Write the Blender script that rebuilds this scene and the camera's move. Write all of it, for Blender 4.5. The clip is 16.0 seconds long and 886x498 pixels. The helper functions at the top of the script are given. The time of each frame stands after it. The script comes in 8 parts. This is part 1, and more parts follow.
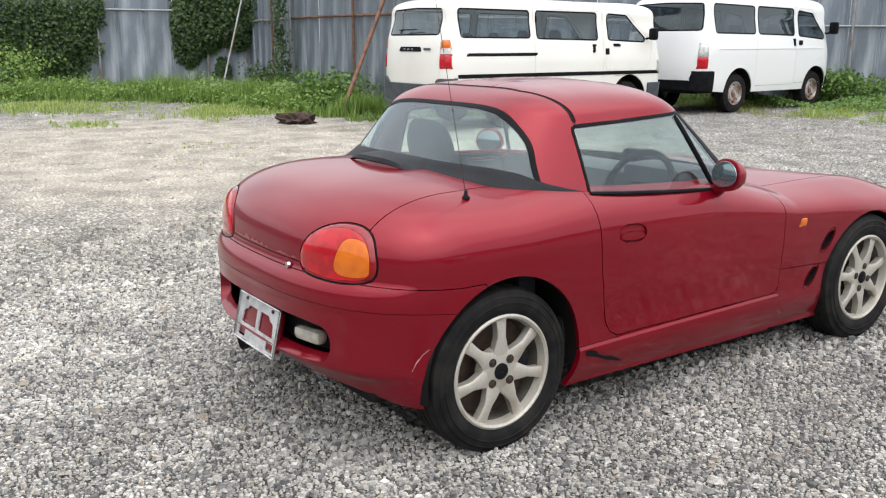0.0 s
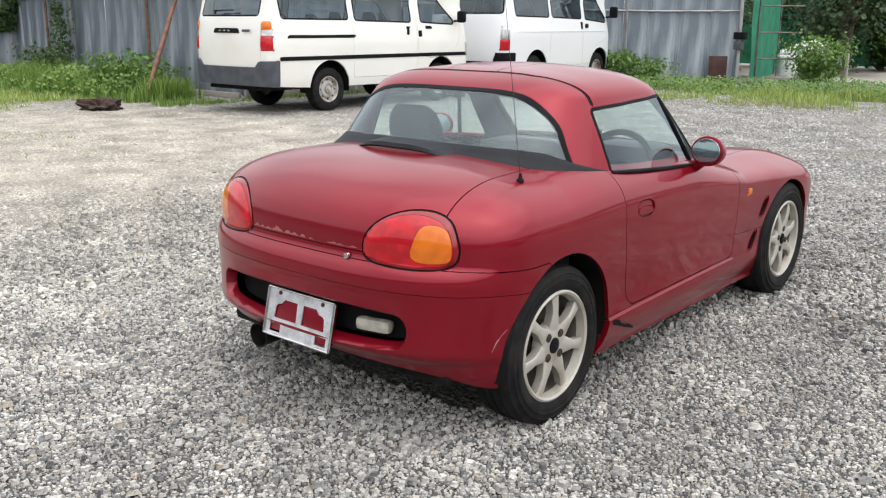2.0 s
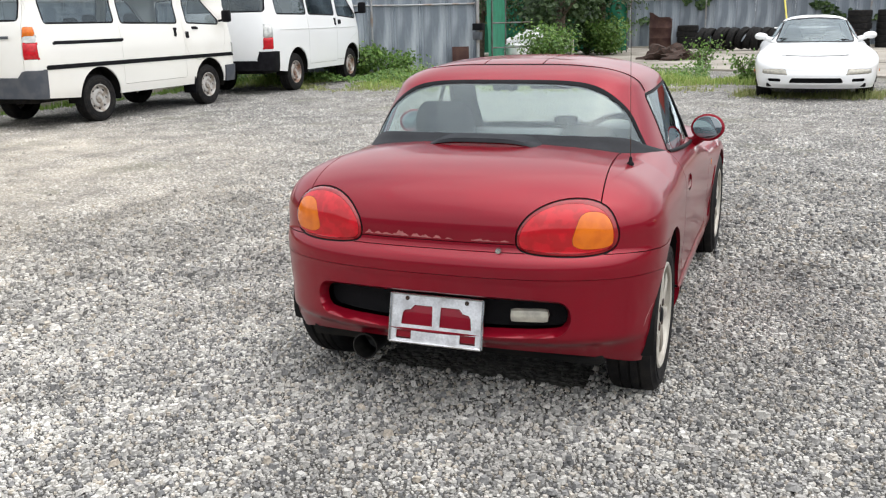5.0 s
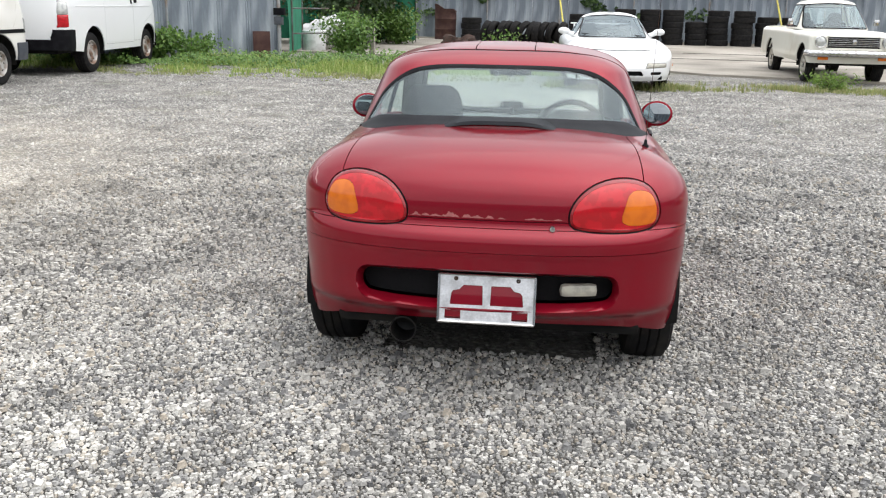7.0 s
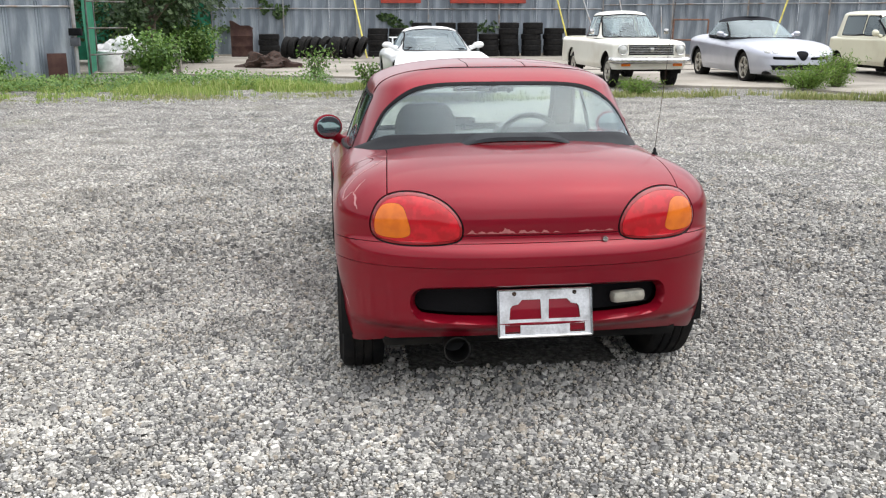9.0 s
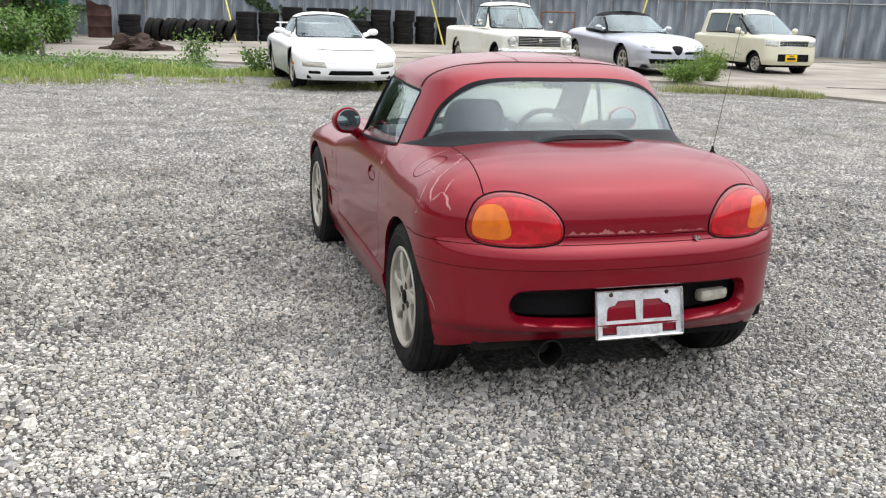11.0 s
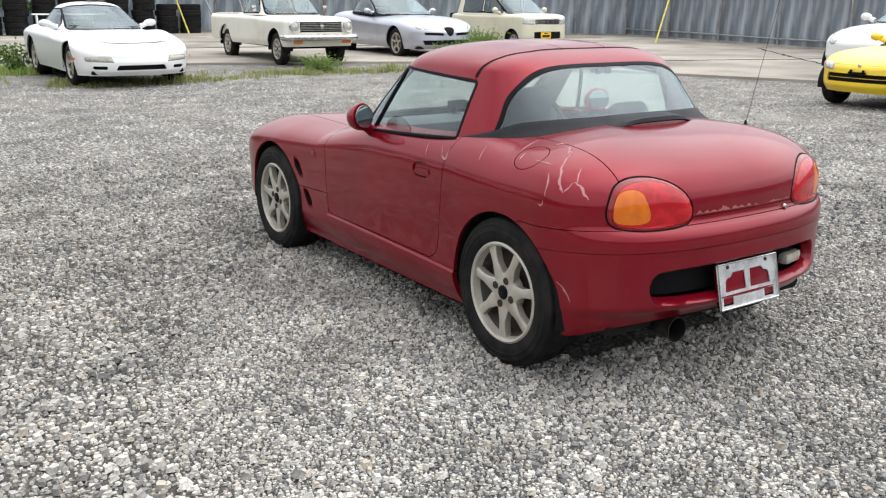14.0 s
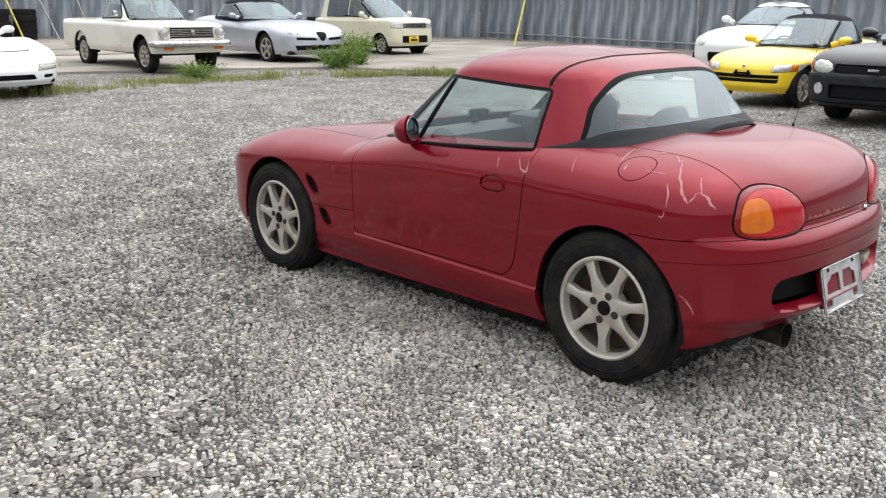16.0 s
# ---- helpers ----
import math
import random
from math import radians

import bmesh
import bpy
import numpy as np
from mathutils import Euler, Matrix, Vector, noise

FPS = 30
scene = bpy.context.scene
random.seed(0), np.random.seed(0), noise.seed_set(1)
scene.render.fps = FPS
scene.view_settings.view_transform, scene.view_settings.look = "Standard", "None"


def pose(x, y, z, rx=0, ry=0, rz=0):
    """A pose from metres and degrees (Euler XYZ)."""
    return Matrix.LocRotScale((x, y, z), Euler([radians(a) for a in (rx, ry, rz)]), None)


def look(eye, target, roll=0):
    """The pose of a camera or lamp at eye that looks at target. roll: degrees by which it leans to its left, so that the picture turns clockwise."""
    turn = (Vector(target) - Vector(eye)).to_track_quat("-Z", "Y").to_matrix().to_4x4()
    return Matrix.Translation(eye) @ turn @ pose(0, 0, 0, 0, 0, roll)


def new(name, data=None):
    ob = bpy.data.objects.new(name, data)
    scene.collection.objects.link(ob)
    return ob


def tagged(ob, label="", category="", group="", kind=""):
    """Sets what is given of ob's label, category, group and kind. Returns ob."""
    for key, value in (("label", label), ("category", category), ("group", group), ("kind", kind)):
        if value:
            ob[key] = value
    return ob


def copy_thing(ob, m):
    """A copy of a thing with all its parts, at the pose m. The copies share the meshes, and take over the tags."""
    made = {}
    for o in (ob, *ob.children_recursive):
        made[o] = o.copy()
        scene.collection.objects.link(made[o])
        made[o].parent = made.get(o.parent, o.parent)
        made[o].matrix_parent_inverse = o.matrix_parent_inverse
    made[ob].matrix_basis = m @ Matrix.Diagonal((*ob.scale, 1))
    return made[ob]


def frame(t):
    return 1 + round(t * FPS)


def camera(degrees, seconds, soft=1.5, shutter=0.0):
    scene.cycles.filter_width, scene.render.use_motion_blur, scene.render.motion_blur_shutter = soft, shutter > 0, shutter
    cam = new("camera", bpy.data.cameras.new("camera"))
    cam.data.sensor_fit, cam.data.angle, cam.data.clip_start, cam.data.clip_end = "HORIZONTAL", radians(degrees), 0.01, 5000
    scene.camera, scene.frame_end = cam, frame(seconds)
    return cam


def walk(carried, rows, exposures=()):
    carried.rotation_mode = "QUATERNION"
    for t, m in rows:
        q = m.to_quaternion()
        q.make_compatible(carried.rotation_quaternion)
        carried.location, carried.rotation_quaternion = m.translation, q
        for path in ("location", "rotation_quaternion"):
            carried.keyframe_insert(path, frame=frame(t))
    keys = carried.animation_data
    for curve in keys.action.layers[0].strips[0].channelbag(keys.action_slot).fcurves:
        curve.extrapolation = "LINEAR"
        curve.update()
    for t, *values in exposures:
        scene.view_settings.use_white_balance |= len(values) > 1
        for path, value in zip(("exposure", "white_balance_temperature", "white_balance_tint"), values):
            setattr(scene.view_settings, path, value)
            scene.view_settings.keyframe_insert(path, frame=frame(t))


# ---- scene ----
cam = camera(52.4, 16.0, 1.2)
PATH = [
    (0, (2.793, -1.722, 1.299), (1.193, -0.61, 0.85), 0.0),
    (0.5, (2.692, -1.932, 1.313), (1.161, -0.733, 0.847), -0.6),
    (1, (2.543, -2.054, 1.299), (1.087, -0.77, 0.816), -0.5),
    (1.5, (2.363, -2.187, 1.305), (1.005, -0.797, 0.832), 0.8),
    (2, (2.213, -2.43, 1.314), (0.961, -0.948, 0.827), 0.4),
    (2.5, (2.046, -2.573, 1.3), (0.862, -1.034, 0.823), -0.5),
    (3, (1.836, -2.703, 1.304), (0.748, -1.095, 0.826), -0.5),
    (3.5, (1.674, -2.905, 1.322), (0.701, -1.228, 0.828), -1.4),
    (4, (1.485, -2.993, 1.304), (0.567, -1.283, 0.817), -2.0),
    (4.5, (1.274, -3.041, 1.309), (0.434, -1.292, 0.823), -1.5),
    (5, (1.064, -3.166, 1.325), (0.355, -1.364, 0.826), -1.3),
    (5.2, (0.979, -3.225, 1.328), (0.326, -1.403, 0.824), -1.1),
    (7.3, (0.042, -3.442, 1.313), (-0.098, -1.515, 0.795), 1.1),
    (7.5, (-0.047, -3.427, 1.312), (-0.136, -1.495, 0.802), 1.1),
    (8, (-0.25, -3.445, 1.31), (-0.204, -1.513, 0.796), 1.0),
    (8.5, (-0.504, -3.482, 1.332), (-0.321, -1.561, 0.805), 0.3),
    (9, (-0.709, -3.421, 1.324), (-0.463, -1.499, 0.832), 0.0),
    (9.2, (-0.79, -3.378, 1.324), (-0.525, -1.456, 0.836), 0.1),
    (11.3, (-1.621, -3.103, 1.336), (-0.987, -1.281, 0.81), 1.3),
    (11.5, (-1.719, -3.075, 1.337), (-1.038, -1.272, 0.804), 0.8),
    (12, (-1.955, -3.021, 1.351), (-1.189, -1.253, 0.813), -0.5),
    (12.5, (-2.103, -2.859, 1.337), (-1.265, -1.122, 0.807), -0.2),
    (13, (-2.256, -2.74, 1.323), (-1.314, -1.056, 0.796), 0.9),
    (13.5, (-2.492, -2.648, 1.346), (-1.456, -1.027, 0.801), 0.8),
    (14, (-2.648, -2.503, 1.332), (-1.563, -0.911, 0.795), 0.5),
    (14.5, (-2.785, -2.307, 1.329), (-1.633, -0.753, 0.82), 1.2),
    (15, (-2.986, -2.133, 1.327), (-1.744, -0.659, 0.796), 1.6),
    (15.5, (-3.127, -1.994, 1.336), (-1.829, -0.573, 0.79), 0.4),
    (16, (-3.233, -1.773, 1.332), (-1.878, -0.4, 0.805), 0.4),
]
walk(cam, exposures=[(0.0, 0.46), (9.0, 0.47), (12.5, 0.43), (16.0, 0.35)], rows=[(t, look(eye, target, roll)) for t, eye, target, roll in PATH])

# ---- daylight ----
world = bpy.data.worlds.new("overcast_sky")
scene.world = world
world.use_nodes = True
wn = world.node_tree
for n in list(wn.nodes):
    wn.nodes.remove(n)
sky = wn.nodes.new("ShaderNodeTexSky")
sky.sky_type, sky.sun_disc = "NISHITA", False
SUN_UP, SUN_AZ = 66.0, 98.0
sky.sun_elevation, sky.sun_rotation = radians(SUN_UP), radians(SUN_AZ)
sky.dust_density, sky.air_density = 4.0, 1.0
wco = wn.nodes.new("ShaderNodeTexCoord")
wmap = wn.nodes.new("ShaderNodeMapping")
wmap.inputs["Scale"].default_value = (1.6, 1.6, 3.6)
wnoise = wn.nodes.new("ShaderNodeTexNoise")
wnoise.inputs["Scale"].default_value, wnoise.inputs["Detail"].default_value = 1.5, 7.0
wnoise.inputs["Roughness"].default_value = 0.58
wramp = wn.nodes.new("ShaderNodeValToRGB")
wramp.color_ramp.elements[0].position, wramp.color_ramp.elements[1].position = 0.30, 0.62
wramp.color_ramp.elements[0].color = (8.6, 9.0, 9.8, 1)
wramp.color_ramp.elements[1].color = (13.5, 13.6, 13.8, 1)
wmix = wn.nodes.new("ShaderNodeMixRGB")
wmix.inputs[0].default_value = 0.86
wbg = wn.nodes.new("ShaderNodeBackground")
wbg.inputs["Strength"].default_value = 0.093
wout = wn.nodes.new("ShaderNodeOutputWorld")
wn.links.new(wco.outputs["Generated"], wmap.inputs["Vector"])
wn.links.new(wmap.outputs[0], wnoise.inputs["Vector"])
wn.links.new(wnoise.outputs["Fac"], wramp.inputs["Fac"])
wn.links.new(sky.outputs[0], wmix.inputs[1])
wn.links.new(wramp.outputs[0], wmix.inputs[2])
# an overcast sky: dimmer towards the horizon than overhead
wsep = wn.nodes.new("ShaderNodeSeparateXYZ")
wn.links.new(wco.outputs["Generated"], wsep.inputs[0])
wgrad = wn.nodes.new("ShaderNodeMapRange")
wgrad.inputs["From Min"].default_value, wgrad.inputs["From Max"].default_value = 0.0, 1.0
wgrad.inputs["To Min"].default_value, wgrad.inputs["To Max"].default_value = 0.86, 1.30
wn.links.new(wsep.outputs["Z"], wgrad.inputs["Value"])
wmul = wn.nodes.new("ShaderNodeMixRGB")
wmul.blend_type = "MULTIPLY"
wmul.inputs[0].default_value = 1.0
wn.links.new(wmix.outputs[0], wmul.inputs[1])
wn.links.new(wgrad.outputs[0], wmul.inputs[2])
# and brighter round the hidden sun
sun_way = (math.cos(radians(SUN_UP)) * math.sin(radians(SUN_AZ)), math.cos(radians(SUN_UP)) * math.cos(radians(SUN_AZ)), math.sin(radians(SUN_UP)))
wdot = wn.nodes.new("ShaderNodeVectorMath")
wdot.operation = "DOT_PRODUCT"
wdot.inputs[1].default_value = sun_way
wn.links.new(wco.outputs["Generated"], wdot.inputs[0])
wpos = wn.nodes.new("ShaderNodeMath")
wpos.operation = "MAXIMUM"
wpos.inputs[1].default_value = 0.0
wn.links.new(wdot.outputs["Value"], wpos.inputs[0])
wpow = wn.nodes.new("ShaderNodeMath")
wpow.operation = "POWER"
wpow.inputs[1].default_value = 3.0
wn.links.new(wpos.outputs[0], wpow.inputs[0])
wglow = wn.nodes.new("ShaderNodeMath")
wglow.operation = "MULTIPLY_ADD"
wglow.inputs[1].default_value, wglow.inputs[2].default_value = 0.85, 0.90
wn.links.new(wpow.outputs[0], wglow.inputs[0])
wlit = wn.nodes.new("ShaderNodeMixRGB")
wlit.blend_type = "MULTIPLY"
wlit.inputs[0].default_value = 1.0
wn.links.new(wmul.outputs[0], wlit.inputs[1])
wn.links.new(wglow.outputs[0], wlit.inputs[2])
wn.links.new(wlit.outputs[0], wbg.inputs["Color"])
wn.links.new(wbg.outputs[0], wout.inputs["Surface"])

lamp = bpy.data.lights.new("sun", "SUN")
lamp.energy, lamp.angle, lamp.color = 0.7, radians(105), (1.0, 0.96, 0.9)
sun = new("sun", lamp)
sun.matrix_world = pose(0, 0, 20, 90 - SUN_UP, 0, 180 - SUN_AZ)

# ---- materials ----
def mat(name, base=(0.5, 0.5, 0.5), rough=0.5, metal=0.0, coat=0.0, other=None, spread=0.0, scale=6.0, detail=6.0, lo=0.42, hi=0.62,
        grain=0.0, grain_scale=90.0, bump=0.0, bump_scale=40.0, stretch=(1, 1, 1), per_piece=0.0, spec=0.5, rough_to=None, sheen=0.0, haze=0.04):
    """A principled surface: base colour, a second colour in soft stains, fine grain, relief and a spread between pieces."""
    m = bpy.data.materials.new(name)
    m.use_nodes = True
    nt = m.node_tree
    b = nt.nodes["Principled BSDF"]
    b.inputs["Roughness"].default_value, b.inputs["Metallic"].default_value = rough, metal
    b.inputs["Coat Weight"].default_value, b.inputs["Coat Roughness"].default_value = coat, haze
    b.inputs["Specular IOR Level"].default_value = spec
    b.inputs["Sheen Weight"].default_value = sheen
    co = nt.nodes.new("ShaderNodeTexCoord")
    mp = nt.nodes.new("ShaderNodeMapping")
    mp.inputs["Scale"].default_value = stretch
    nt.links.new(co.outputs["Object"], mp.inputs["Vector"])
    rgb = nt.nodes.new("ShaderNodeRGB")
    rgb.outputs[0].default_value = (*base, 1)
    col = rgb.outputs[0]

    def noise_of(s, d):
        n = nt.nodes.new("ShaderNodeTexNoise")
        n.inputs["Scale"].default_value, n.inputs["Detail"].default_value = s, d
        nt.links.new(mp.outputs[0], n.inputs["Vector"])
        return n.outputs["Fac"]

    def blend(fac, a, c, kind="MIX"):
        x = nt.nodes.new("ShaderNodeMixRGB")
        x.blend_type = kind
        nt.links.new(fac, x.inputs[0])
        nt.links.new(a, x.inputs[1])
        if hasattr(c, "is_output"):
            nt.links.new(c, x.inputs[2])
        else:
            x.inputs[2].default_value = (*c, 1)
        return x.outputs[0]

    def ramp_of(fac, a, c, va=0.0, vc=1.0):
        r = nt.nodes.new("ShaderNodeMapRange")
        r.inputs["From Min"].default_value, r.inputs["From Max"].default_value = a, c
        r.inputs["To Min"].default_value, r.inputs["To Max"].default_value = va, vc
        nt.links.new(fac, r.inputs["Value"])
        return r.outputs[0]

    if other:
        stain = ramp_of(noise_of(scale, detail), lo, hi)
        col = blend(stain, col, other)
        if rough_to is not None:
            nt.links.new(ramp_of(stain, 0, 1, rough, rough_to), b.inputs["Roughness"])
    if spread:
        h = nt.nodes.new("ShaderNodeHueSaturation")
        nt.links.new(ramp_of(noise_of(scale * 0.35, 3), 0.3, 0.7, 1 - spread, 1 + spread), h.inputs["Value"])
        nt.links.new(col, h.inputs["Color"])
        col = h.outputs[0]
    if per_piece:
        oi = nt.nodes.new("ShaderNodeObjectInfo")
        h = nt.nodes.new("ShaderNodeHueSaturation")
        nt.links.new(ramp_of(oi.outputs["Random"], 0, 1, 1 - per_piece, 1 + per_piece), h.inputs["Value"])
        nt.links.new(col, h.inputs["Color"])
        col = h.outputs[0]
    if grain:
        h = nt.nodes.new("ShaderNodeHueSaturation")
        nt.links.new(ramp_of(noise_of(grain_scale, 2), 0.3, 0.7, 1 - grain, 1 + grain), h.inputs["Value"])
        nt.links.new(col, h.inputs["Color"])
        col = h.outputs[0]
    if bump:
        bp = nt.nodes.new("ShaderNodeBump")
        bp.inputs["Strength"].default_value, bp.inputs["Distance"].default_value = bump, 0.01
        nt.links.new(noise_of(bump_scale, 4), bp.inputs["Height"])
        nt.links.new(bp.outputs[0], b.inputs["Normal"])
    nt.links.new(col, b.inputs["Base Color"])
    return m


def glass_mat(name, tint=(0.75, 0.8, 0.8), gloss=1.0):
    """A thin pane: clear with a tint, and a mirror by Fresnel."""
    m = bpy.data.materials.new(name)
    m.use_nodes = True
    nt = m.node_tree
    for n in list(nt.nodes):
        nt.nodes.remove(n)
    out = nt.nodes.new("ShaderNodeOutputMaterial")
    tr = nt.nodes.new("ShaderNodeBsdfTransparent")
    tr.inputs[0].default_value = (*tint, 1)
    gl = nt.nodes.new("ShaderNodeBsdfGlossy")
    gl.inputs["Roughness"].default_value = 0.02
    gl.inputs[0].default_value = (gloss * 0.84, gloss * 0.96, gloss, 1)
    lw = nt.nodes.new("ShaderNodeLayerWeight")
    lw.inputs[0].default_value = 0.5
    pw = nt.nodes.new("ShaderNodeMath")
    pw.operation = "POWER"
    pw.inputs[1].default_value = 3.2
    nt.links.new(lw.outputs["Facing"], pw.inputs[0])
    fr = nt.nodes.new("ShaderNodeMath")
    fr.operation = "MULTIPLY_ADD"
    fr.inputs[1].default_value, fr.inputs[2].default_value = 0.75, 0.08
    nt.links.new(pw.outputs[0], fr.inputs[0])
    mx = nt.nodes.new("ShaderNodeMixShader")
    nt.links.new(fr.outputs[0], mx.inputs[0])
    nt.links.new(tr.outputs[0], mx.inputs[1])
    nt.links.new(gl.outputs[0], mx.inputs[2])
    nt.links.new(mx.outputs[0], out.inputs["Surface"])
    return m


M_RED = mat("faded_red_paint", (0.224, 0.0034, 0.0134), 0.31, 0.38, 0.64, (0.194, 0.0038, 0.0138), 0.06, 2.2, 5, 0.4, 0.7, grain=0.03, grain_scale=260, spec=0.08, haze=0.045)
M_WORN = mat("chalky_worn_paint", (0.36, 0.105, 0.105), 0.6, grain=0.2, grain_scale=60)
M_PALE_LINE = mat("primer_scratch_and_seam", (0.42, 0.20, 0.20), 0.7, grain=0.15, grain_scale=60)
M_BLACK = mat("black_rubber_trim", (0.006, 0.006, 0.0075), 0.5, other=(0.011, 0.011, 0.013), scale=9, grain=0.15, spec=0.08)
M_TRIM = mat("grey_black_trim", (0.012, 0.013, 0.016), 0.5, other=(0.018, 0.0195, 0.023), scale=7, grain=0.12, spec=0.14)
M_DARK = mat("dark_underside", (0.008, 0.008, 0.008), 0.9, other=(0.018, 0.016, 0.014), scale=8, spec=0.15)
M_CAVITY = mat("black_grille_plastic", (0.008, 0.008, 0.009), 0.8, spec=0.15, bump=0.4, bump_scale=160)
M_TYRE = mat("tyre_rubber", (0.009, 0.009, 0.010), 0.7, other=(0.020, 0.0185, 0.017), scale=14, bump=0.15, bump_scale=120, spec=0.14)
M_RIM = mat("aged_silver_alloy", (0.48, 0.455, 0.40), 0.42, 0.35, other=(0.35, 0.31, 0.255), scale=11, lo=0.5, hi=0.75, grain=0.06)
M_BARREL = mat("dark_wheel_barrel", (0.13, 0.118, 0.10), 0.6, 0.3, other=(0.07, 0.062, 0.052), scale=14)
M_CHROME = mat("chrome", (0.72, 0.72, 0.72), 0.15, 1.0, other=(0.5, 0.49, 0.47), scale=20)
M_STEEL = mat("scuffed_bare_steel", (0.74, 0.75, 0.77), 0.35, 0.6, other=(0.45, 0.45, 0.46), scale=16, lo=0.45, hi=0.7, grain=0.1, grain_scale=140)
M_LENS_RED = mat("red_lens", (0.50, 0.006, 0.014), 0.2, 0.0, 0.8, other=(0.38, 0.005, 0.010), spec=0.15, scale=26, lo=0.45, hi=0.55)
M_LENS_EDGE = mat("lens_edge_red", (0.24, 0.004, 0.008), 0.2, 0.0, 0.8, other=(0.19, 0.003, 0.007), spec=0.15, scale=30)
M_LENS_DEEP = mat("deep_red_lens", (0.16, 0.004, 0.008), 0.25, 0.0, 0.8, other=(0.11, 0.003, 0.006), spec=0.15, scale=40)
M_LENS_AMBER = mat("amber_lens", (0.66, 0.155, 0.008), 0.2, 0.0, 0.8, other=(0.58, 0.125, 0.007), spec=0.15, scale=26)
M_LENS_CLEAR = mat("clear_lens", (0.62, 0.63, 0.6), 0.12, 0.3, 1.0, other=(0.42, 0.43, 0.42), scale=22)
M_LENS_FOG = mat("yellowed_clear_lens", (0.42, 0.40, 0.33), 0.2, 0.1, 0.8, other=(0.3, 0.29, 0.25), scale=30)
M_SEAT = mat("charcoal_seat_fabric", (0.018, 0.019, 0.023), 0.9, other=(0.028, 0.029, 0.034), scale=30, spec=0.1)
M_DASH = mat("grey_dash_plastic", (0.055, 0.058, 0.062), 0.6, grain=0.1)
M_LINING = mat("dark_cabin_lining", (0.020, 0.021, 0.024), 0.8, other=(0.03, 0.031, 0.034), scale=18, spec=0.2)
M_GLASS = glass_mat("window_glass", (0.86, 0.95, 0.92))
M_GLASS_DARK = glass_mat("tinted_window_glass", (0.22, 0.24, 0.25))
M_GLASS_VAN = glass_mat("grey_window_glass", (0.62, 0.66, 0.67))
M_MIRROR = mat("mirror_glass", (0.30, 0.325, 0.34), 0.02, 1.0)
M_WHITE_A = mat("aged_white_paint", (0.76, 0.75, 0.705), 0.32, 0, 0.5, (0.70, 0.68, 0.62), 0.03, 1.6, 6, 0.45, 0.75)
M_WHITE_B = mat("clean_white_paint", (0.78, 0.79, 0.79), 0.28, 0, 0.6, (0.76, 0.76, 0.75), 0.02, 1.4, 6, 0.5, 0.8)
M_IVORY = mat("ivory_paint", (0.76, 0.75, 0.67), 0.35, 0, 0.5, (0.64, 0.6, 0.5), 0.03, 2, 6, 0.45, 0.75)
M_CREAM = mat("cream_paint", (0.66, 0.64, 0.49), 0.3, 0, 0.6, (0.6, 0.57, 0.43), 0.03, 2)
M_SILVER = mat("silver_paint", (0.47, 0.485, 0.55), 0.3, 0.55, 0.7, (0.42, 0.435, 0.49), 0.03, 2)
M_YELLOW = mat("yellow_paint", (0.85, 0.60, 0.015), 0.28, 0, 0.8, (0.8, 0.54, 0.012), 0.03, 2)
M_NAVY = mat("blackish_paint", (0.006, 0.0055, 0.011), 0.3, 0.0, 0.55, (0.010, 0.009, 0.016), 0.05, 2, spec=0.15)
M_BLACKPLASTIC = mat("faded_black_plastic", (0.014, 0.0145, 0.018), 0.6, other=(0.024, 0.025, 0.029), scale=7, spec=0.15)
M_BUMPER = mat("dark_grey_bumper_plastic", (0.045, 0.052, 0.066), 0.6, other=(0.07, 0.075, 0.085), scale=7)
M_PLATE = mat("yellow_plate", (0.85, 0.55, 0.01), 0.4, grain=0.05)
M_INK = mat("black_marks", (0.015, 0.015, 0.015), 0.5)

# ---- mesh tools ----
def curve(*keys):
    """A smooth function through a few (place, value) pairs, level beyond its ends."""
    kx = np.array([k[0] for k in keys], float)
    kv = np.array([k[1] for k in keys], float)
    if len(kx) == 1:
        return lambda x: np.full_like(np.asarray(x, float), kv[0])
    sl = np.diff(kv) / np.diff(kx)
    tan = np.zeros_like(kv)
    for i in range(1, len(kv) - 1):
        if sl[i - 1] * sl[i] > 0:
            tan[i] = 2 * sl[i - 1] * sl[i] / (sl[i - 1] + sl[i])
    tan[0], tan[-1] = sl[0], sl[-1]

    def f(x):
        x = np.clip(np.asarray(x, float), kx[0], kx[-1])
        i = np.clip(np.searchsorted(kx, x, "right") - 1, 0, len(kx) - 2)
        h = kx[i + 1] - kx[i]
        t = (x - kx[i]) / h
        return ((1 + 2 * t) * (1 - t) ** 2 * kv[i] + t * (1 - t) ** 2 * h * tan[i] + t * t * (3 - 2 * t) * kv[i + 1] + t * t * (t - 1) * h * tan[i + 1])
    return f


def bm_grid(rows, closed=True):
    """Quads between rows of points (an array levels x around x 3)."""
    nl, na = rows.shape[:2]
    idx = np.arange(nl * na).reshape(nl, na)
    j = np.roll(idx, -1, 1) if closed else idx[:, 1:]
    i = idx if closed else idx[:, :-1]
    q = np.stack([i[:-1], j[:-1], j[1:], i[1:]], -1).reshape(-1, 4)
    me = bpy.data.meshes.new("tmp")
    me.from_pydata(rows.reshape(-1, 3).tolist(), [], q.tolist())
    bm = bmesh.new()
    bm.from_mesh(me)
    bpy.data.meshes.remove(me)
    bmesh.ops.remove_doubles(bm, verts=bm.verts, dist=2e-5)
    bmesh.ops.dissolve_degenerate(bm, edges=bm.edges, dist=1e-6)
    return bm


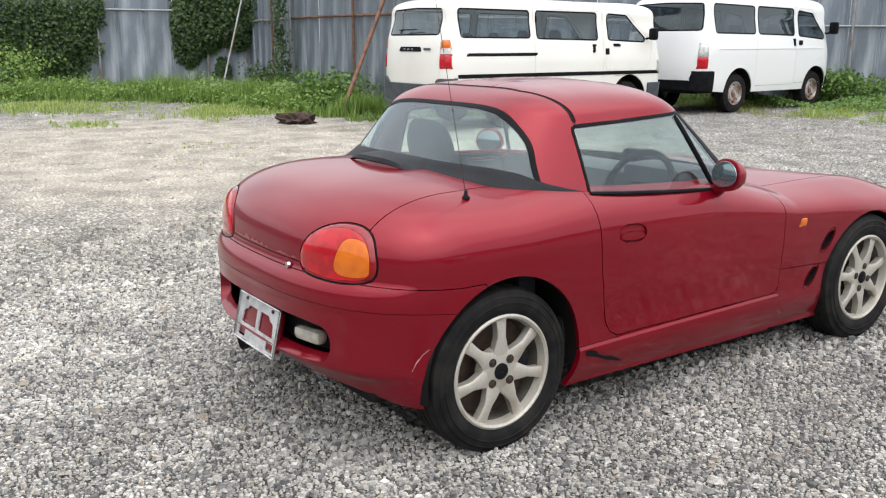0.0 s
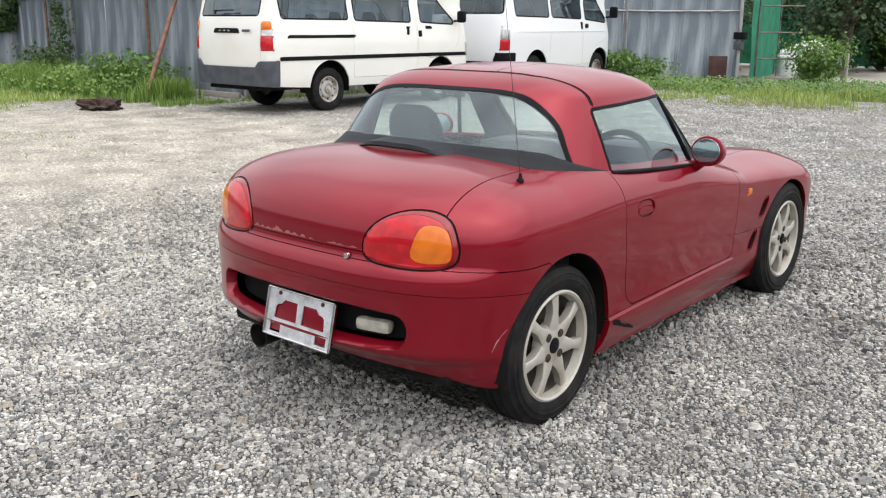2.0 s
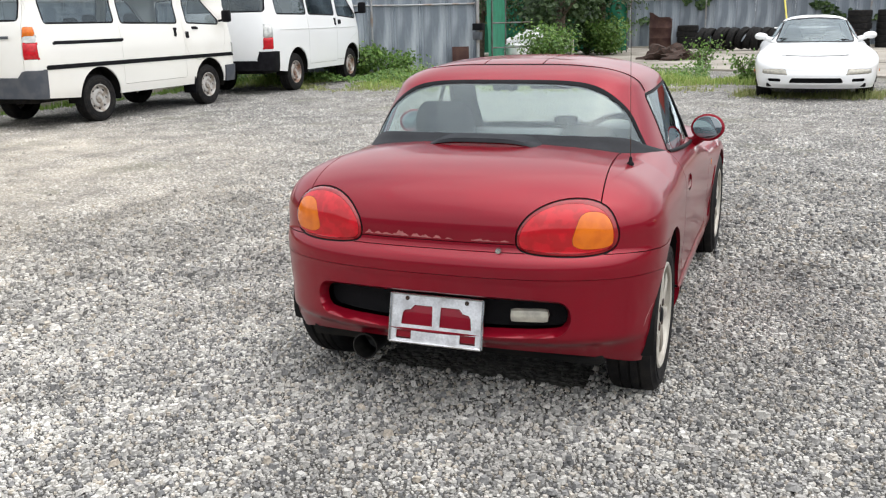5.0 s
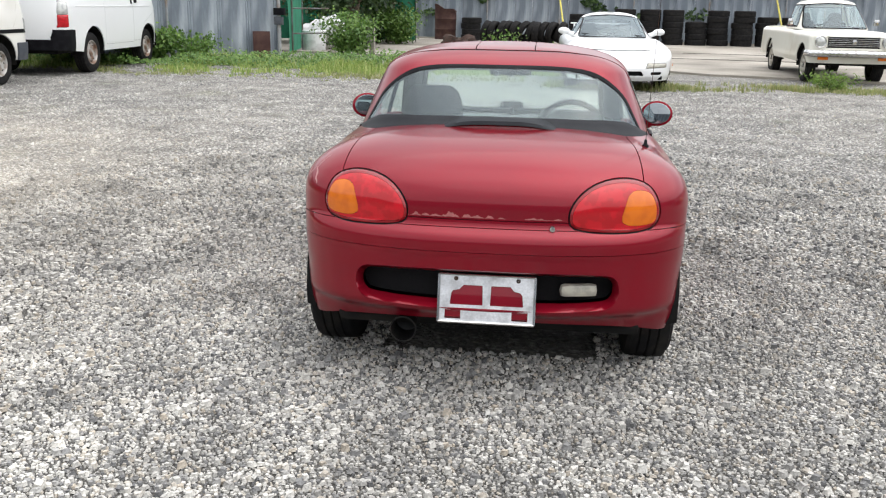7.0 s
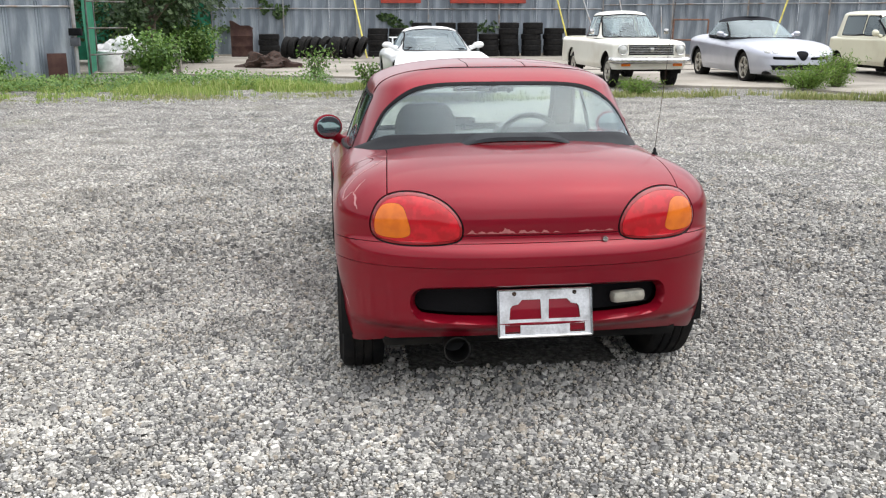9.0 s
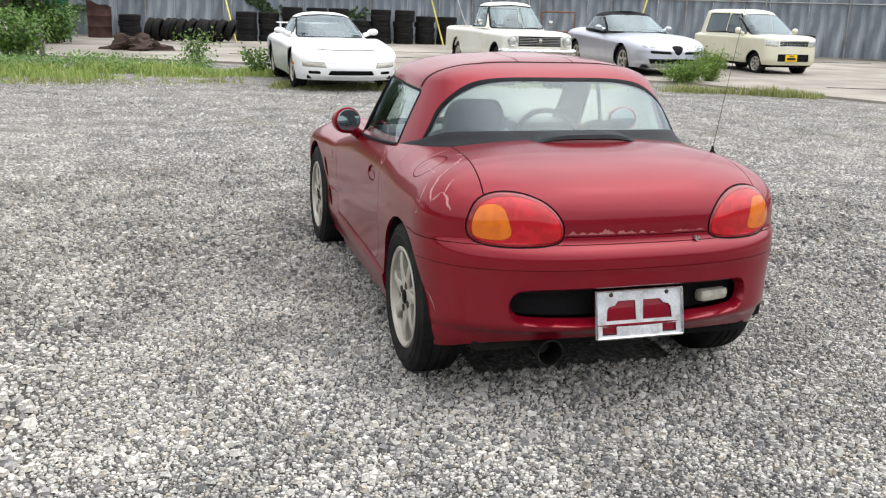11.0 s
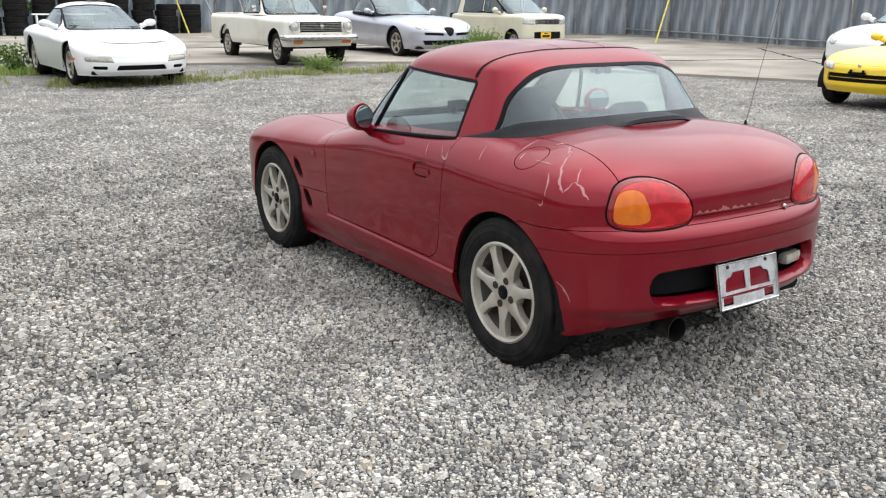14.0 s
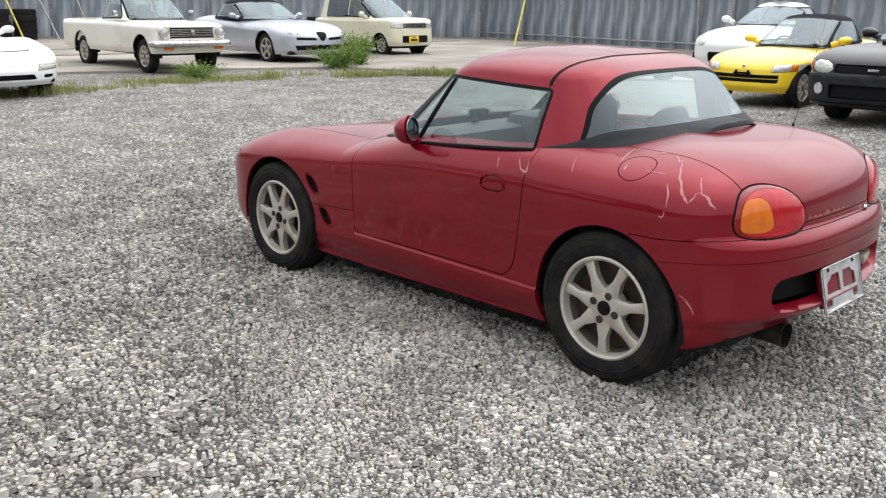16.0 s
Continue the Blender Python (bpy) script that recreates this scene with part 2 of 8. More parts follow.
def outline(S, na):
    """Half of a body's plan, from the middle of its tail round the right side to the middle of its nose."""
    th = np.linspace(0, np.pi / 2, 400)
    nr, nf = S.get("nr", 3.0), S.get("nf", 3.0)
    xr, yr = np.sin(th) ** (2 / nr), S["y0"] + S["Lr"] * (1 - np.cos(th) ** (2 / nr))
    xf, yf = np.sin(th[::-1]) ** (2 / nf), S["y1"] - S["Lf"] * (1 - np.cos(th[::-1]) ** (2 / nf))
    ys = np.linspace(yr[-1], yf[0], 400)[1:-1]
    x = np.concatenate([xr, np.ones_like(ys), xf]) * S["W"]
    y = np.concatenate([yr, ys, yf])
    x = x * S["wf"](y) if "wf" in S else x
    s = np.concatenate([[0], np.cumsum(np.hypot(np.diff(x), np.diff(y)))])
    u = np.linspace(0, s[-1], na)
    return np.interp(u, s, x), np.interp(u, s, y)


def shell(S, na=150, ns=22, nt=30):
    """The skin of a body below its glass: plan outline, side, tail and nose profiles, and a crowned top."""
    x, y = outline(S, na)
    X, Y = np.concatenate([x, -x[-2:0:-1]]), np.concatenate([y, y[-2:0:-1]])
    tx, ty = np.roll(X, -1) - np.roll(X, 1), np.roll(Y, -1) - np.roll(Y, 1)
    ln = np.hypot(tx, ty)
    nx, ny = ty / ln, -tx / ln
    ws, wr, wf = nx ** 2, np.where(ny < 0, ny ** 2, 0), np.where(ny > 0, ny ** 2, 0)
    zb, zs = S["zb"](Y), S["zs"](Y)
    rows = []

    def plan(z):
        d = ws * S["ds"](z) + wr * S["dr"](z) + wf * S["df"](z)
        return X - nx * d, Y - ny * d
    for t in np.linspace(0, 1, ns):
        z = zb + (zs - zb) * t
        px, py = plan(z)
        rows.append(np.stack([px, py, z], -1))
    px, py = plan(zs)
    n = ws * S.get("ts", 2.8) + wr * S.get("tr", 2.6) + wf * S.get("tf", 2.6)
    ty_ = np.clip(py, S["ya"], S["yb"])
    zc = S["zc"](ty_)
    for th in np.linspace(0, np.pi / 2, nt)[1:]:
        c = max(np.cos(th), 0.0)
        lat, h = 1 - c ** (2 / n), np.sin(th) ** (2 / n)
        qx, qy = px * (1 - lat), py + (ty_ - py) * lat
        z = zs + (zc - zs) * h
        if "bump" in S:
            z = z + S["bump"](qx, qy) * np.minimum(1, 4 * lat)
        rows.append(np.stack([qx, qy, z], -1))
    return bm_grid(np.array(rows))


def cabin(C, na=120, ns=20, nt=22):
    """A glasshouse: base and roof outlines, sides between them and a crowned roof that runs on from their slope."""
    ph = np.linspace(0, np.pi, na)

    def ring(W, yf, yr, n, ym):
        s, c = np.sin(ph) ** (2 / n), np.cos(ph)
        cy = np.sign(c) * np.abs(c) ** (2 / n)
        return W * s, ym + np.where(cy > 0, cy * (yf - ym), cy * (ym - yr))
    bx, by = ring(*C["base"])
    rx, ry = ring(*C["roof"])
    full = lambda a, b: (np.concatenate([a, -a[-2:0:-1]]), np.concatenate([b, b[-2:0:-1]]))
    (bx, by), (rx, ry) = full(bx, by), full(rx, ry)
    zb, ze = C["zb"](by), C["ze"](ry)
    rows, g = [], C.get("bulge", 0.12)
    for t in np.linspace(0, 1, ns):
        f = t - g * t * (1 - t)
        rows.append(np.stack([bx + (rx - bx) * f, by + (ry - by) * f, zb + (ze - zb) * t], -1))
    cy = np.clip(ry, C["ya"], C["yb"])
    zc = C["zc"](cy)
    up = (zc - ze) / (ze - zb) * (1 + g)
    p1x, p1y = rx + (rx - bx) * up, ry + (ry - by) * up
    lim = 0.72
    p1x = np.where(np.abs(p1x) < np.abs(rx) * lim, rx * lim, p1x)
    for s in np.linspace(0, 1, nt)[1:]:
        a, b, c = (1 - s) ** 2, 2 * s * (1 - s), s * s
        rows.append(np.stack([a * rx + b * p1x, a * ry + b * p1y + c * cy, a * ze + (b + c) * zc], -1))
    bm = bm_grid(np.array(rows))
    bmesh.ops.reverse_faces(bm, faces=bm.faces)
    return bm


def sd_poly(px, py, poly, r=0.0):
    """Signed distance to a polygon grown by r (rounded corners)."""
    P = np.array(poly, float)
    d = np.full(px.shape, 1e9)
    s = np.ones(px.shape)
    for i in range(len(P)):
        a, b = P[i], P[i - 1]
        ex, ey = b - a
        wx, wy = px - a[0], py - a[1]
        t = np.clip((wx * ex + wy * ey) / (ex * ex + ey * ey), 0, 1)
        d = np.minimum(d, (wx - ex * t) ** 2 + (wy - ey * t) ** 2)
        c1, c2, c3 = py >= a[1], py < b[1], ex * wy > ey * wx
        s = np.where((c1 & c2 & c3) | (~c1 & ~c2 & ~c3), -s, s)
    return s * np.sqrt(d) - r


def smooth_poly(P, n=3):
    """Round a polygon's corners off, n times."""
    P = np.array(P, float)
    for _ in range(n):
        Q = np.roll(P, -1, 0)
        P = np.stack([0.75 * P + 0.25 * Q, 0.25 * P + 0.75 * Q], 1).reshape(-1, 2)
    return P


def sd_oval(px, py, cx, cy, a, b, n=2.0):
    return (((np.abs(px - cx) / a) ** n + (np.abs(py - cy) / b) ** n) ** (1 / n) - 1) * min(a, b)


def values(bm, f):
    co = np.array([v.co[:] for v in bm.verts])
    return f(co[:, 0], co[:, 1], co[:, 2])


def cut(bm, f):
    """Cut the faces of bm along the line where f is zero."""
    bm.verts.ensure_lookup_table()
    val = values(bm, f)
    val[np.abs(val) < 2e-4] = 0.0
    bm.verts.index_update()
    on = [v for v, q in zip(bm.verts, val) if q == 0.0]
    todo = [e for e in bm.edges if val[e.verts[0].index] * val[e.verts[1].index] < 0]
    pairs = [(e, val[e.verts[0].index] / (val[e.verts[0].index] - val[e.verts[1].index])) for e in todo]
    for e, t in pairs:
        on.append(bmesh.utils.edge_split(e, e.verts[0], t)[1])
    mark = set(on)
    faces = {q for v in on for q in v.link_faces}
    for q in faces:
        loop = list(q.verts)
        hit = [i for i, v in enumerate(loop) if v in mark]
        if len(hit) == 2 and hit[1] - hit[0] not in (1, len(loop) - 1):
            bmesh.utils.face_split(q, loop[hit[0]], loop[hit[1]])


def inside(bm, f):
    """The faces whose middle lies where f is below zero."""
    fs = list(bm.faces)
    c = np.array([q.calc_center_median()[:] for q in fs])
    v = f(c[:, 0], c[:, 1], c[:, 2])
    return [q for q, d in zip(fs, v) if d < 0]


def take(bm, faces):
    """Move faces out of bm into a bmesh of their own."""
    out, made = bmesh.new(), {}
    for q in faces:
        vs = []
        for v in q.verts:
            if v not in made:
                made[v] = out.verts.new(v.co)
            vs.append(made[v])
        try:
            out.faces.new(vs)
        except ValueError:
            pass
    bmesh.ops.delete(bm, geom=list(faces), context="FACES")
    return out


def carve(bm, f):
    cut(bm, f)
    return take(bm, inside(bm, f))


def edge_in(bm, gap=0.002, depth=0.012, only=None):
    """Draw a sheet's rim in by gap and fold it inwards by depth."""
    bm.normal_update()
    rim = [e for e in bm.edges if len(e.link_faces) == 1 and (only is None or (only(e.verts[0].co) and only(e.verts[1].co)))]
    move, nor = {}, {}
    for e in rim:
        q = e.link_faces[0]
        mid = (e.verts[0].co + e.verts[1].co) / 2
        d = (e.verts[1].co - e.verts[0].co).normalized()
        w = q.calc_center_median() - mid
        w = w - d * w.dot(d)
        if w.length < 1e-9:
            continue
        w.normalize()
        for v in e.verts:
            move[v] = move.get(v, Vector()) + w
            nor[v] = nor.get(v, Vector()) + q.normal
    low = {}
    for v, w in move.items():
        if w.length > 1e-6:
            v.co += w.normalized() * gap
        low[v] = bm.verts.new(v.co - nor[v].normalized() * depth)
    for e in rim:
        a, b = e.verts
        if a in low and b in low:
            lp = e.link_loops[0]
            a, b = lp.vert, lp.link_loop_next.vert
            try:
                bm.faces.new((b, a, low[a], low[b]))
            except ValueError:
                pass
        e.smooth = False
    return bm


def shift(bm, d):
    """Push a sheet out along its normals (in where d is below zero)."""
    bm.normal_update()
    for v, n in [(v, v.normal.copy()) for v in bm.verts]:
        v.co += n * d
    return bm


def dome(bm, h, reach):
    """Swell a sheet between its rims."""
    bm.normal_update()
    rim = [v.co.copy() for e in bm.edges if len(e.link_faces) == 1 for v in e.verts]
    R = np.array([c[:] for c in rim])
    for v, n in [(v, v.normal.copy()) for v in bm.verts]:
        d = np.sqrt(((R - np.array(v.co[:])) ** 2).sum(1).min())
        t = min(1.0, d / reach)
        v.co += n * h * math.sqrt(max(0.0, 1 - (1 - t) ** 2))
    return bm


def part(name, bm, material, parent=None, label="", smooth=True, m=None):
    """One mesh object out of a bmesh, under a thing or a part."""
    if m is not None:
        bm.transform(m)
    me = bpy.data.meshes.new(name)
    bm.normal_update()
    bm.to_mesh(me)
    bm.free()
    if smooth:
        me.polygons.foreach_set("use_smooth", [True] * len(me.polygons))
        me.set_sharp_from_angle(angle=radians(38))
    me.materials.append(material)
    ob = new(name, me)
    if parent is not None:
        ob.parent = parent
    if label:
        ob["label"] = label
    return ob


def thing(name, label, category, m=None, group="", kind=""):
    ob = new(name)
    ob.empty_display_size = 0.1
    if m is not None:
        ob.matrix_world = m
    return tagged(ob, label, category, group, kind)


def box(bm, x0, x1, y0, y1, z0, z1, bevel=0.0, m=None):
    geo = bmesh.ops.create_cube(bm, size=1.0, matrix=Matrix.LocRotScale(((x0 + x1) / 2, (y0 + y1) / 2, (z0 + z1) / 2), None, (x1 - x0, y1 - y0, z1 - z0)))
    vs = geo["verts"]
    if bevel:
        es = {e for v in vs for e in v.link_edges}
        r = bmesh.ops.bevel(bm, geom=list(es), offset=bevel, segments=2, affect="EDGES", profile=0.6)
        vs = list({v for v in r["verts"]} | {v for v in vs if v.is_valid})
    if m is not None:
        bmesh.ops.transform(bm, matrix=m, verts=[v for v in vs if v.is_valid])
    return bm


def boxed(*a, **k):
    return box(bmesh.new(), *a, **k)


def lathe(profile, seg=48, axis="x"):
    """Turn a profile of (radius, along) pairs about an axis."""
    a = np.linspace(0, 2 * np.pi, seg, endpoint=False)
    rows = []
    for r, h in profile:
        c, s = r * np.cos(a), r * np.sin(a)
        hh = np.full(seg, h)
        rows.append(np.stack({"x": [hh, c, s], "y": [s, hh, c], "z": [c, s, hh]}[axis], -1))
    bm = bm_grid(np.array(rows))
    bmesh.ops.recalc_face_normals(bm, faces=bm.faces)
    return bm


def tube(points, r, seg=8, cap=True):
    """A round bar along points; r may be one radius or one for each point."""
    P = [Vector(p) for p in points]
    rs = r if isinstance(r, (list, tuple)) else [r] * len(P)
    rows = []
    side = None
    for i, p in enumerate(P):
        d = (P[min(i + 1, len(P) - 1)] - P[max(i - 1, 0)]).normalized()
        if side is None:
            side = d.orthogonal().normalized()
        side = (side - d * side.dot(d)).normalized()
        up = d.cross(side)
        rows.append([(p + (side * math.cos(t) + up * math.sin(t)) * rs[i])[:] for t in np.linspace(0, 2 * math.pi, seg, endpoint=False)])
    bm = bm_grid(np.array(rows))
    if cap:
        bmesh.ops.holes_fill(bm, edges=[e for e in bm.edges if len(e.link_faces) == 1])
    bmesh.ops.recalc_face_normals(bm, faces=bm.faces)
    return bm


def merge(*bms):
    out = bmesh.new()
    for b in bms:
        me = bpy.data.meshes.new("tmp")
        b.to_mesh(me)
        b.free()
        out.from_mesh(me)
        bpy.data.meshes.remove(me)
    return out


# ---- ground ----
def stone_palette(nt, fac):
    r = nt.nodes.new("ShaderNodeValToRGB")
    e = r.color_ramp.elements
    e[0].position, e[0].color = 0.0, (0.12, 0.12, 0.122, 1)
    e[1].position, e[1].color = 1.0, (0.70, 0.685, 0.65, 1)
    for p, c in ((0.16, (0.26, 0.257, 0.25)), (0.38, (0.40, 0.388, 0.362)), (0.56, (0.51, 0.497, 0.463)), (0.78, (0.61, 0.59, 0.545)), (0.92, (0.43, 0.38, 0.31))):
        n = e.new(p)
        n.color = (*c, 1)
    nt.links.new(fac, r.inputs[0])
    return r.outputs[0]


def dust_over(nt, co, col, most):
    """A pale, dusty, well-driven stretch of the yard laid over a colour."""
    mp = nt.nodes.new("ShaderNodeMapping")
    mp.inputs["Location"].default_value = (1.02, -0.30, 0)
    mp.inputs["Scale"].default_value = (0.125, 0.15, 0.15)
    nt.links.new(co.outputs["Object"], mp.inputs["Vector"])
    gr = nt.nodes.new("ShaderNodeTexGradient")
    gr.gradient_type = "SPHERICAL"
    nt.links.new(mp.outputs[0], gr.inputs[0])
    n = nt.nodes.new("ShaderNodeTexNoise")
    n.inputs["Scale"].default_value, n.inputs["Detail"].default_value = 1.3, 7
    nt.links.new(co.outputs["Object"], n.inputs["Vector"])
    r = nt.nodes.new("ShaderNodeMapRange")
    r.inputs["From Min"].default_value, r.inputs["From Max"].default_value = 0.3, 0.65
    nt.links.new(n.outputs["Fac"], r.inputs["Value"])
    add = nt.nodes.new("ShaderNodeMath")
    add.operation = "MULTIPLY_ADD"
    add.inputs[1].default_value = 0.6
    nt.links.new(r.outputs[0], add.inputs[0])
    nt.links.new(gr.outputs["Fac"], add.inputs[2])
    mul = nt.nodes.new("ShaderNodeMath")
    mul.operation, mul.use_clamp = "MULTIPLY", True
    nt.links.new(add.outputs[0], mul.inputs[0])
    nt.links.new(gr.outputs["Fac"], mul.inputs[1])
    m3 = nt.nodes.new("ShaderNodeMapRange")
    m3.inputs["From Max"].default_value, m3.inputs["To Max"].default_value = 0.55, most
    nt.links.new(mul.outputs[0], m3.inputs["Value"])
    mix = nt.nodes.new("ShaderNodeMixRGB")
    mix.inputs[2].default_value = (0.60, 0.53, 0.42, 1)
    nt.links.new(m3.outputs[0], mix.inputs[0])
    nt.links.new(col, mix.inputs[1])
    # lighter and darker drifts of stones
    nz = nt.nodes.new("ShaderNodeTexNoise")
    nz.inputs["Scale"].default_value, nz.inputs["Detail"].default_value = 2.2, 6
    nt.links.new(co.outputs["Object"], nz.inputs["Vector"])
    rg = nt.nodes.new("ShaderNodeMapRange")
    rg.inputs["From Min"].default_value, rg.inputs["From Max"].default_value = 0.32, 0.66
    rg.inputs["To Min"].default_value, rg.inputs["To Max"].default_value = 0.70, 1.24
    nt.links.new(nz.outputs["Fac"], rg.inputs["Value"])
    # paler pebbles in a round area behind the coupe on the side of the vans
    pm = nt.nodes.new("ShaderNodeMapping")
    pm.inputs["Location"].default_value = (0.62, 0.34, 0.0)
    pm.inputs["Scale"].default_value = (0.42, 0.42, 0.42)
    nt.links.new(co.outputs["Object"], pm.inputs["Vector"])
    pg = nt.nodes.new("ShaderNodeTexGradient")
    pg.gradient_type = "SPHERICAL"
    nt.links.new(pm.outputs[0], pg.inputs[0])
    rx = nt.nodes.new("ShaderNodeMapRange")
    rx.inputs["From Min"].default_value, rx.inputs["From Max"].default_value = 0.0, 0.75
    rx.inputs["To Min"].default_value, rx.inputs["To Max"].default_value = 0.99, 1.27
    nt.links.new(pg.outputs["Fac"], rx.inputs["Value"])
    both = nt.nodes.new("ShaderNodeMath")
    both.operation = "MULTIPLY"
    nt.links.new(rg.outputs[0], both.inputs[0])
    nt.links.new(rx.outputs[0], both.inputs[1])
    hv = nt.nodes.new("ShaderNodeHueSaturation")
    nt.links.new(both.outputs[0], hv.inputs["Value"])
    nt.links.new(mix.outputs[0], hv.inputs["Color"])
    return hv.outputs[0]


def gravel_bed():
    """Packed small stones: cells with a colour of their own, dark gaps, relief, and pale and mossy areas."""
    m = bpy.data.materials.new("gravel_bed")
    m.use_nodes = True
    nt = m.node_tree
    b = nt.nodes["Principled BSDF"]
    b.inputs["Roughness"].default_value = 0.85
    co = nt.nodes.new("ShaderNodeTexCoord")
    cols, hs = [], []
    for sc in (34.0, 62.0):
        v = nt.nodes.new("ShaderNodeTexVoronoi")
        v.inputs["Scale"].default_value = sc
        nt.links.new(co.outputs["Object"], v.inputs["Vector"])
        sep = nt.nodes.new("ShaderNodeSeparateColor")
        nt.links.new(v.outputs["Color"], sep.inputs[0])
        cols.append(stone_palette(nt, sep.outputs[0]))
        hs.append((v.outputs["Distance"], sep.outputs[1]))
    pick = nt.nodes.new("ShaderNodeMixRGB")
    gt = nt.nodes.new("ShaderNodeMath")
    gt.operation = "GREATER_THAN"
    gt.inputs[1].default_value = 0.45
    nt.links.new(hs[0][1], gt.inputs[0])
    nt.links.new(gt.outputs[0], pick.inputs[0])
    nt.links.new(cols[1], pick.inputs[1])
    nt.links.new(cols[0], pick.inputs[2])
    dist = nt.nodes.new("ShaderNodeMixRGB")
    nt.links.new(gt.outputs[0], dist.inputs[0])
    nt.links.new(hs[1][0], dist.inputs[1])
    nt.links.new(hs[0][0], dist.inputs[2])
    gap = nt.nodes.new("ShaderNodeMapRange")
    gap.inputs["From Min"].default_value, gap.inputs["From Max"].default_value = 0.34, 0.56
    gap.inputs["To Min"].default_value, gap.inputs["To Max"].default_value = 0.0, 0.9
    nt.links.new(dist.outputs[0], gap.inputs["Value"])
    # dark colour towards the edges of the cells
    gapped = nt.nodes.new("ShaderNodeMixRGB")
    gapped.inputs[2].default_value = (0.055, 0.052, 0.047, 1)
    nt.links.new(gap.outputs[0], gapped.inputs[0])
    nt.links.new(pick.outputs[0], gapped.inputs[1])

    def soft(scale, a, c, hi):
        n = nt.nodes.new("ShaderNodeTexNoise")
        n.inputs["Scale"].default_value, n.inputs["Detail"].default_value = scale, 6
        nt.links.new(co.outputs["Object"], n.inputs["Vector"])
        r = nt.nodes.new("ShaderNodeMapRange")
        r.inputs["From Min"].default_value, r.inputs["From Max"].default_value, r.inputs["To Max"].default_value = a, c, hi
        nt.links.new(n.outputs["Fac"], r.inputs["Value"])
        return r.outputs[0]
    pale = nt.nodes.new("ShaderNodeMixRGB")
    pale.inputs[2].default_value = (0.36, 0.335, 0.29, 1)
    nt.links.new(soft(0.35, 0.45, 0.7, 0.35), pale.inputs[0])
    nt.links.new(gapped.outputs[0], pale.inputs[1])
    dusty = dust_over(nt, co, pale.outputs[0], 0.4)
    moss = nt.nodes.new("ShaderNodeMixRGB")
    moss.inputs[2].default_value = (0.13, 0.135, 0.075, 1)
    nt.links.new(soft(0.9, 0.58, 0.72, 0.5), moss.inputs[0])
    nt.links.new(dusty, moss.inputs[1])
    # shade between the loose pebbles, put into the bed's colour as a dark patch
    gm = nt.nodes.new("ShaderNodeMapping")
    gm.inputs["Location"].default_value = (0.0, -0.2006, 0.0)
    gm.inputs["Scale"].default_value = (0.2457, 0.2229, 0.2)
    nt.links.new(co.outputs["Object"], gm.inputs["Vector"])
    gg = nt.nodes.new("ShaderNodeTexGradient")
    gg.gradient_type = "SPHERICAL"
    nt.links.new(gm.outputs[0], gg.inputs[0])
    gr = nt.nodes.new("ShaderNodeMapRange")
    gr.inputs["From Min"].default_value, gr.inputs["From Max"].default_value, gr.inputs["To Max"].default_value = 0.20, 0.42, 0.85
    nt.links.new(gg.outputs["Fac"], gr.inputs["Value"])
    gap_shade = nt.nodes.new("ShaderNodeMixRGB")
    gap_shade.inputs[2].default_value = (0.055, 0.052, 0.047, 1)
    nt.links.new(gr.outputs[0], gap_shade.inputs[0])
    nt.links.new(moss.outputs[0], gap_shade.inputs[1])
    bp = nt.nodes.new("ShaderNodeBump")
    bp.invert = True
    bp.inputs["Strength"].default_value, bp.inputs["Distance"].default_value = 1.0, 0.02
    nt.links.new(dist.outputs[0], bp.inputs["Height"])
    nt.links.new(bp.outputs[0], b.inputs["Normal"])
    nt.links.new(gap_shade.outputs[0], b.inputs["Base Color"])
    return m


def stone_mat():
    m = bpy.data.materials.new("pebbles")
    m.use_nodes = True
    nt = m.node_tree
    b = nt.nodes["Principled BSDF"]
    b.inputs["Roughness"].default_value = 0.8
    g = nt.nodes.new("ShaderNodeNewGeometry")
    col = stone_palette(nt, g.outputs["Random Per Island"])
    co = nt.nodes.new("ShaderNodeTexCoord")
    n = nt.nodes.new("ShaderNodeTexNoise")
    n.inputs["Scale"].default_value, n.inputs["Detail"].default_value = 160, 4
    nt.links.new(co.outputs["Object"], n.inputs["Vector"])
    r = nt.nodes.new("ShaderNodeMapRange")
    r.inputs["From Min"].default_value, r.inputs["From Max"].default_value = 0.3, 0.7
    r.inputs["To Min"].default_value, r.inputs["To Max"].default_value = 0.55, 0.93
    nt.links.new(n.outputs["Fac"], r.inputs["Value"])
    h = nt.nodes.new("ShaderNodeHueSaturation")
    nt.links.new(r.outputs[0], h.inputs["Value"])
    nt.links.new(col, h.inputs["Color"])
    nt.links.new(dust_over(nt, co, h.outputs[0], 0.3), b.inputs["Base Color"])
    return m


M_GRAVEL = gravel_bed()
M_STONE = stone_mat()
M_CONCRETE = mat("worn_concrete", (0.34, 0.312, 0.268), 0.9, other=(0.20, 0.18, 0.15), spread=0.2, scale=0.6, detail=8, lo=0.4, hi=0.65, grain=0.2, grain_scale=70, bump=0.4, bump_scale=30)


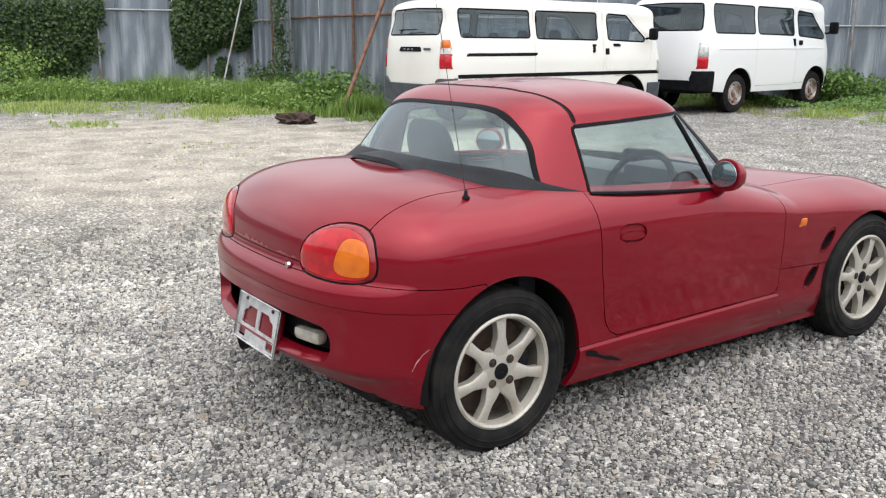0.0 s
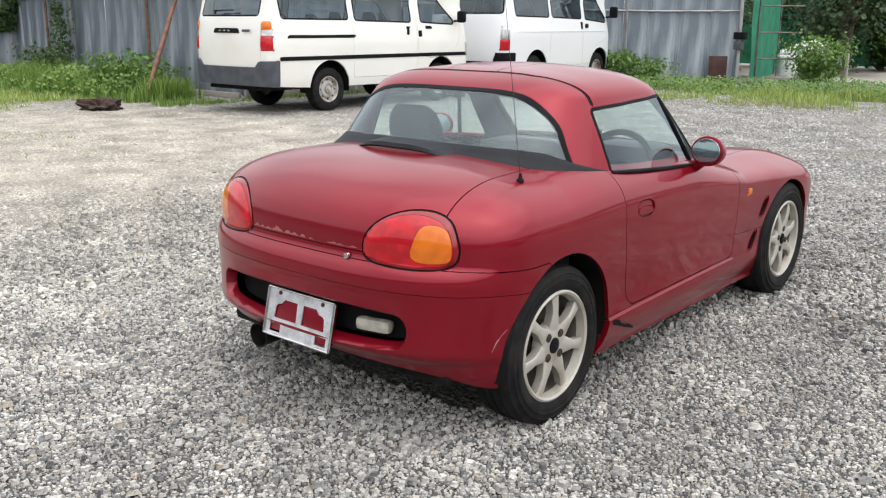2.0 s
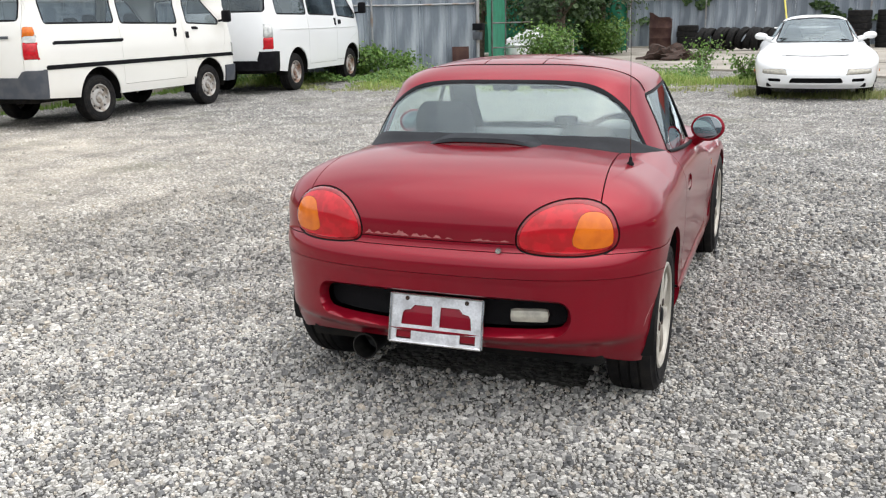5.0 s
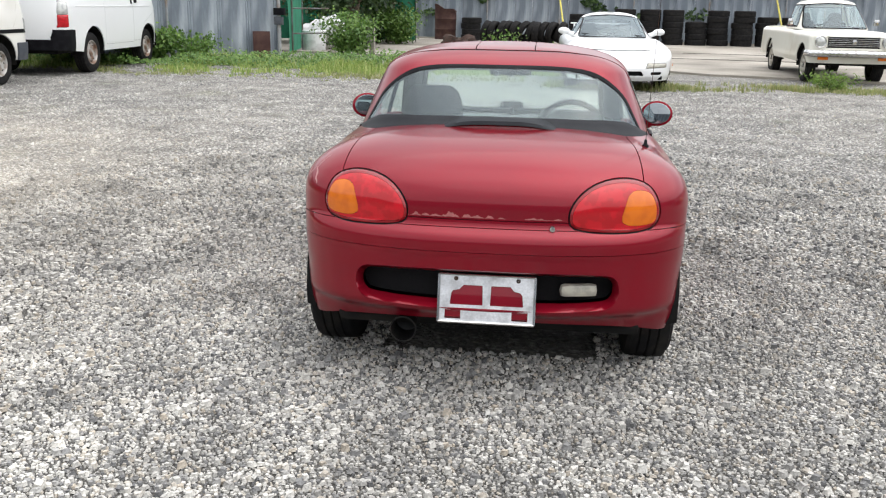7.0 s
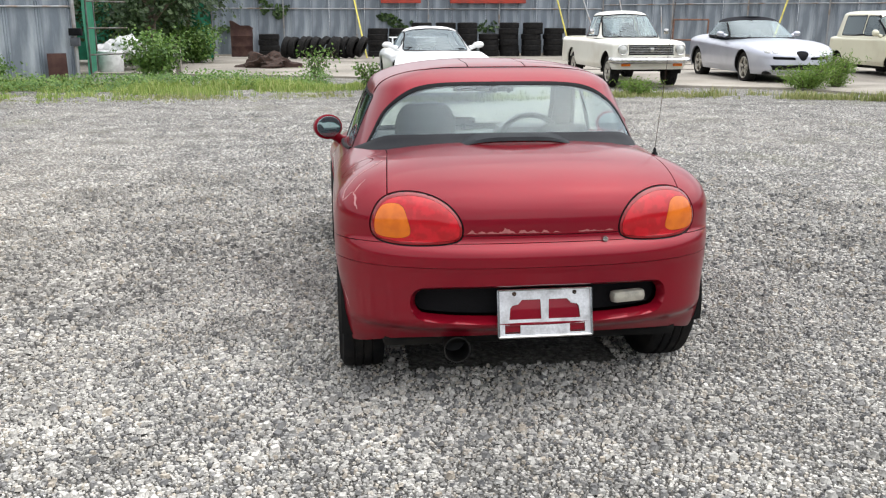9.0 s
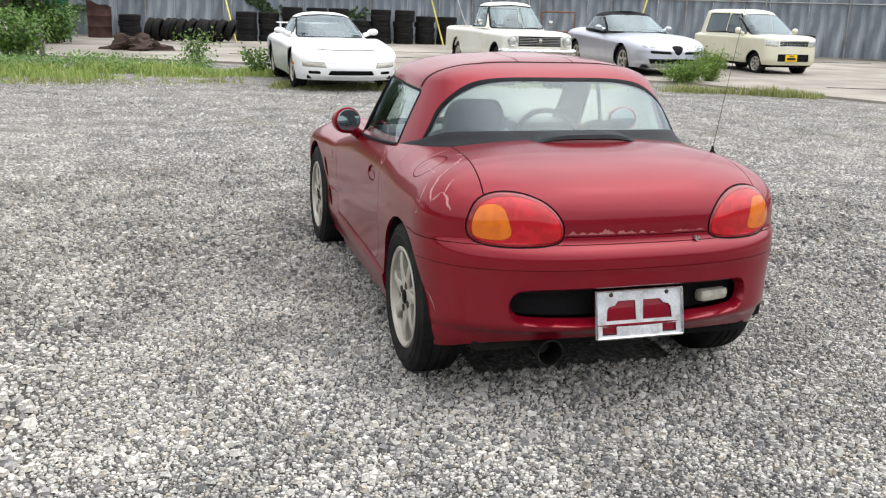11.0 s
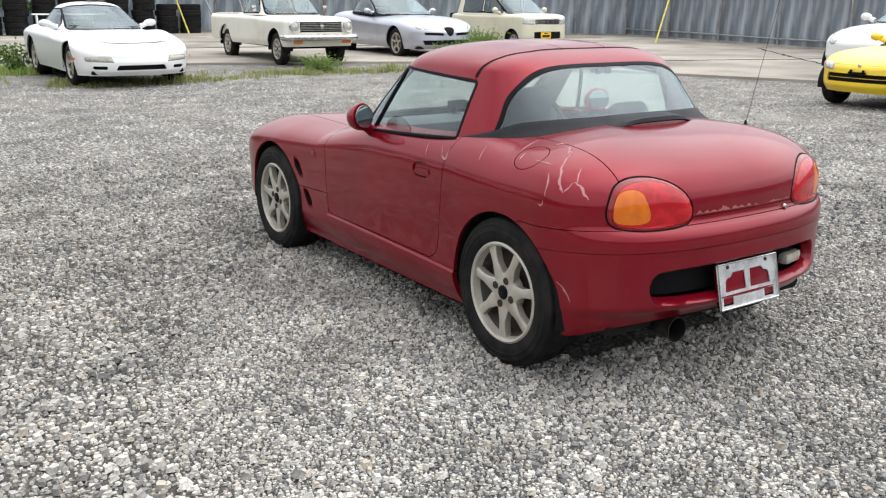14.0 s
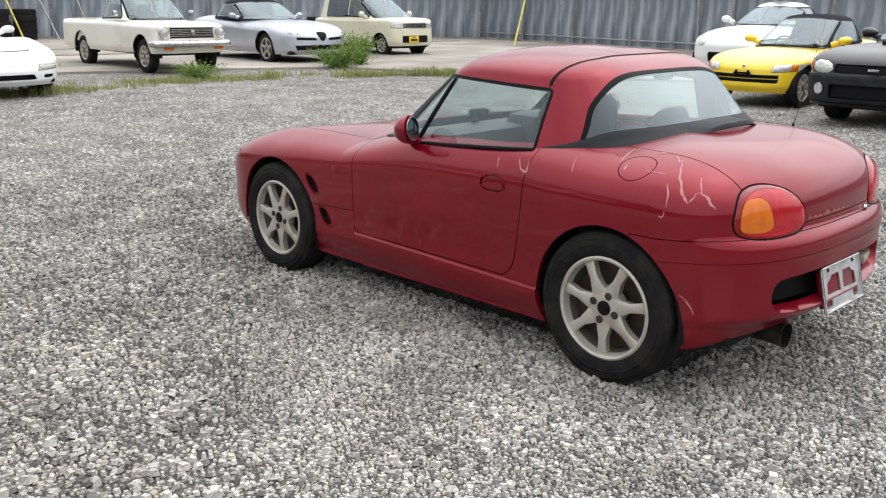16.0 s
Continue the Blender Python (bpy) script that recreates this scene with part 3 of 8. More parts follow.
def raw_mesh(name, verts, faces, material, smooth=True):
    """A mesh straight from arrays, all faces with the same number of corners."""
    me = bpy.data.meshes.new(name)
    k = faces.shape[1]
    me.vertices.add(len(verts))
    me.vertices.foreach_set("co", np.asarray(verts, np.float32).ravel())
    me.loops.add(faces.size)
    me.loops.foreach_set("vertex_index", faces.astype(np.int32).ravel())
    me.polygons.add(len(faces))
    me.polygons.foreach_set("loop_start", np.arange(0, faces.size, k, dtype=np.int32))
    me.polygons.foreach_set("loop_total", np.full(len(faces), k, dtype=np.int32))
    me.update(calc_edges=True)
    me.polygons.foreach_set("use_smooth", np.full(len(faces), smooth))
    me.materials.append(material)
    return new(name, me)


def ground():
    a = np.sign(np.linspace(-1, 1, 61)) * np.abs(np.linspace(-1, 1, 61)) ** 2.2 * 900
    rows = np.array([[(x, y, 0.0) for x in a] for y in a])
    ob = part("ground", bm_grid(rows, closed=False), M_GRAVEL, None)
    tagged(ob, "pale grey gravel yard with mossy patches", "ground", kind="structure")


def unit_stone(sides, rings):
    """The upper part of a pebble, bedded in the ground: a skirt, an optional shoulder and a low crown."""
    a = np.linspace(0, 2 * np.pi, sides, endpoint=False)
    ring = lambda r, z, t: np.stack([r * np.cos(a + t), r * np.sin(a + t), np.full(sides, z)], -1)
    k = np.arange(sides)
    j = (k + 1) % sides
    if rings == 1:
        v = np.concatenate([ring(1.0, -0.5, 0.0), [[0.0, 0.0, 0.95]]])
        return v, np.stack([k, j, np.full(sides, sides)], -1)
    v = np.concatenate([ring(1.0, -0.35, 0.0), ring(0.70, 0.78, 0.3)])
    cap = np.stack([np.full(sides - 2, sides), sides + np.arange(1, sides - 1), sides + np.arange(2, sides)], -1)
    return v, np.concatenate([np.stack([k, j, j + sides], -1), np.stack([k, j + sides, k + sides], -1), cap])


def spread_out(rng, x0, x1, y0, y1, step, keep):
    """Places on a shaken grid, closely packed, where keep holds."""
    gx, gy = np.meshgrid(np.arange(x0, x1, step), np.arange(y0, y1, step * 0.87))
    gx = gx + (np.arange(gx.shape[0]) % 2)[:, None] * step * 0.5
    x, y = gx.ravel() + rng.uniform(-0.42, 0.42, gx.size) * step, gy.ravel() + rng.uniform(-0.42, 0.42, gx.size) * step
    ok = keep(x, y)
    return x[ok], y[ok]


def stones(label, rng, x, y, mean, most, sides, rings, smooth):
    """Pebbles lying closely over the bed, each with its own size, flatness and turn."""
    n = len(x)
    v, f = unit_stone(sides, rings)
    size = np.minimum(mean * np.exp(rng.normal(0, 0.38, n)), most)
    sx, sy, sz = size * rng.uniform(0.95, 1.35, n), size * rng.uniform(0.75, 1.05, n), size * rng.uniform(0.6, 1.1, n)
    lump = 1 + rng.uniform(-0.18, 0.18, (n, len(v)))
    P = v[None] * lump[..., None] * np.stack([sx, sy, sz], -1)[:, None, :]
    t = rng.normal(0, 0.22, n)
    c, s = np.cos(t)[:, None], np.sin(t)[:, None]
    py, pz = P[..., 1] * c - P[..., 2] * s, P[..., 1] * s + P[..., 2] * c
    a = rng.uniform(0, 2 * np.pi, n)
    c, s = np.cos(a)[:, None], np.sin(a)[:, None]
    px, py = P[..., 0] * c - py * s, P[..., 0] * s + py * c
    V = np.stack([px + x[:, None], py + y[:, None], pz + (size * rng.uniform(-0.1, 0.75, n))[:, None]], -1).reshape(-1, 3)
    F = (f[None] + (np.arange(n) * len(v))[:, None, None]).reshape(-1, 3)
    return tagged(raw_mesh("gravel", V, F, M_STONE, smooth), label, "gravel", kind="stuff")


def gravel():
    rng = np.random.default_rng(7)
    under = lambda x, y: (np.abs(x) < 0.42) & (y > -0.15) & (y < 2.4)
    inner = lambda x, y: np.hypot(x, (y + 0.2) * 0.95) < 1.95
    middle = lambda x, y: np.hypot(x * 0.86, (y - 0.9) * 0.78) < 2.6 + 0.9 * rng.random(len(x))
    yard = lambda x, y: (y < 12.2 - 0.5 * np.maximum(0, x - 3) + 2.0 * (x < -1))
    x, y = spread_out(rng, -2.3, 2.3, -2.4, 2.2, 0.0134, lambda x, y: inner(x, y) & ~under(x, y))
    stones("pale grey and tan pebbles around the coupe", rng, x, y, 0.0064, 0.019, 4, 2, False)
    x, y = spread_out(rng, -4.6, 4.6, -2.4, 6.0, 0.0205, lambda x, y: middle(x, y) & ~inner(x, y) & ~under(x, y))
    stones("grey pebbles beside and before the coupe", rng, x, y, 0.0090, 0.021, 4, 2, False)
    n = 90000
    x, y = rng.uniform(-15, 10, n), rng.uniform(-3.2, 14.5, n)
    ok = ~middle(x, y) & yard(x, y) & (rng.random(n) < np.clip(1.5 - np.hypot(x, y - 1) / 10, 0.3, 1))
    stones("loose grey pebbles over the yard", rng, x[ok], y[ok], 0.0115, 0.021, 4, 1, True)


ground()
gravel()

# ---- vehicles: shared pieces ----
def islands(bm):
    """Split a bmesh into its connected pieces."""
    left, out = set(bm.faces), []
    while left:
        seed = left.pop()
        grp, stack = [seed], [seed]
        while stack:
            q = stack.pop()
            for e in q.edges:
                for o in e.link_faces:
                    if o in left:
                        left.remove(o)
                        grp.append(o)
                        stack.append(o)
        b, made = bmesh.new(), {}
        for q in grp:
            for v in q.verts:
                if v not in made:
                    made[v] = b.verts.new(v.co)
            b.faces.new([made[v] for v in q.verts])
        if len(grp) > 2:
            out.append(b)
        else:
            b.free()
    bm.free()
    return out


def side_f(poly, r=0.0, thr=0.3):
    return lambda x, y, z: np.maximum(sd_poly(y, z, poly, r), thr - np.abs(x))


def rear_f(poly, r=0.0, ymax=0.3):
    return lambda x, y, z: np.maximum(sd_poly(np.abs(x), z, poly, r), y - ymax)


def front_f(poly, r=0.0, ymin=1.0):
    return lambda x, y, z: np.maximum(sd_poly(np.abs(x), z, poly, r), ymin - y)


def grown(f, d):
    return lambda x, y, z: f(x, y, z) - d


def spoke_bm(r0, r1, w0, w1, w2, h0, h1, h2, thick):
    """One wheel spoke along +z, outer face towards +x."""
    rows = []
    for t in np.linspace(0, 1, 7):
        r = r0 + (r1 - r0) * t
        w = w0 + (w1 - w0) * min(1, 2 * t) if t < 0.5 else w1 + (w2 - w1) * (2 * t - 1) ** 2
        h = (h0 * (1 - t) + h2 * t) + 4 * t * (1 - t) * (h1 - (h0 + h2) / 2)
        rows.append([(h - 0.004, -w, r), (h, -w * 0.65, r), (h, w * 0.65, r), (h - 0.004, w, r), (h - thick, w * 0.8, r), (h - thick, -w * 0.8, r)])
    bm = bm_grid(np.array(rows))
    bmesh.ops.holes_fill(bm, edges=[e for e in bm.edges if len(e.link_faces) == 1])
    bmesh.ops.recalc_face_normals(bm, faces=bm.faces)
    return bm


def tyre_bm(r, w, rim, seg=64):
    tread = []
    for t in np.linspace(0.1, 0.9, 25):
        groove = 0.007 if min(abs(t - 0.3), abs(t - 0.5), abs(t - 0.7)) < 0.018 else 0.0
        tread.append((r - groove - 0.010 * (2 * t - 1) ** 4, -w * t))
    side = [(rim - 0.004, -0.012), (rim + 0.004, -0.002), (rim + (r - rim) * 0.3, 0.004), (rim + (r - rim) * 0.42, 0.0042), (rim + (r - rim) * 0.44, 0.0066), (rim + (r - rim) * 0.47, 0.0064), (rim + (r - rim) * 0.49, 0.0036), (rim + (r - rim) * 0.66, 0.0022), (rim + (r - rim) * 0.68, 0.0044), (rim + (r - rim) * 0.70, 0.0018), (r - 0.020, -0.005), (r - 0.008, -w * 0.05)]
    back = [(r - 0.012, -w * 0.96), (r - 0.05, -w), (rim, -w)]
    return lathe(side + tread + back, seg)


def wheel(parent, x, y, z, r=0.285, w=0.165, rim=0.186, style="alloy", spokes=7, material=None, cap=None, turn=0.0, seg=64, nuts=4):
    """A wheel as a part of its car: rim, and under it the tyre, the cap, the nuts and the disc behind."""
    s = 1 if x > 0 else -1
    m = pose(x, y, z, 0, 0, 0 if s > 0 else 180) @ pose(0, 0, 0, turn, 0, 0)
    material = material or M_RIM
    arms = []
    if style == "alloy":
        bms = [lathe([(rim - 0.002, -0.014), (rim + 0.001, -0.002), (rim - 0.006, 0.002), (rim - 0.014, -0.003), (rim - 0.017, -0.02), (rim - 0.021, -0.032)], seg)]
        hub = lathe([(0.001, -0.012), (0.03, -0.012), (0.037, -0.013), (0.064, -0.012), (0.074, -0.017), (0.078, -0.026), (0.078, -0.05)], 40)
        bms.append(hub)
        for i in range(spokes):
            sp = spoke_bm(0.05, rim - 0.013, 0.034, 0.0160, 0.022, -0.013, -0.007, -0.012, 0.034)
            bmesh.ops.rotate(sp, cent=(0, 0, 0), matrix=Matrix.Rotation(2 * math.pi * i / spokes, 3, "X"), verts=sp.verts)
            arms.append(sp)
    else:
        prof = [(rim - 0.002, -0.012), (rim + 0.001, -0.002), (rim - 0.008, 0.001), (rim - 0.016, -0.006), (rim - 0.022, -0.035), (rim * 0.72, -0.045), (rim * 0.62, -0.022), (rim * 0.42, -0.020), (rim * 0.36, -0.036), (rim * 0.30, -0.036), (rim * 0.27, -0.01), (0.002, -0.004)]
        bms = [lathe(prof, seg)]
    ob = part("wheel", merge(*bms), material, parent, m=None)
    ob.matrix_parent_inverse = Matrix()
    ob.matrix_basis = m
    for sp in arms:
        part("spoke", sp, material, ob)
    part("tyre", tyre_bm(r, w, rim, seg), M_TYRE, ob, "black rubber tyre with a dusty tread")
    if style == "alloy":
        part("wheel_barrel", lathe([(rim - 0.020, -0.030), (rim - 0.026, -0.06), (rim - 0.03, -w)], seg), M_BARREL, ob, "dark inner barrel")
        part("brake_disc", lathe([(0.002, -0.06), (0.075, -0.06), (0.078, -0.075), (rim - 0.03, -0.075), (rim - 0.03, -0.09)], 40), mat_disc, ob, "rusty dark brake disc behind the spokes")
        part("centre_cap", lathe([(0.001, -0.004), (0.02, -0.005), (0.027, -0.009), (0.028, -0.016)], 28), cap or M_BLACK, ob, "black centre cap")
        for i in range(nuts):
            a = 2 * math.pi * (i + 0.5) / nuts
            part("lug_nut", merge(lathe([(0.0145, -0.016), (0.0145, -0.0095), (0.012, -0.0085), (0.0115, -0.016)], 16), lathe([(0.001, -0.0075), (0.006, -0.0075), (0.0085, -0.0095), (0.0085, -0.02)], 6), lathe([(0.001, -0.0108), (0.0118, -0.0108)], 16)), mat_disc, ob, m=pose(0, 0.05 * math.cos(a), 0.05 * math.sin(a)))
    else:
        for i in range(8):
            a = 2 * math.pi * i / 8
            part("vent_hole", lathe([(0.001, -0.03), (rim * 0.07, -0.03), (rim * 0.08, -0.038)], 12), M_INK, ob, m=pose(0, rim * 0.74 * math.cos(a), rim * 0.74 * math.sin(a)))
    return ob


mat_disc = mat("rusty_iron", (0.045, 0.035, 0.03), 0.65, 0.4, other=(0.08, 0.045, 0.028), scale=30)


def arch_f(y, z, r, thr=0.3):
    return lambda px, py, pz: np.maximum(np.hypot(py - y, pz - z) - r, thr - np.abs(px))


def arch_liner(parent, y, z, r, x, depth=0.22):
    """The dark bowl behind a wheel opening."""
    for s in (1, -1):
        a = np.linspace(-0.06 * np.pi, 1.06 * np.pi, 30)
        rows = []
        for k, xx in ((1.0, x), (1.03, x - 0.03), (1.03, x - depth)):
            rows.append(np.stack([np.full(30, s * xx), y + r * k * np.cos(a), z + r * k * np.sin(a)], -1))
        rows.append(np.stack([np.full(30, s * (x - depth)), np.full(30, y), np.full(30, z)], -1))
        bm = bm_grid(np.array(rows), closed=False)
        part("wheel_housing", bm, M_DARK, parent)


def seat(parent, x, y, z, h=0.62, w=0.46):
    lean = pose(0, 0, 0, 14, 0, 0)

    def padded(z0, z1, half, deep, ym, n):
        rows = []
        for t in np.linspace(-1, 1, 15):
            k = max(0.02, 1 - abs(t) ** n) ** (1 / n)
            a = np.linspace(0, 2 * np.pi, 29)[:-1]
            c, s = np.cos(a), np.sin(a)
            e = 2 / 3.2
            rows.append(np.stack([half * (0.55 + 0.45 * k) * np.sign(c) * np.abs(c) ** e, ym + deep * k * np.sign(s) * np.abs(s) ** e, np.full(28, (z0 + z1) / 2 + t * (z1 - z0) / 2)], -1))
        q = bm_grid(np.array(rows))
        bmesh.ops.holes_fill(q, edges=[d for d in q.edges if len(d.link_faces) == 1])
        bmesh.ops.recalc_face_normals(q, faces=q.faces)
        q.transform(lean)
        return q
    b = merge(boxed(-w / 2, w / 2, -0.02, 0.48, 0, 0.16, 0.05), padded(0.06, h + 0.02, w / 2 - 0.01, 0.075, -0.03, 3.0))
    h2 = padded(h - 0.06, h + 0.17, 0.128, 0.055, -0.07, 2.0)
    ob = part("seat", b, M_SEAT, parent, "charcoal fabric seat", m=pose(x, y, z))
    part("headrest", h2, M_SEAT, ob, m=pose(x, y, z))
    return ob


def steering_wheel(parent, x, y, z, r=0.18, tilt=65):
    ring = [(r * math.cos(t), r * math.sin(t), 0) for t in np.linspace(0, 2 * math.pi, 33)]
    b = merge(tube(ring, 0.014, 8, False), boxed(-0.06, 0.06, -0.05, 0.05, -0.03, 0.0, 0.015), boxed(-r, r, -0.015, 0.015, -0.02, -0.005, 0.004), boxed(-0.015, 0.015, -r, 0, -0.02, -0.005, 0.004))
    return part("steering_wheel", b, M_BLACK, parent, "black steering wheel", m=pose(x, y, z, tilt, 0, 0))


def vehicle(name, label, category, m, S, paint, wheels, cabin_spec=None, arches=(), panes=(), lamps=(), trims=(), panels=(), roof=None, na=110, ns=16, nt=20, floor=0.2, inner=M_DARK, seats=(), hole=None, group="parked vehicles"):
    """A parked car: skin with cut-out panes, lamps, trims and shut lines, wheels, floor and seats."""
    root = thing(name, label, category, m, group)
    hole_f = hole
    skins = [("body", shell(S, na, ns, nt), paint)]
    if cabin_spec:
        f = cabin_spec["base"]
        hole = lambda x, y, z: np.maximum(sd_oval(x, y, 0, (f[1] + f[2]) / 2, f[0] * 0.97, (f[1] - f[2]) / 2 * 0.97, f[3]), cabin_spec["low"] - z)
        b0 = skins[0][1]
        cut(b0, hole)
        take(b0, inside(b0, hole)).free()
        skins.append(("cabin", cabin(cabin_spec, 80, 14, 14), roof or paint))
    body = None
    for k, (nm, bm, mt) in enumerate(skins):
        if k == 0:
            for (ay, az, ar) in arches:
                carve(bm, arch_f(ay, az, ar)).free()
            if hole_f:
                carve(bm, hole_f).free()
        for (on, pname, f, mt2, plabel, depth) in list(panes) + list(lamps) + list(trims):
            if on != nm:
                continue
            if pname in ("window", "rear_window", "windscreen"):
                ring = carve(bm, grown(f, 0.022))
                pane = carve(ring, f)
                for q in islands(ring):
                    part("window_seal", edge_in(q, 0.0, 0.01), M_BLACK, root, "black rubber window seal")
            else:
                pane = carve(bm, f)
            for q in islands(pane):
                if pname == "headlamp" or pname == "tail_lamp" or pname == "turn_lamp":
                    dome(q, 0.012, 0.05)
                    edge_in(q, 0.003, 0.02)
                elif depth:
                    edge_in(shift(q, depth), 0.0, abs(depth) + 0.004)
                else:
                    edge_in(q, 0.001, 0.006)
                ob = part(pname, q, mt2, root, plabel)
                if mt2 in (M_GLASS, M_GLASS_DARK, M_GLASS_VAN):
                    ob.visible_shadow = False
        for (on, pname, f) in panels:
            if on == nm:
                for q in islands(carve(bm, f)):
                    part(pname, edge_in(q, 0.003, 0.012), mt, root)
        body = part(nm, edge_in(bm, 0.002, 0.015), mt, root)
    y0, y1, W = S["y0"], S["y1"], S["W"]
    part("underbody", boxed(-W * 0.78, W * 0.78, y0 + 0.15, y1 - 0.2, floor, floor + 0.06, 0.02), M_DARK, root)
    for (x, y, kw) in wheels:
        for s in (1, -1):
            wheel(root, s * x, y, kw["r"], **kw)
    for (ay, az, ar) in arches:
        arch_liner(root, ay, az, ar, W * 0.965)
    for q in seats:
        seat(root, *q)
    return root


# ---- the small red sports coupe ----
SCRATCHES = [([(-0.150, 0.832), (-0.159, 0.829), (-0.208, 0.808), (-0.249, 0.766), (-0.279, 0.727), (-0.297, 0.710), (-0.308, 0.729), (-0.309, 0.743), (-0.322, 0.745)], 0.011),
             ([(-0.322, 0.745), (-0.304, 0.769), (-0.291, 0.784)], 0.007), ([(-0.318, 0.745), (-0.342, 0.731), (-0.357, 0.711), (-0.372, 0.694)], 0.010),
             ([(-0.205, 0.761), (-0.227, 0.735), (-0.234, 0.690)], 0.007), ([(-0.211, 0.660), (-0.218, 0.654), (-0.229, 0.659), (-0.229, 0.676)], 0.009),
             ([(0.020, 0.832), (0.022, 0.815), (0.016, 0.797)], 0.010), ([(-0.085, 0.831), (-0.110, 0.836)], 0.014), ([(-0.150, 0.828), (-0.199, 0.818)], 0.014),
             ([(-0.018, 0.797), (-0.022, 0.778)], 0.009), ([(-0.096, 0.786), (-0.151, 0.786), (-0.200, 0.785)], 0.004),
             ([(0.433, 0.767), (0.405, 0.730), (0.376, 0.722), (0.379, 0.764)], 0.008), ([(0.535, 0.765), (0.523, 0.719)], 0.006), ([(0.192, 0.793), (0.174, 0.750)], 0.006)]


def red_coupe():
    root = thing("sports_coupe", "faded dark red two-seat coupe with removable hardtop parked on gravel", "car")
    S = dict(W=0.6975, y0=-0.575, y1=2.72, Lr=0.42, Lf=0.56, nr=2.6, nf=2.75,
             wf=curve((-0.6, 1.0), (0.0, 1.0), (0.6, 0.985), (1.2, 0.98), (1.7, 0.985), (2.01, 1.0), (2.8, 1.0)),
             zb=curve((-0.6, 0.272), (-0.5, 0.245), (-0.33, 0.20), (0.3, 0.15), (1.7, 0.14), (2.4, 0.17), (2.7, 0.2)),
             zs=curve((-0.6, 0.63), (0.0, 0.63), (1.2, 0.62), (1.6, 0.59), (1.95, 0.555), (2.3, 0.50), (2.7, 0.44)),
             zc=curve((0.0, 0.868), (0.4, 0.90), (0.9, 0.885), (1.35, 0.770), (1.5, 0.728)),
             ya=0.06, yb=1.5, ts=2.8, tr=2.6, tf=1.95,
             ds=curve((0.16, 0.05), (0.2, 0.03), (0.27, 0.012), (0.34, 0.012), (0.5, 0.002), (0.63, 0.0)),
             dr=curve((0.18, 0.13), (0.24, 0.080), (0.285, 0.046), (0.300, 0.022), (0.312, 0.006), (0.330, 0.001), (0.42, 0.004), (0.5, 0.003), (0.518, 0.0), (0.552, 0.001), (0.575, 0.009), (0.590, 0.024), (0.602, 0.040), (0.64, 0.046)),
             df=curve((0.18, 0.06), (0.3, 0.0), (0.46, 0.02)),
             bump=lambda x, y: 0.010 * np.exp(-((np.abs(x) - 0.5) / 0.11) ** 2 - ((y - 2.05) / 0.4) ** 2))
    bm = shell(S, 260, 44, 56)
    fender = np.array([v.co[:] for v in bm.verts])
    for ay in (0.0, 2.012):
        carve(bm, arch_f(ay, 0.278, 0.306 if ay == 0 else 0.302)).free()
    carve(bm, lambda x, y, z: np.maximum(sd_oval(x, y, 0, 0.74, 0.595, 0.72, 3.0), 0.7 - z)).free()
    cowl = carve(bm, lambda x, y, z: np.maximum(np.maximum(sd_oval(x, y, 0, 0.74, 0.625, 0.79, 3.0), 1.16 - y), 0.66 - z))
    part("cowl_panel", edge_in(cowl, 0.0015, 0.012), M_BLACK, root, "black cowl panel below the windscreen")
    # tail lamps, each in a black surround
    lamp_poly = [(0.562, 0.665), (0.535, 0.725), (0.475, 0.748), (0.40, 0.747), (0.333, 0.722), (0.291, 0.676), (0.282, 0.634), (0.294, 0.611), (0.45, 0.603), (0.54, 0.61), (0.56, 0.63)]
    lf = rear_f(smooth_poly(lamp_poly), 0.013, -0.2)
    surround = carve(bm, grown(lf, 0.0032))
    lenses = carve(surround, lf)
    for q in islands(surround):
        part("lamp_surround", edge_in(shift(q, -0.002), 0.0, 0.02), M_BLACK, root, "black lamp surround")
    for q in islands(lenses):
        dome(q, 0.014, 0.07)
        amber_f = rear_f(smooth_poly([(0.437, 0.614), (0.455, 0.680), (0.468, 0.728), (0.530, 0.726), (0.556, 0.690), (0.562, 0.650), (0.556, 0.614)], 2), 0.002, -0.2)
        amber = lambda x, y, z: amber_f(x, np.minimum(y, -0.21), z)
        a = carve(q, amber)
        lens = carve(q, grown(lf, -0.009))
        ob = part("tail_lamp", edge_in(lens, 0.0, 0.004), M_LENS_RED, root, "red tail lamp lens")
        part("lens_edge", edge_in(q, 0.001, 0.02), M_LENS_EDGE, ob, "darker moulded edge of the lens")
        part("indicator_lens", edge_in(a, 0.001, 0.02), M_LENS_AMBER, ob, "amber indicator lens")
    # slot in the bumper
    slot_f = rear_f(smooth_poly([(-0.5, 0.322), (0.395, 0.322), (0.440, 0.350), (0.452, 0.392), (0.440, 0.436), (0.395, 0.458), (-0.5, 0.462)], 3), 0.0, -0.2)
    slot = carve(bm, slot_f)
    deep = carve(slot, grown(slot_f, -0.019))
    for v, d in zip(slot.verts, values(slot, slot_f)):
        t = min(1.0, max(0.0, -d / 0.019))
        v.co.y += 0.042 * t * t * (2.2 - 1.2 * t)
    part("slot_lip", slot, M_RED, root, "red lip round the bumper slot")
    for v in deep.verts:
        v.co.y += 0.075
    part("bumper_slot", deep, M_CAVITY, root, "black recess with grille in the rear bumper")
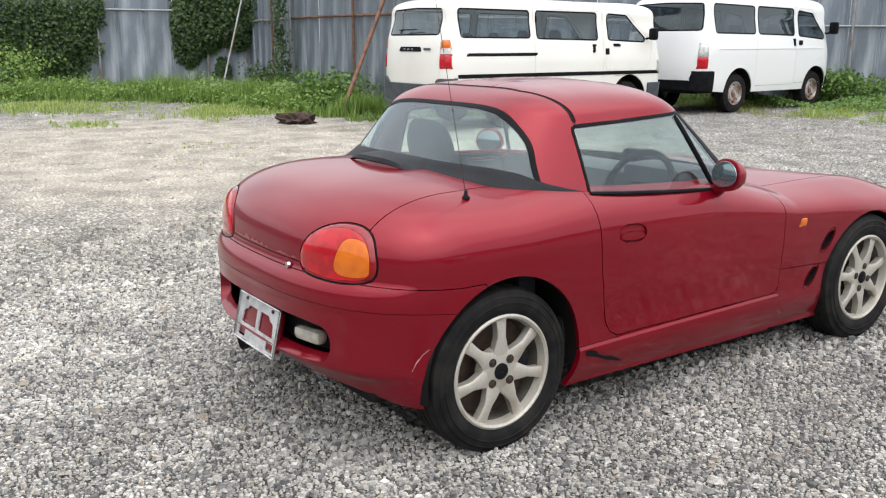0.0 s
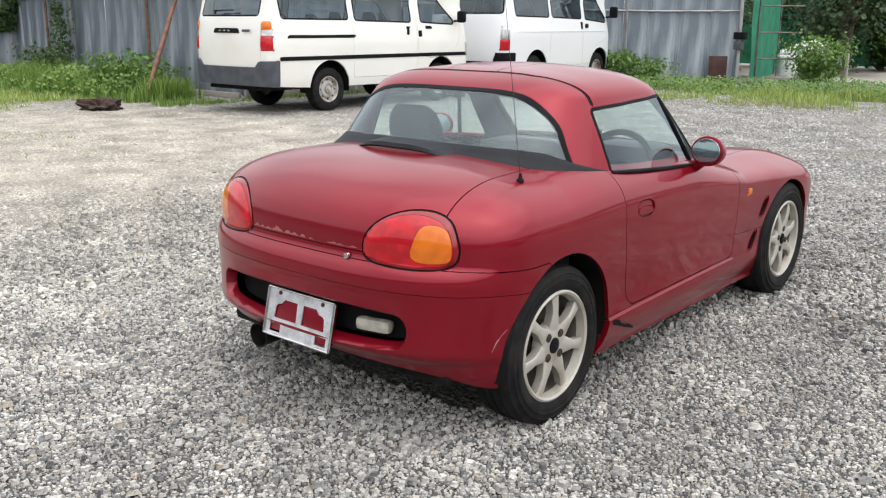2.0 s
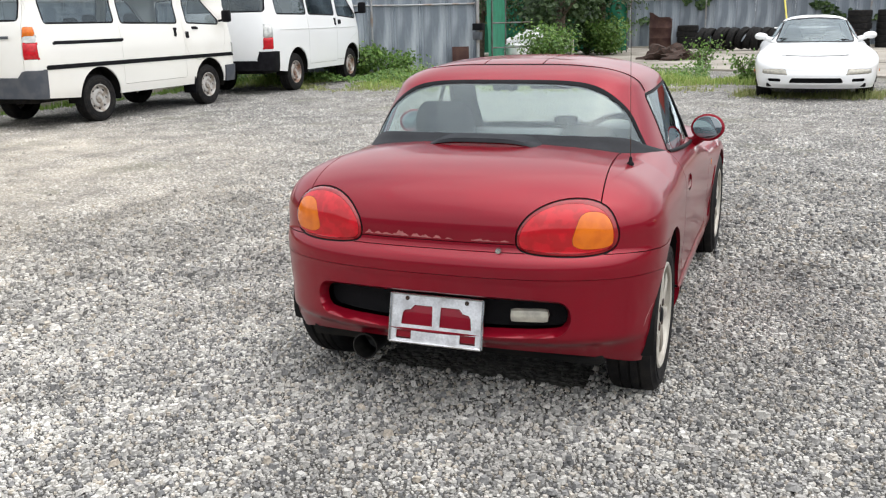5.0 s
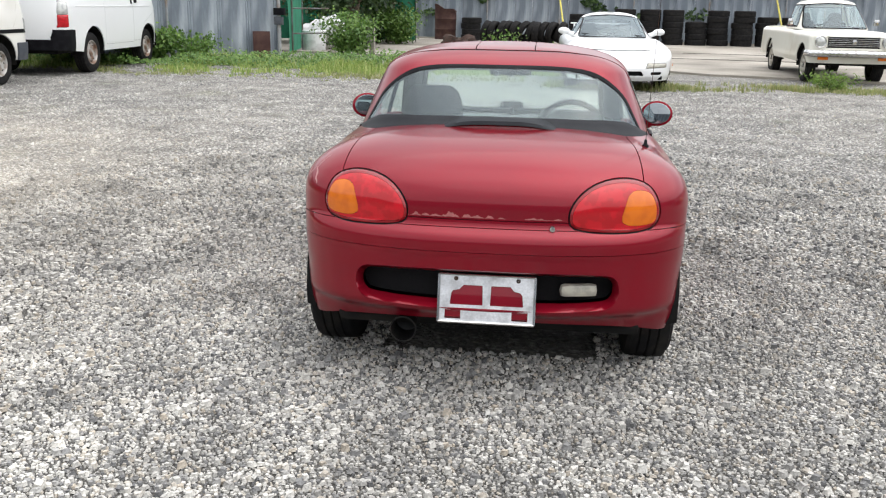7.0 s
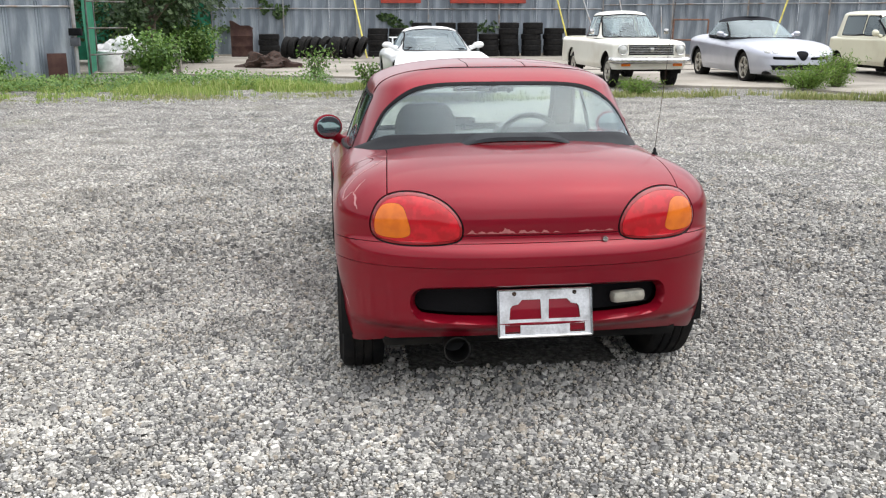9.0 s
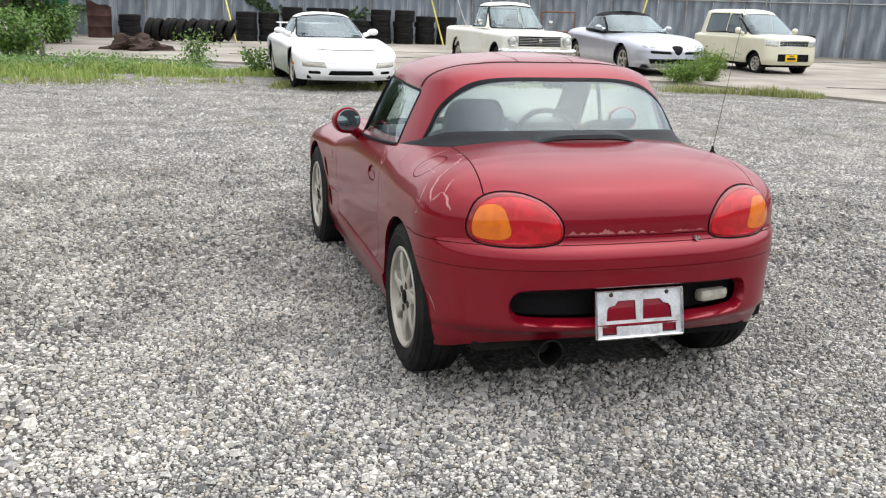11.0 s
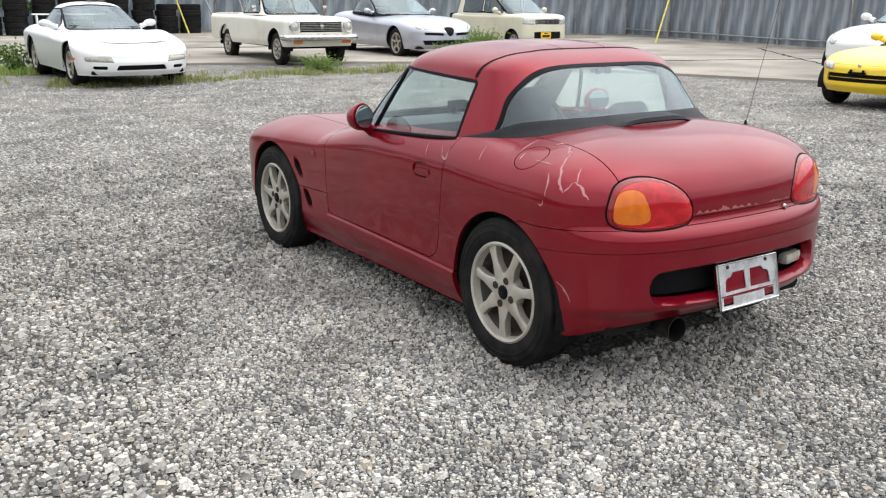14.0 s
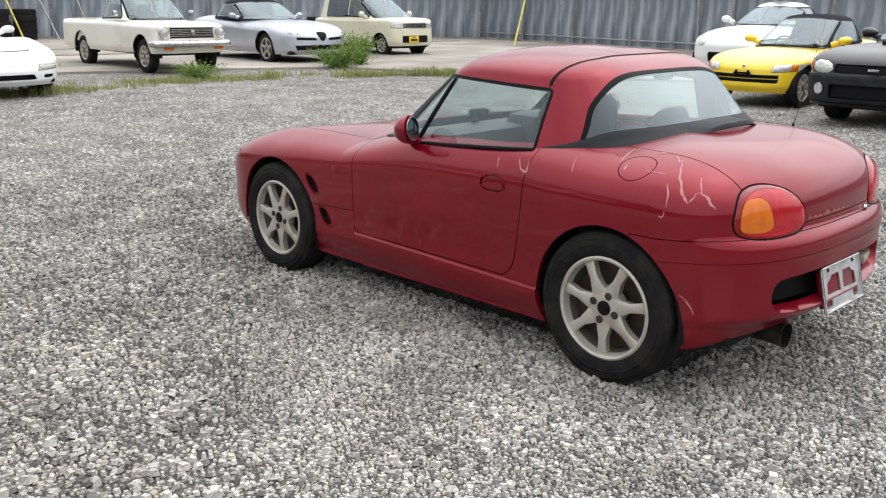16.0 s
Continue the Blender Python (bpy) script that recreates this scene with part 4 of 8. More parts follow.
    # shut lines
    door = [(0.372, 0.9), (0.376, 0.79), (0.396, 0.56), (0.418, 0.42), (0.432, 0.36), (0.452, 0.325), (0.49, 0.303), (1.36, 0.308), (1.395, 0.316), (1.405, 0.34), (1.40, 0.68), (1.375, 0.76), (1.31, 0.83), (1.28, 0.9)]
    for q in islands(carve(bm, side_f(door, 0.004, 0.45))):
        hd = carve(q, side_f(smooth_poly([(0.478, 0.639), (0.596, 0.633), (0.596, 0.680), (0.478, 0.686)], 1), 0.006, 0.4))
        flap = carve(hd, side_f(smooth_poly([(0.482, 0.640), (0.592, 0.634), (0.592, 0.661), (0.482, 0.666)], 1), 0.003, 0.4))
        dr = part("door", edge_in(q, 0.002, 0.014), M_RED, root, "red door with scuffed lower edge")
        part("door_handle", edge_in(shift(hd, -0.006), 0.0, -0.006), M_RED, dr, "body-coloured recessed door handle")
        part("handle_flap", edge_in(shift(flap, -0.001), 0.0016, 0.010), M_RED, dr)
    lid = lambda x, y, z: np.maximum(np.maximum(np.abs(x) - (0.487 - 0.07 * np.minimum(y, 0)), 0.622 - z), y - 0.4)
    lid_bm = carve(bm, lid)
    lid_pts_bm = lid_bm.copy()
    part("boot_lid", edge_in(lid_bm, 0.0022, 0.014), M_RED, root, "red boot lid with flaking paint along its edge")
    fuel = carve(bm, lambda x, y, z: np.sqrt((x + 0.603) ** 2 + (y + 0.06) ** 2 + (z - 0.789) ** 2) - 0.067)
    part("fuel_flap", edge_in(fuel, 0.0018, 0.01), M_RED, root)
    hood = lambda x, y, z: np.maximum(np.abs(x) - curve((1.2, 0.50), (1.5, 0.485), (2.2, 0.455), (2.6, 0.38))(y), 1.2 - y) + 0 * z
    hood2 = lambda x, y, z: np.maximum(hood(x, y, z), 0.55 - z)
    part("bonnet", edge_in(carve(bm, hood2), 0.002, 0.012), M_RED, root)
    lower = lambda x, y, z: np.maximum(z - curve((-0.6, 0.521), (-0.35, 0.515), (-0.2, 0.502))(y), y + 0.1)
    part("rear_bumper", edge_in(carve(bm, lower), 0.0007, 0.008), M_RED, root, "red rear bumper")
    upper = lambda x, y, z: np.maximum(z - curve((-0.6, 0.60), (-0.4, 0.592), (-0.2, 0.58))(y), y + 0.1)
    part("bumper_top", edge_in(carve(bm, upper), 0.0012, 0.012), M_RED, root)
    sill = lambda y: 0.291 + 0.0125 * (y - 0.49)
    for (vy, vz) in ((1.712, 0.487), (1.628, 0.341)):
        vent_f = lambda x, y, z: np.maximum(sd_oval(y - 0.6 * (z - vz), z, vy, vz, 0.026, 0.040, 2.3), 0.4 - np.abs(x))
        for q in islands(carve(bm, grown(vent_f, 0.007))):
            hole = carve(q, vent_f)
            part("vent_lip", edge_in(shift(q, -0.003), 0.0, -0.004), M_RED, root)
            part("side_vent", edge_in(shift(hole, -0.022), 0.0, -0.022), M_CAVITY, root, "black side vent")
    for q in islands(carve(bm, side_f([(1.512, 0.572), (1.548, 0.572), (1.548, 0.598), (1.512, 0.598)], 0.004, 0.4))):
        amber_side = sum(v.co.x for v in q.verts) > 0
        part("side_marker", edge_in(dome(q, 0.003, 0.02), 0.0, 0.008), M_LENS_AMBER if amber_side else M_RED, root, "small amber side marker" if amber_side else "side marker opening painted over in red")
    wing_low = lambda x, y, z: np.maximum(np.maximum(z - 0.402 + 0.042 * (y - 1.4), np.abs(y - 1.62) - 0.212), 0.4 - np.abs(x))
    for q in islands(carve(bm, wing_low)):
        part("wing_lower_panel", edge_in(q, 0.0014, 0.012), M_RED, root)
    skirt = lambda x, y, z: np.maximum(np.maximum(z - sill(y), np.abs(y - 0.823) - 0.583), 0.4 - np.abs(x))
    below = lambda x, y, z: np.maximum(z - sill(y) + 0.010, np.abs(y - 1.0) - 5.0) + 0 * x
    for q in islands(carve(bm, skirt)):
        low = carve(q, below)
        q.normal_update()
        for v, n in [(v, v.normal.copy()) for v in q.verts]:
            v.co += n * (0.001 + 0.006 * min(1.0, max(0.0, (sill(v.co.y) - v.co.z) / 0.010)))
        sk = part("side_skirt", edge_in(shift(low, 0.007), 0.0004, 0.02), M_RED, root, "red side skirt, scratched at the rear end")
        part("skirt_ledge", edge_in(q, 0.0, 0.004), M_RED, sk)
    lid_pts = np.array([v.co[:] for v in lid_pts_bm.verts])
    lid_pts_bm.free()
    body = part("body", edge_in(bm, 0.002, 0.014), M_RED, root, "faded red body panels")

    def on_side(y, z, s=-1):
        """Where a sideways line meets the skin, and the way the skin faces there."""
        side = fender[np.sign(fender[:, 0]) == s]
        near = side[np.argsort(np.hypot(side[:, 1] - y, side[:, 2] - z))[:5]].mean(0)
        k = side[np.argsort(((side - near) ** 2).sum(1))[:26]]
        mid = k.mean(0)
        n = np.linalg.svd(k - mid)[2][2]
        n = n if n[0] * s > 0 else -n
        P = np.array([near[0], y, z])
        P = P - n * np.dot(P - mid, n)
        return P + n * 0.0016, n

    def scratch(pts, width, s=-1):
        """A thin ragged pale ribbon along a line on the flank: bare primer scratches and the arch seams."""
        p = np.array(pts, float)
        c = np.concatenate([[0], np.cumsum(np.hypot(*np.diff(p, axis=0).T))])
        u = np.linspace(0, c[-1], max(4, int(c[-1] / 0.008)))
        rows = []
        for q in u:
            P, n = on_side(np.interp(q, c, p[:, 0]), np.interp(q, c, p[:, 1]), s)
            e = np.array([np.interp(min(q + 0.01, c[-1]), c, p[:, k]) - np.interp(max(q - 0.01, 0), c, p[:, k]) for k in (0, 1)])
            t = np.cross(n, np.array([0.0, e[0], e[1]]))
            t /= np.linalg.norm(t) + 1e-9
            w = 1.15 * width * random.uniform(0.45, 1.0) * (0.25 + 0.75 * math.sin(math.pi * min(1, max(0, q / c[-1])))) / 2
            rows.append([tuple(P - t * w + t * random.uniform(-0.0012, 0.0012)), tuple(P + t * w)])
        part("scratch", bm_grid(np.array(rows), closed=False), M_PALE_LINE, body, "pale line on the flank, for scratches and the arch seam")
    for pts, w in SCRATCHES:
        scratch(pts, w)
    # pale ribbon drawn in place of the short light seam behind each rear arch
    for side in (1, -1):
        scratch([(-0.296, 0.402), (-0.316, 0.388), (-0.334, 0.362), (-0.346, 0.335)], 0.005, side)
    scuff = bmesh.new()
    k0 = [(0.330, 0.276), (0.36, 0.274), (0.43, 0.246), (0.52, 0.206), (0.53, 0.195), (0.44, 0.222), (0.38, 0.245), (0.334, 0.258)]
    skin = [on_side(y, z, 1) for y, z in k0]
    scuff.faces.new([scuff.verts.new(tuple(P + n * 0.0085)) for P, n in skin])
    for x0, x1, tall in ((-0.268, -0.17, 0.020), (-0.175, -0.02, 0.024), (-0.03, 0.065, 0.016), (0.125, 0.25, 0.013)):
        rows = []
        for x in np.arange(x0, x1, 0.003):
            h = tall * max(0.0, 0.34 + 0.9 * noise.noise(Vector((x * 48, 0.3, 0.0))) + 0.35 * noise.noise(Vector((x * 150, 1.3, 0.0)))) * min(1.0, 14 * (x - x0) + 0.3, 14 * (x1 - x) + 0.3)
            k = lid_pts[(np.hypot(lid_pts[:, 0] - x, lid_pts[:, 2] - 0.645) < 0.045) & (lid_pts[:, 1] < -0.4)]
            c = np.linalg.lstsq(np.c_[np.ones(len(k)), k[:, 0], k[:, 2]], k[:, 1], rcond=None)[0]
            z0 = 0.630 + 0.25 * h * (noise.noise(Vector((x * 90, 5.0, 0.0))) + 0.5)
            rows.append([(x, c[0] + c[1] * x + c[2] * z - 0.0022, z) for z in (z0, z0 + 0.5 * h, z0 + h)])
        part("flaked_paint", bm_grid(np.array(rows), closed=False), M_WORN, root, "pale flaking paint along the boot edge")
    part("scuff", scuff, M_CAVITY, body, "dark scuff on the skirt")
    # glasshouse
    C = dict(base=(0.632, 1.50, -0.035, 3.1, 0.75), roof=(0.515, 1.03, 0.20, 4.4, 0.72),
             zb=curve((-0.04, 0.835), (0.25, 0.815), (0.4, 0.79), (0.75, 0.77), (1.06, 0.735), (1.5, 0.70)),
             ze=curve((0.2, 1.062), (0.4, 1.05), (0.7, 1.056), (1.03, 1.045)), zc=curve((0.45, 1.152), (0.7, 1.16), (0.9, 1.145)), ya=0.5, yb=0.86, bulge=0.12)
    cb = cabin(C, 240, 48, 44)
    house = np.array([v.co[:] for v in cb.verts])
    for s in (1, -1):
        line = []
        for t in np.linspace(0, 1, 9):
            y, z = 1.045 - 0.135 * t, 0.755 + 0.275 * t
            k = house[(np.sign(house[:, 0]) == s) & (np.hypot(house[:, 1] - y, house[:, 2] - z) < 0.06)]
            c = np.linalg.lstsq(np.c_[np.ones(len(k)), k[:, 1] - y, k[:, 2] - z], k[:, 0], rcond=None)[0]
            line.append((c[0] + 0.002 * s, y, z))
        belt_line = []
        for t in np.linspace(0, 1, 14):
            y, z = 0.395 + 0.67 * t, 0.799 - 0.052 * t
            k = house[(np.sign(house[:, 0]) == s) & (np.hypot(house[:, 1] - y, house[:, 2] - z) < 0.06)]
            c = np.linalg.lstsq(np.c_[np.ones(len(k)), k[:, 1] - y, k[:, 2] - z], k[:, 0], rcond=None)[0]
            belt_line.append((c[0] + (0.004 + 0.008 * t) * s, y, z + 0.010 * t))
        part("belt_strip", tube(belt_line, 0.008, 8), M_BLACK, root, "black rubber strip under the door glass")
        part("window_divider", tube(line, 0.0095, 8), M_BLACK, root, "black post between door glass and quarter glass")
    trim = lambda x, y, z: np.maximum(z - curve((-0.04, 0.878), (0.10, 0.878), (0.25, 0.836), (0.385, 0.803))(y), y - 0.39)
    rg = lambda x, y, z: np.maximum(y - 0.210 - 0.012 * np.exp(-((z - 0.96) / 0.05) ** 2), 0.78 - z)
    sg = side_f([(0.415, 0.79), (0.41, 1.00), (0.93, 1.022), (1.178, 0.762), (1.16, 0.740)], 0.012, 0.2)
    wsr = front_f([(0.0, 0.80), (0.44, 0.80), (0.42, 0.93), (0.39, 1.03), (0.0, 1.04)], 0.012, 0.88)
    for f, nm, lb, grow in ((rg, "rear_window", "curved rear window", 0.017), (sg, "side_window", "side window", 0.010), (wsr, "windscreen", "windscreen", 0.02)):
        seal = carve(cb, grown(f, grow))
        pane = carve(seal, f)
        for q in islands(seal):
            part("window_seal", edge_in(shift(q, 0.0015), 0.0, 0.012), M_BLACK, root, "black rubber window seal")
        for q in islands(pane):
            ob = part(nm, q, M_GLASS, root, lb)
            ob.visible_shadow = False
    carve(cb, trim).free()
    rows = []
    gl = C["bulge"]
    for ph in np.linspace(-1, 1, 121):
        a = math.pi * (0.5 + 0.5 * (1 - abs(ph)))
        if abs(ph) > 0.9:
            continue
        sg = 1 if ph > 0 else -1
        pts = []
        for (Wd, yf, yr, n, ym) in (C["base"], C["roof"]):
            c = math.cos(a)
            cy = math.copysign(abs(c) ** (2 / n), c)
            pts.append((sg * Wd * math.sin(a) ** (2 / n), ym + cy * ((yf - ym) if cy > 0 else (ym - yr))))
        (x0, y0), (x1, y1) = pts
        if y0 > 0.40:
            continue
        zlow = float(curve((-0.04, 0.862), (0.1, 0.842), (0.25, 0.815), (0.42, 0.785))(y0)) - 0.012 - 0.10 * max(0.0, abs(x0) - 0.4)
        ztop = float(curve((-0.04, 0.902), (0.10, 0.885), (0.25, 0.838), (0.42, 0.798))(y0))
        lo, hi = float(C["zb"](y0)), float(C["ze"](y1))
        row = []
        for k, (tt, out) in enumerate(((0.0, 0.038), (0.12, 0.036), (0.35, 0.024), (0.7, 0.010), (0.93, 0.006), (1.0, -0.004))):
            z = zlow + (ztop - zlow) * tt
            t = max(0.0, (z - lo) / (hi - lo))
            f = t - gl * t * (1 - t)
            px, py = x0 + (x1 - x0) * f, y0 + (y1 - y0) * f
            nn = Vector((px * 0.9, (py - 0.45) * 1.2)).normalized()
            w = out * min(1.0, max(0.25, (0.42 - y0) / 0.35))
            row.append((px + nn.x * w, py + nn.y * w, z))
        rows.append(row)
    tb = bm_grid(np.array(rows), closed=False)
    bmesh.ops.recalc_face_normals(tb, faces=tb.faces)
    part("hardtop_base_trim", tb, M_TRIM, root, "matt black trim at the foot of the hardtop")
    part("windscreen_frame", edge_in(carve(cb, lambda x, y, z: np.maximum(0.945 - y + 0.0 * x, z - 1.066)), 0.0, 0.012), M_BLACK, root, "black windscreen frame")
    seam_y = lambda x: 0.345 + 0.30 * np.maximum(0, np.abs(x) - 0.3)
    part("roof_seal", shift(carve(cb, lambda x, y, z: np.maximum(np.abs(y - seam_y(x)) - 0.0065, 1.03 - z)), -0.002), M_BLACK, root, "black rubber seal across the roof")
    roof_l = lambda x, y, z: np.maximum(np.maximum(seam_y(x) - y, np.maximum(0.98 - z, y - 1.02)), 0.122 - np.abs(x))
    for q in islands(carve(cb, roof_l)):
        part("roof_panel", edge_in(q, 0.002, 0.014), M_RED, root, "faded red lift-out roof panel")
    centre = lambda x, y, z: np.maximum(np.maximum(0.345 - y, np.maximum(0.98 - z, y - 1.02)), np.abs(x) - 0.13)
    part("roof_bar", edge_in(carve(cb, centre), 0.0025, 0.012), M_RED, root)
    part("roll_hoop", edge_in(cb, 0.002, 0.012), M_RED, root, "red rear roof section and pillars")
    # high brake lamp hump on the trim
    rows = []
    for t in np.linspace(-1, 1, 49):
        h = 0.034 * (1 - abs(t) ** 3.2)
        x, y = 0.212 * t + 0.006, -0.088 + 0.030 * t * t
        rows.append([(x, y - 0.012, 0.858), (x, y - 0.010, 0.862 + h * 0.45), (x, y - 0.006, 0.862 + h * 0.62), (x, y - 0.016, 0.863 + h * 0.66), (x, y - 0.008, 0.866 + h * 0.98), (x, y + 0.02, 0.869 + h), (x, y + 0.07, 0.876 + h * 0.85), (x, y + 0.12, 0.90)])
    rows = np.array(rows)
    lamp_hood = part("high_brake_lamp", bm_grid(rows[:, 2:], closed=False), M_TRIM, root, "black hood of the high brake lamp")
    part("lens", bm_grid(rows[:, :3], closed=False), M_LENS_DEEP, lamp_hood, "dark red brake lamp face")
    latch = part("window_latch", boxed(-0.05, 0.05, -0.012, 0.012, -0.012, 0.012, 0.006), M_BLACK, root, "black latch block at the top of the rear window", m=pose(0.0, 0.245, 1.055))
    for lx in (-0.028, 0.028):
        part("knob", lathe([(0.001, -0.014), (0.009, -0.012), (0.012, 0.0), (0.012, 0.012)], 14, "y"), M_BLACK, latch, m=pose(lx, 0.228, 1.05))
    # plate bracket
    gx, gz = np.meshgrid(np.linspace(-0.160, 0.160, 129), np.linspace(-0.003, 0.155, 65))
    sheet = bm_grid(np.stack([gx, np.zeros_like(gx), gz], -1), closed=False)
    upper_win = [(0.0145, 0.056), (0.0165, 0.119), (0.078, 0.119), (0.092, 0.104), (0.112, 0.100), (0.118, 0.092), (0.122, 0.056)]
    lower_win = [(0.088, 0.008), (0.138, 0.008), (0.138, 0.034), (0.088, 0.034)]
    holes = lambda x, y, z: np.minimum(sd_poly(np.abs(x), z, upper_win, 0.002), sd_poly(np.abs(x), z, lower_win, 0.002))
    carve(sheet, holes).free()
    br = part("plate_bracket", edge_in(sheet, 0.0, 0.004), M_STEEL, root, "scuffed bare steel number plate bracket", m=pose(0.008, -0.5785, 0.284, -13, 0, 0))
    part("plate_frame", merge(tube([(-0.162, 0, -0.004), (0.162, 0, -0.004)], 0.005), tube([(-0.162, 0, 0.156), (0.162, 0, 0.156)], 0.004), tube([(-0.162, 0, -0.004), (-0.162, 0, 0.156)], 0.005), tube([(0.162, 0, -0.004), (0.162, 0, 0.156)], 0.005)),
         M_CHROME, br, "bright chrome frame", m=pose(0.008, -0.581, 0.284, -13, 0, 0))
    for bx in (-0.105, 0.105):
        part("bolt", lathe([(0.001, 0), (0.006, 0.001), (0.008, 0.006)], 10, "y"), mat_disc, br, m=pose(0.008 + bx, -0.552, 0.422))
    part("plate_backing", boxed(-0.15, 0.15, -0.010, 0.012, 0.005, 0.145, 0.01), M_RED, root, "red backing behind the plate bracket", m=pose(0.008, -0.562, 0.284, -13, 0, 0))
    fog = boxed(-0.064, 0.064, -0.012, 0.03, -0.022, 0.022, 0.018)
    part("reversing_lamp", fog, M_LENS_FOG, root, "yellowed clear reversing lamp", m=pose(0.315, -0.520, 0.392, 0, 0, 12))
    part("boot_lock", lathe([(0.001, -0.006), (0.009, -0.005), (0.011, 0.004)], 16, "y"), M_CHROME, root, "small metal boot lock", m=pose(0.217, -0.535, 0.604))
    part("exhaust_pipe", lathe([(0.036, 0.28), (0.042, 0.02), (0.047, 0.0), (0.043, 0.0), (0.04, 0.1), (0.001, 0.12)], 28, "y"), mat("sooty_steel", (0.035, 0.033, 0.03), 0.5, 0.6, other=(0.012, 0.012, 0.012), scale=12), root, "sooty steel tailpipe", m=pose(-0.285, -0.505, 0.214))
    part("muffler", lathe([(0.001, 0), (0.07, 0.01), (0.075, 0.03), (0.075, 0.42), (0.07, 0.44), (0.001, 0.45)], 20, "x"), M_DARK, root, m=pose(-0.35, -0.25, 0.24))
    # aerial
    ar = part("aerial", tube([(0, 0, 0.0), (0.001, -0.026, 0.13), (0.006, -0.124, 0.62)], [0.0014, 0.0011, 0.0008], 6), mat_disc, root, "thin rusty aerial", m=pose(0.547, -0.074, 0.832))
    part("aerial_base", lathe([(0.013, 0.0), (0.012, 0.007), (0.007, 0.012), (0.005, 0.026), (0.001, 0.03)], 16, "z"), M_BLACK, ar, m=pose(0.547, -0.074, 0.818))
    # door mirrors
    for s in (1, -1):
        g = bmesh.new()
        bmesh.ops.create_uvsphere(g, u_segments=28, v_segments=18, radius=1.0)
        for v in g.verts:
            x, y, z = v.co
            y = 0.068 * max(y, 0) ** 0.9 if y > 0 else y * 0.006
            v.co = (x * 0.074, y, z * 0.060)
        mo = part("door_mirror", g, M_RED, root, "rounded red door mirror", m=pose(s * 0.705, 0.985, 0.825, -7, 0, (-8 if s > 0 else 24)))
        d = lathe([(0.001, 0), (0.9, 0.0), (0.98, 0.06), (1.0, 0.2)], 32, "y")
        for v in d.verts:
            v.co = (v.co.x * 0.063, v.co.y * 0.01, v.co.z * 0.050)
        part("mirror_glass", d, M_MIRROR, mo, "mirror glass", m=pose(s * 0.705, 0.985, 0.825, -7, 0, (-8 if s > 0 else 24)) @ pose(0, -0.012, 0))
        part("mirror_foot", tube([(s * 0.60, 1.03, 0.745), (s * 0.645, 1.02, 0.757), (s * 0.68, 1.005, 0.785)], [0.03, 0.024, 0.026], 12), M_RED, mo)
    # inside
    part("cockpit_tub", merge(boxed(-0.60, 0.60, -0.02, 1.55, 0.22, 0.30, 0.02), boxed(-0.60, -0.57, 0.3, 1.1, 0.25, 0.755, 0.01), boxed(0.57, 0.60, 0.3, 1.1, 0.25, 0.755, 0.01), boxed(-0.58, 0.58, 0.12, 0.2, 0.25, 0.74, 0.02), boxed(-0.58, 0.58, -0.06, 0.2, 0.78, 0.80, 0.01)), M_LINING, root, "dark grey cabin lining")
    part("dashboard", merge(boxed(-0.54, 0.54, 1.08, 1.36, 0.5, 0.765, 0.05), boxed(0.14, 0.46, 1.02, 1.22, 0.66, 0.815, 0.05)), M_DASH, root, "grey plastic dashboard")
    dash_y = 1.29
    holder = part("phone_holder", merge(boxed(-0.035, 0.035, -0.03, 0.03, 0.0, 0.022, 0.008), tube([(0, 0, 0.015), (0, -0.012, 0.05), (0, -0.02, 0.075)], [0.016, 0.011, 0.012], 10)), M_BLACK, root, "black phone holder on the dashboard", m=pose(0.0, dash_y, 0.745))
    part("cradle", merge(boxed(-0.052, 0.052, -0.012, 0.010, 0.062, 0.098, 0.006), boxed(-0.058, -0.044, -0.03, 0.0, 0.066, 0.094, 0.005), boxed(0.044, 0.058, -0.03, 0.0, 0.066, 0.094, 0.005)), M_BLACK, holder, m=pose(0.0, dash_y - 0.02, 0.737))
    for s in (1, -1):
        seat(root, s * 0.30, 0.58, 0.30, 0.555 if s < 0 else 0.46, 0.44)
    steering_wheel(root, 0.30, 0.96, 0.71, 0.17)
    rv = part("rear_view_mirror", boxed(-0.10, 0.10, -0.012, 0.012, -0.03, 0.03, 0.01), M_BLACK, root, m=pose(0, 0.95, 1.02, 10, 0, 0))
    part("mirror_glass", boxed(-0.094, 0.094, -0.015, -0.0125, -0.025, 0.025, 0.001), M_MIRROR, rv, m=pose(0, 0.95, 1.02, 10, 0, 0))
    part("underbody", boxed(-0.54, 0.54, -0.42, 2.5, 0.20, 0.26, 0.03), M_DARK, root)
    for s in (1, -1):
        wheel(root, 0.674 if s > 0 else -0.682, -0.014 if s > 0 else 0.0, 0.269 if s > 0 else 0.28, r=0.276 if s > 0 else 0.285, rim=0.191, turn=0 if s > 0 else 25.7)
        wheel(root, s * 0.690, 2.012, 0.28 if s > 0 else 0.268, rim=0.191, turn=30)
    arch_liner(root, 0.0, 0.278, 0.308, 0.68)
    arch_liner(root, 2.012, 0.278, 0.304, 0.68)
    return root


red_coupe()

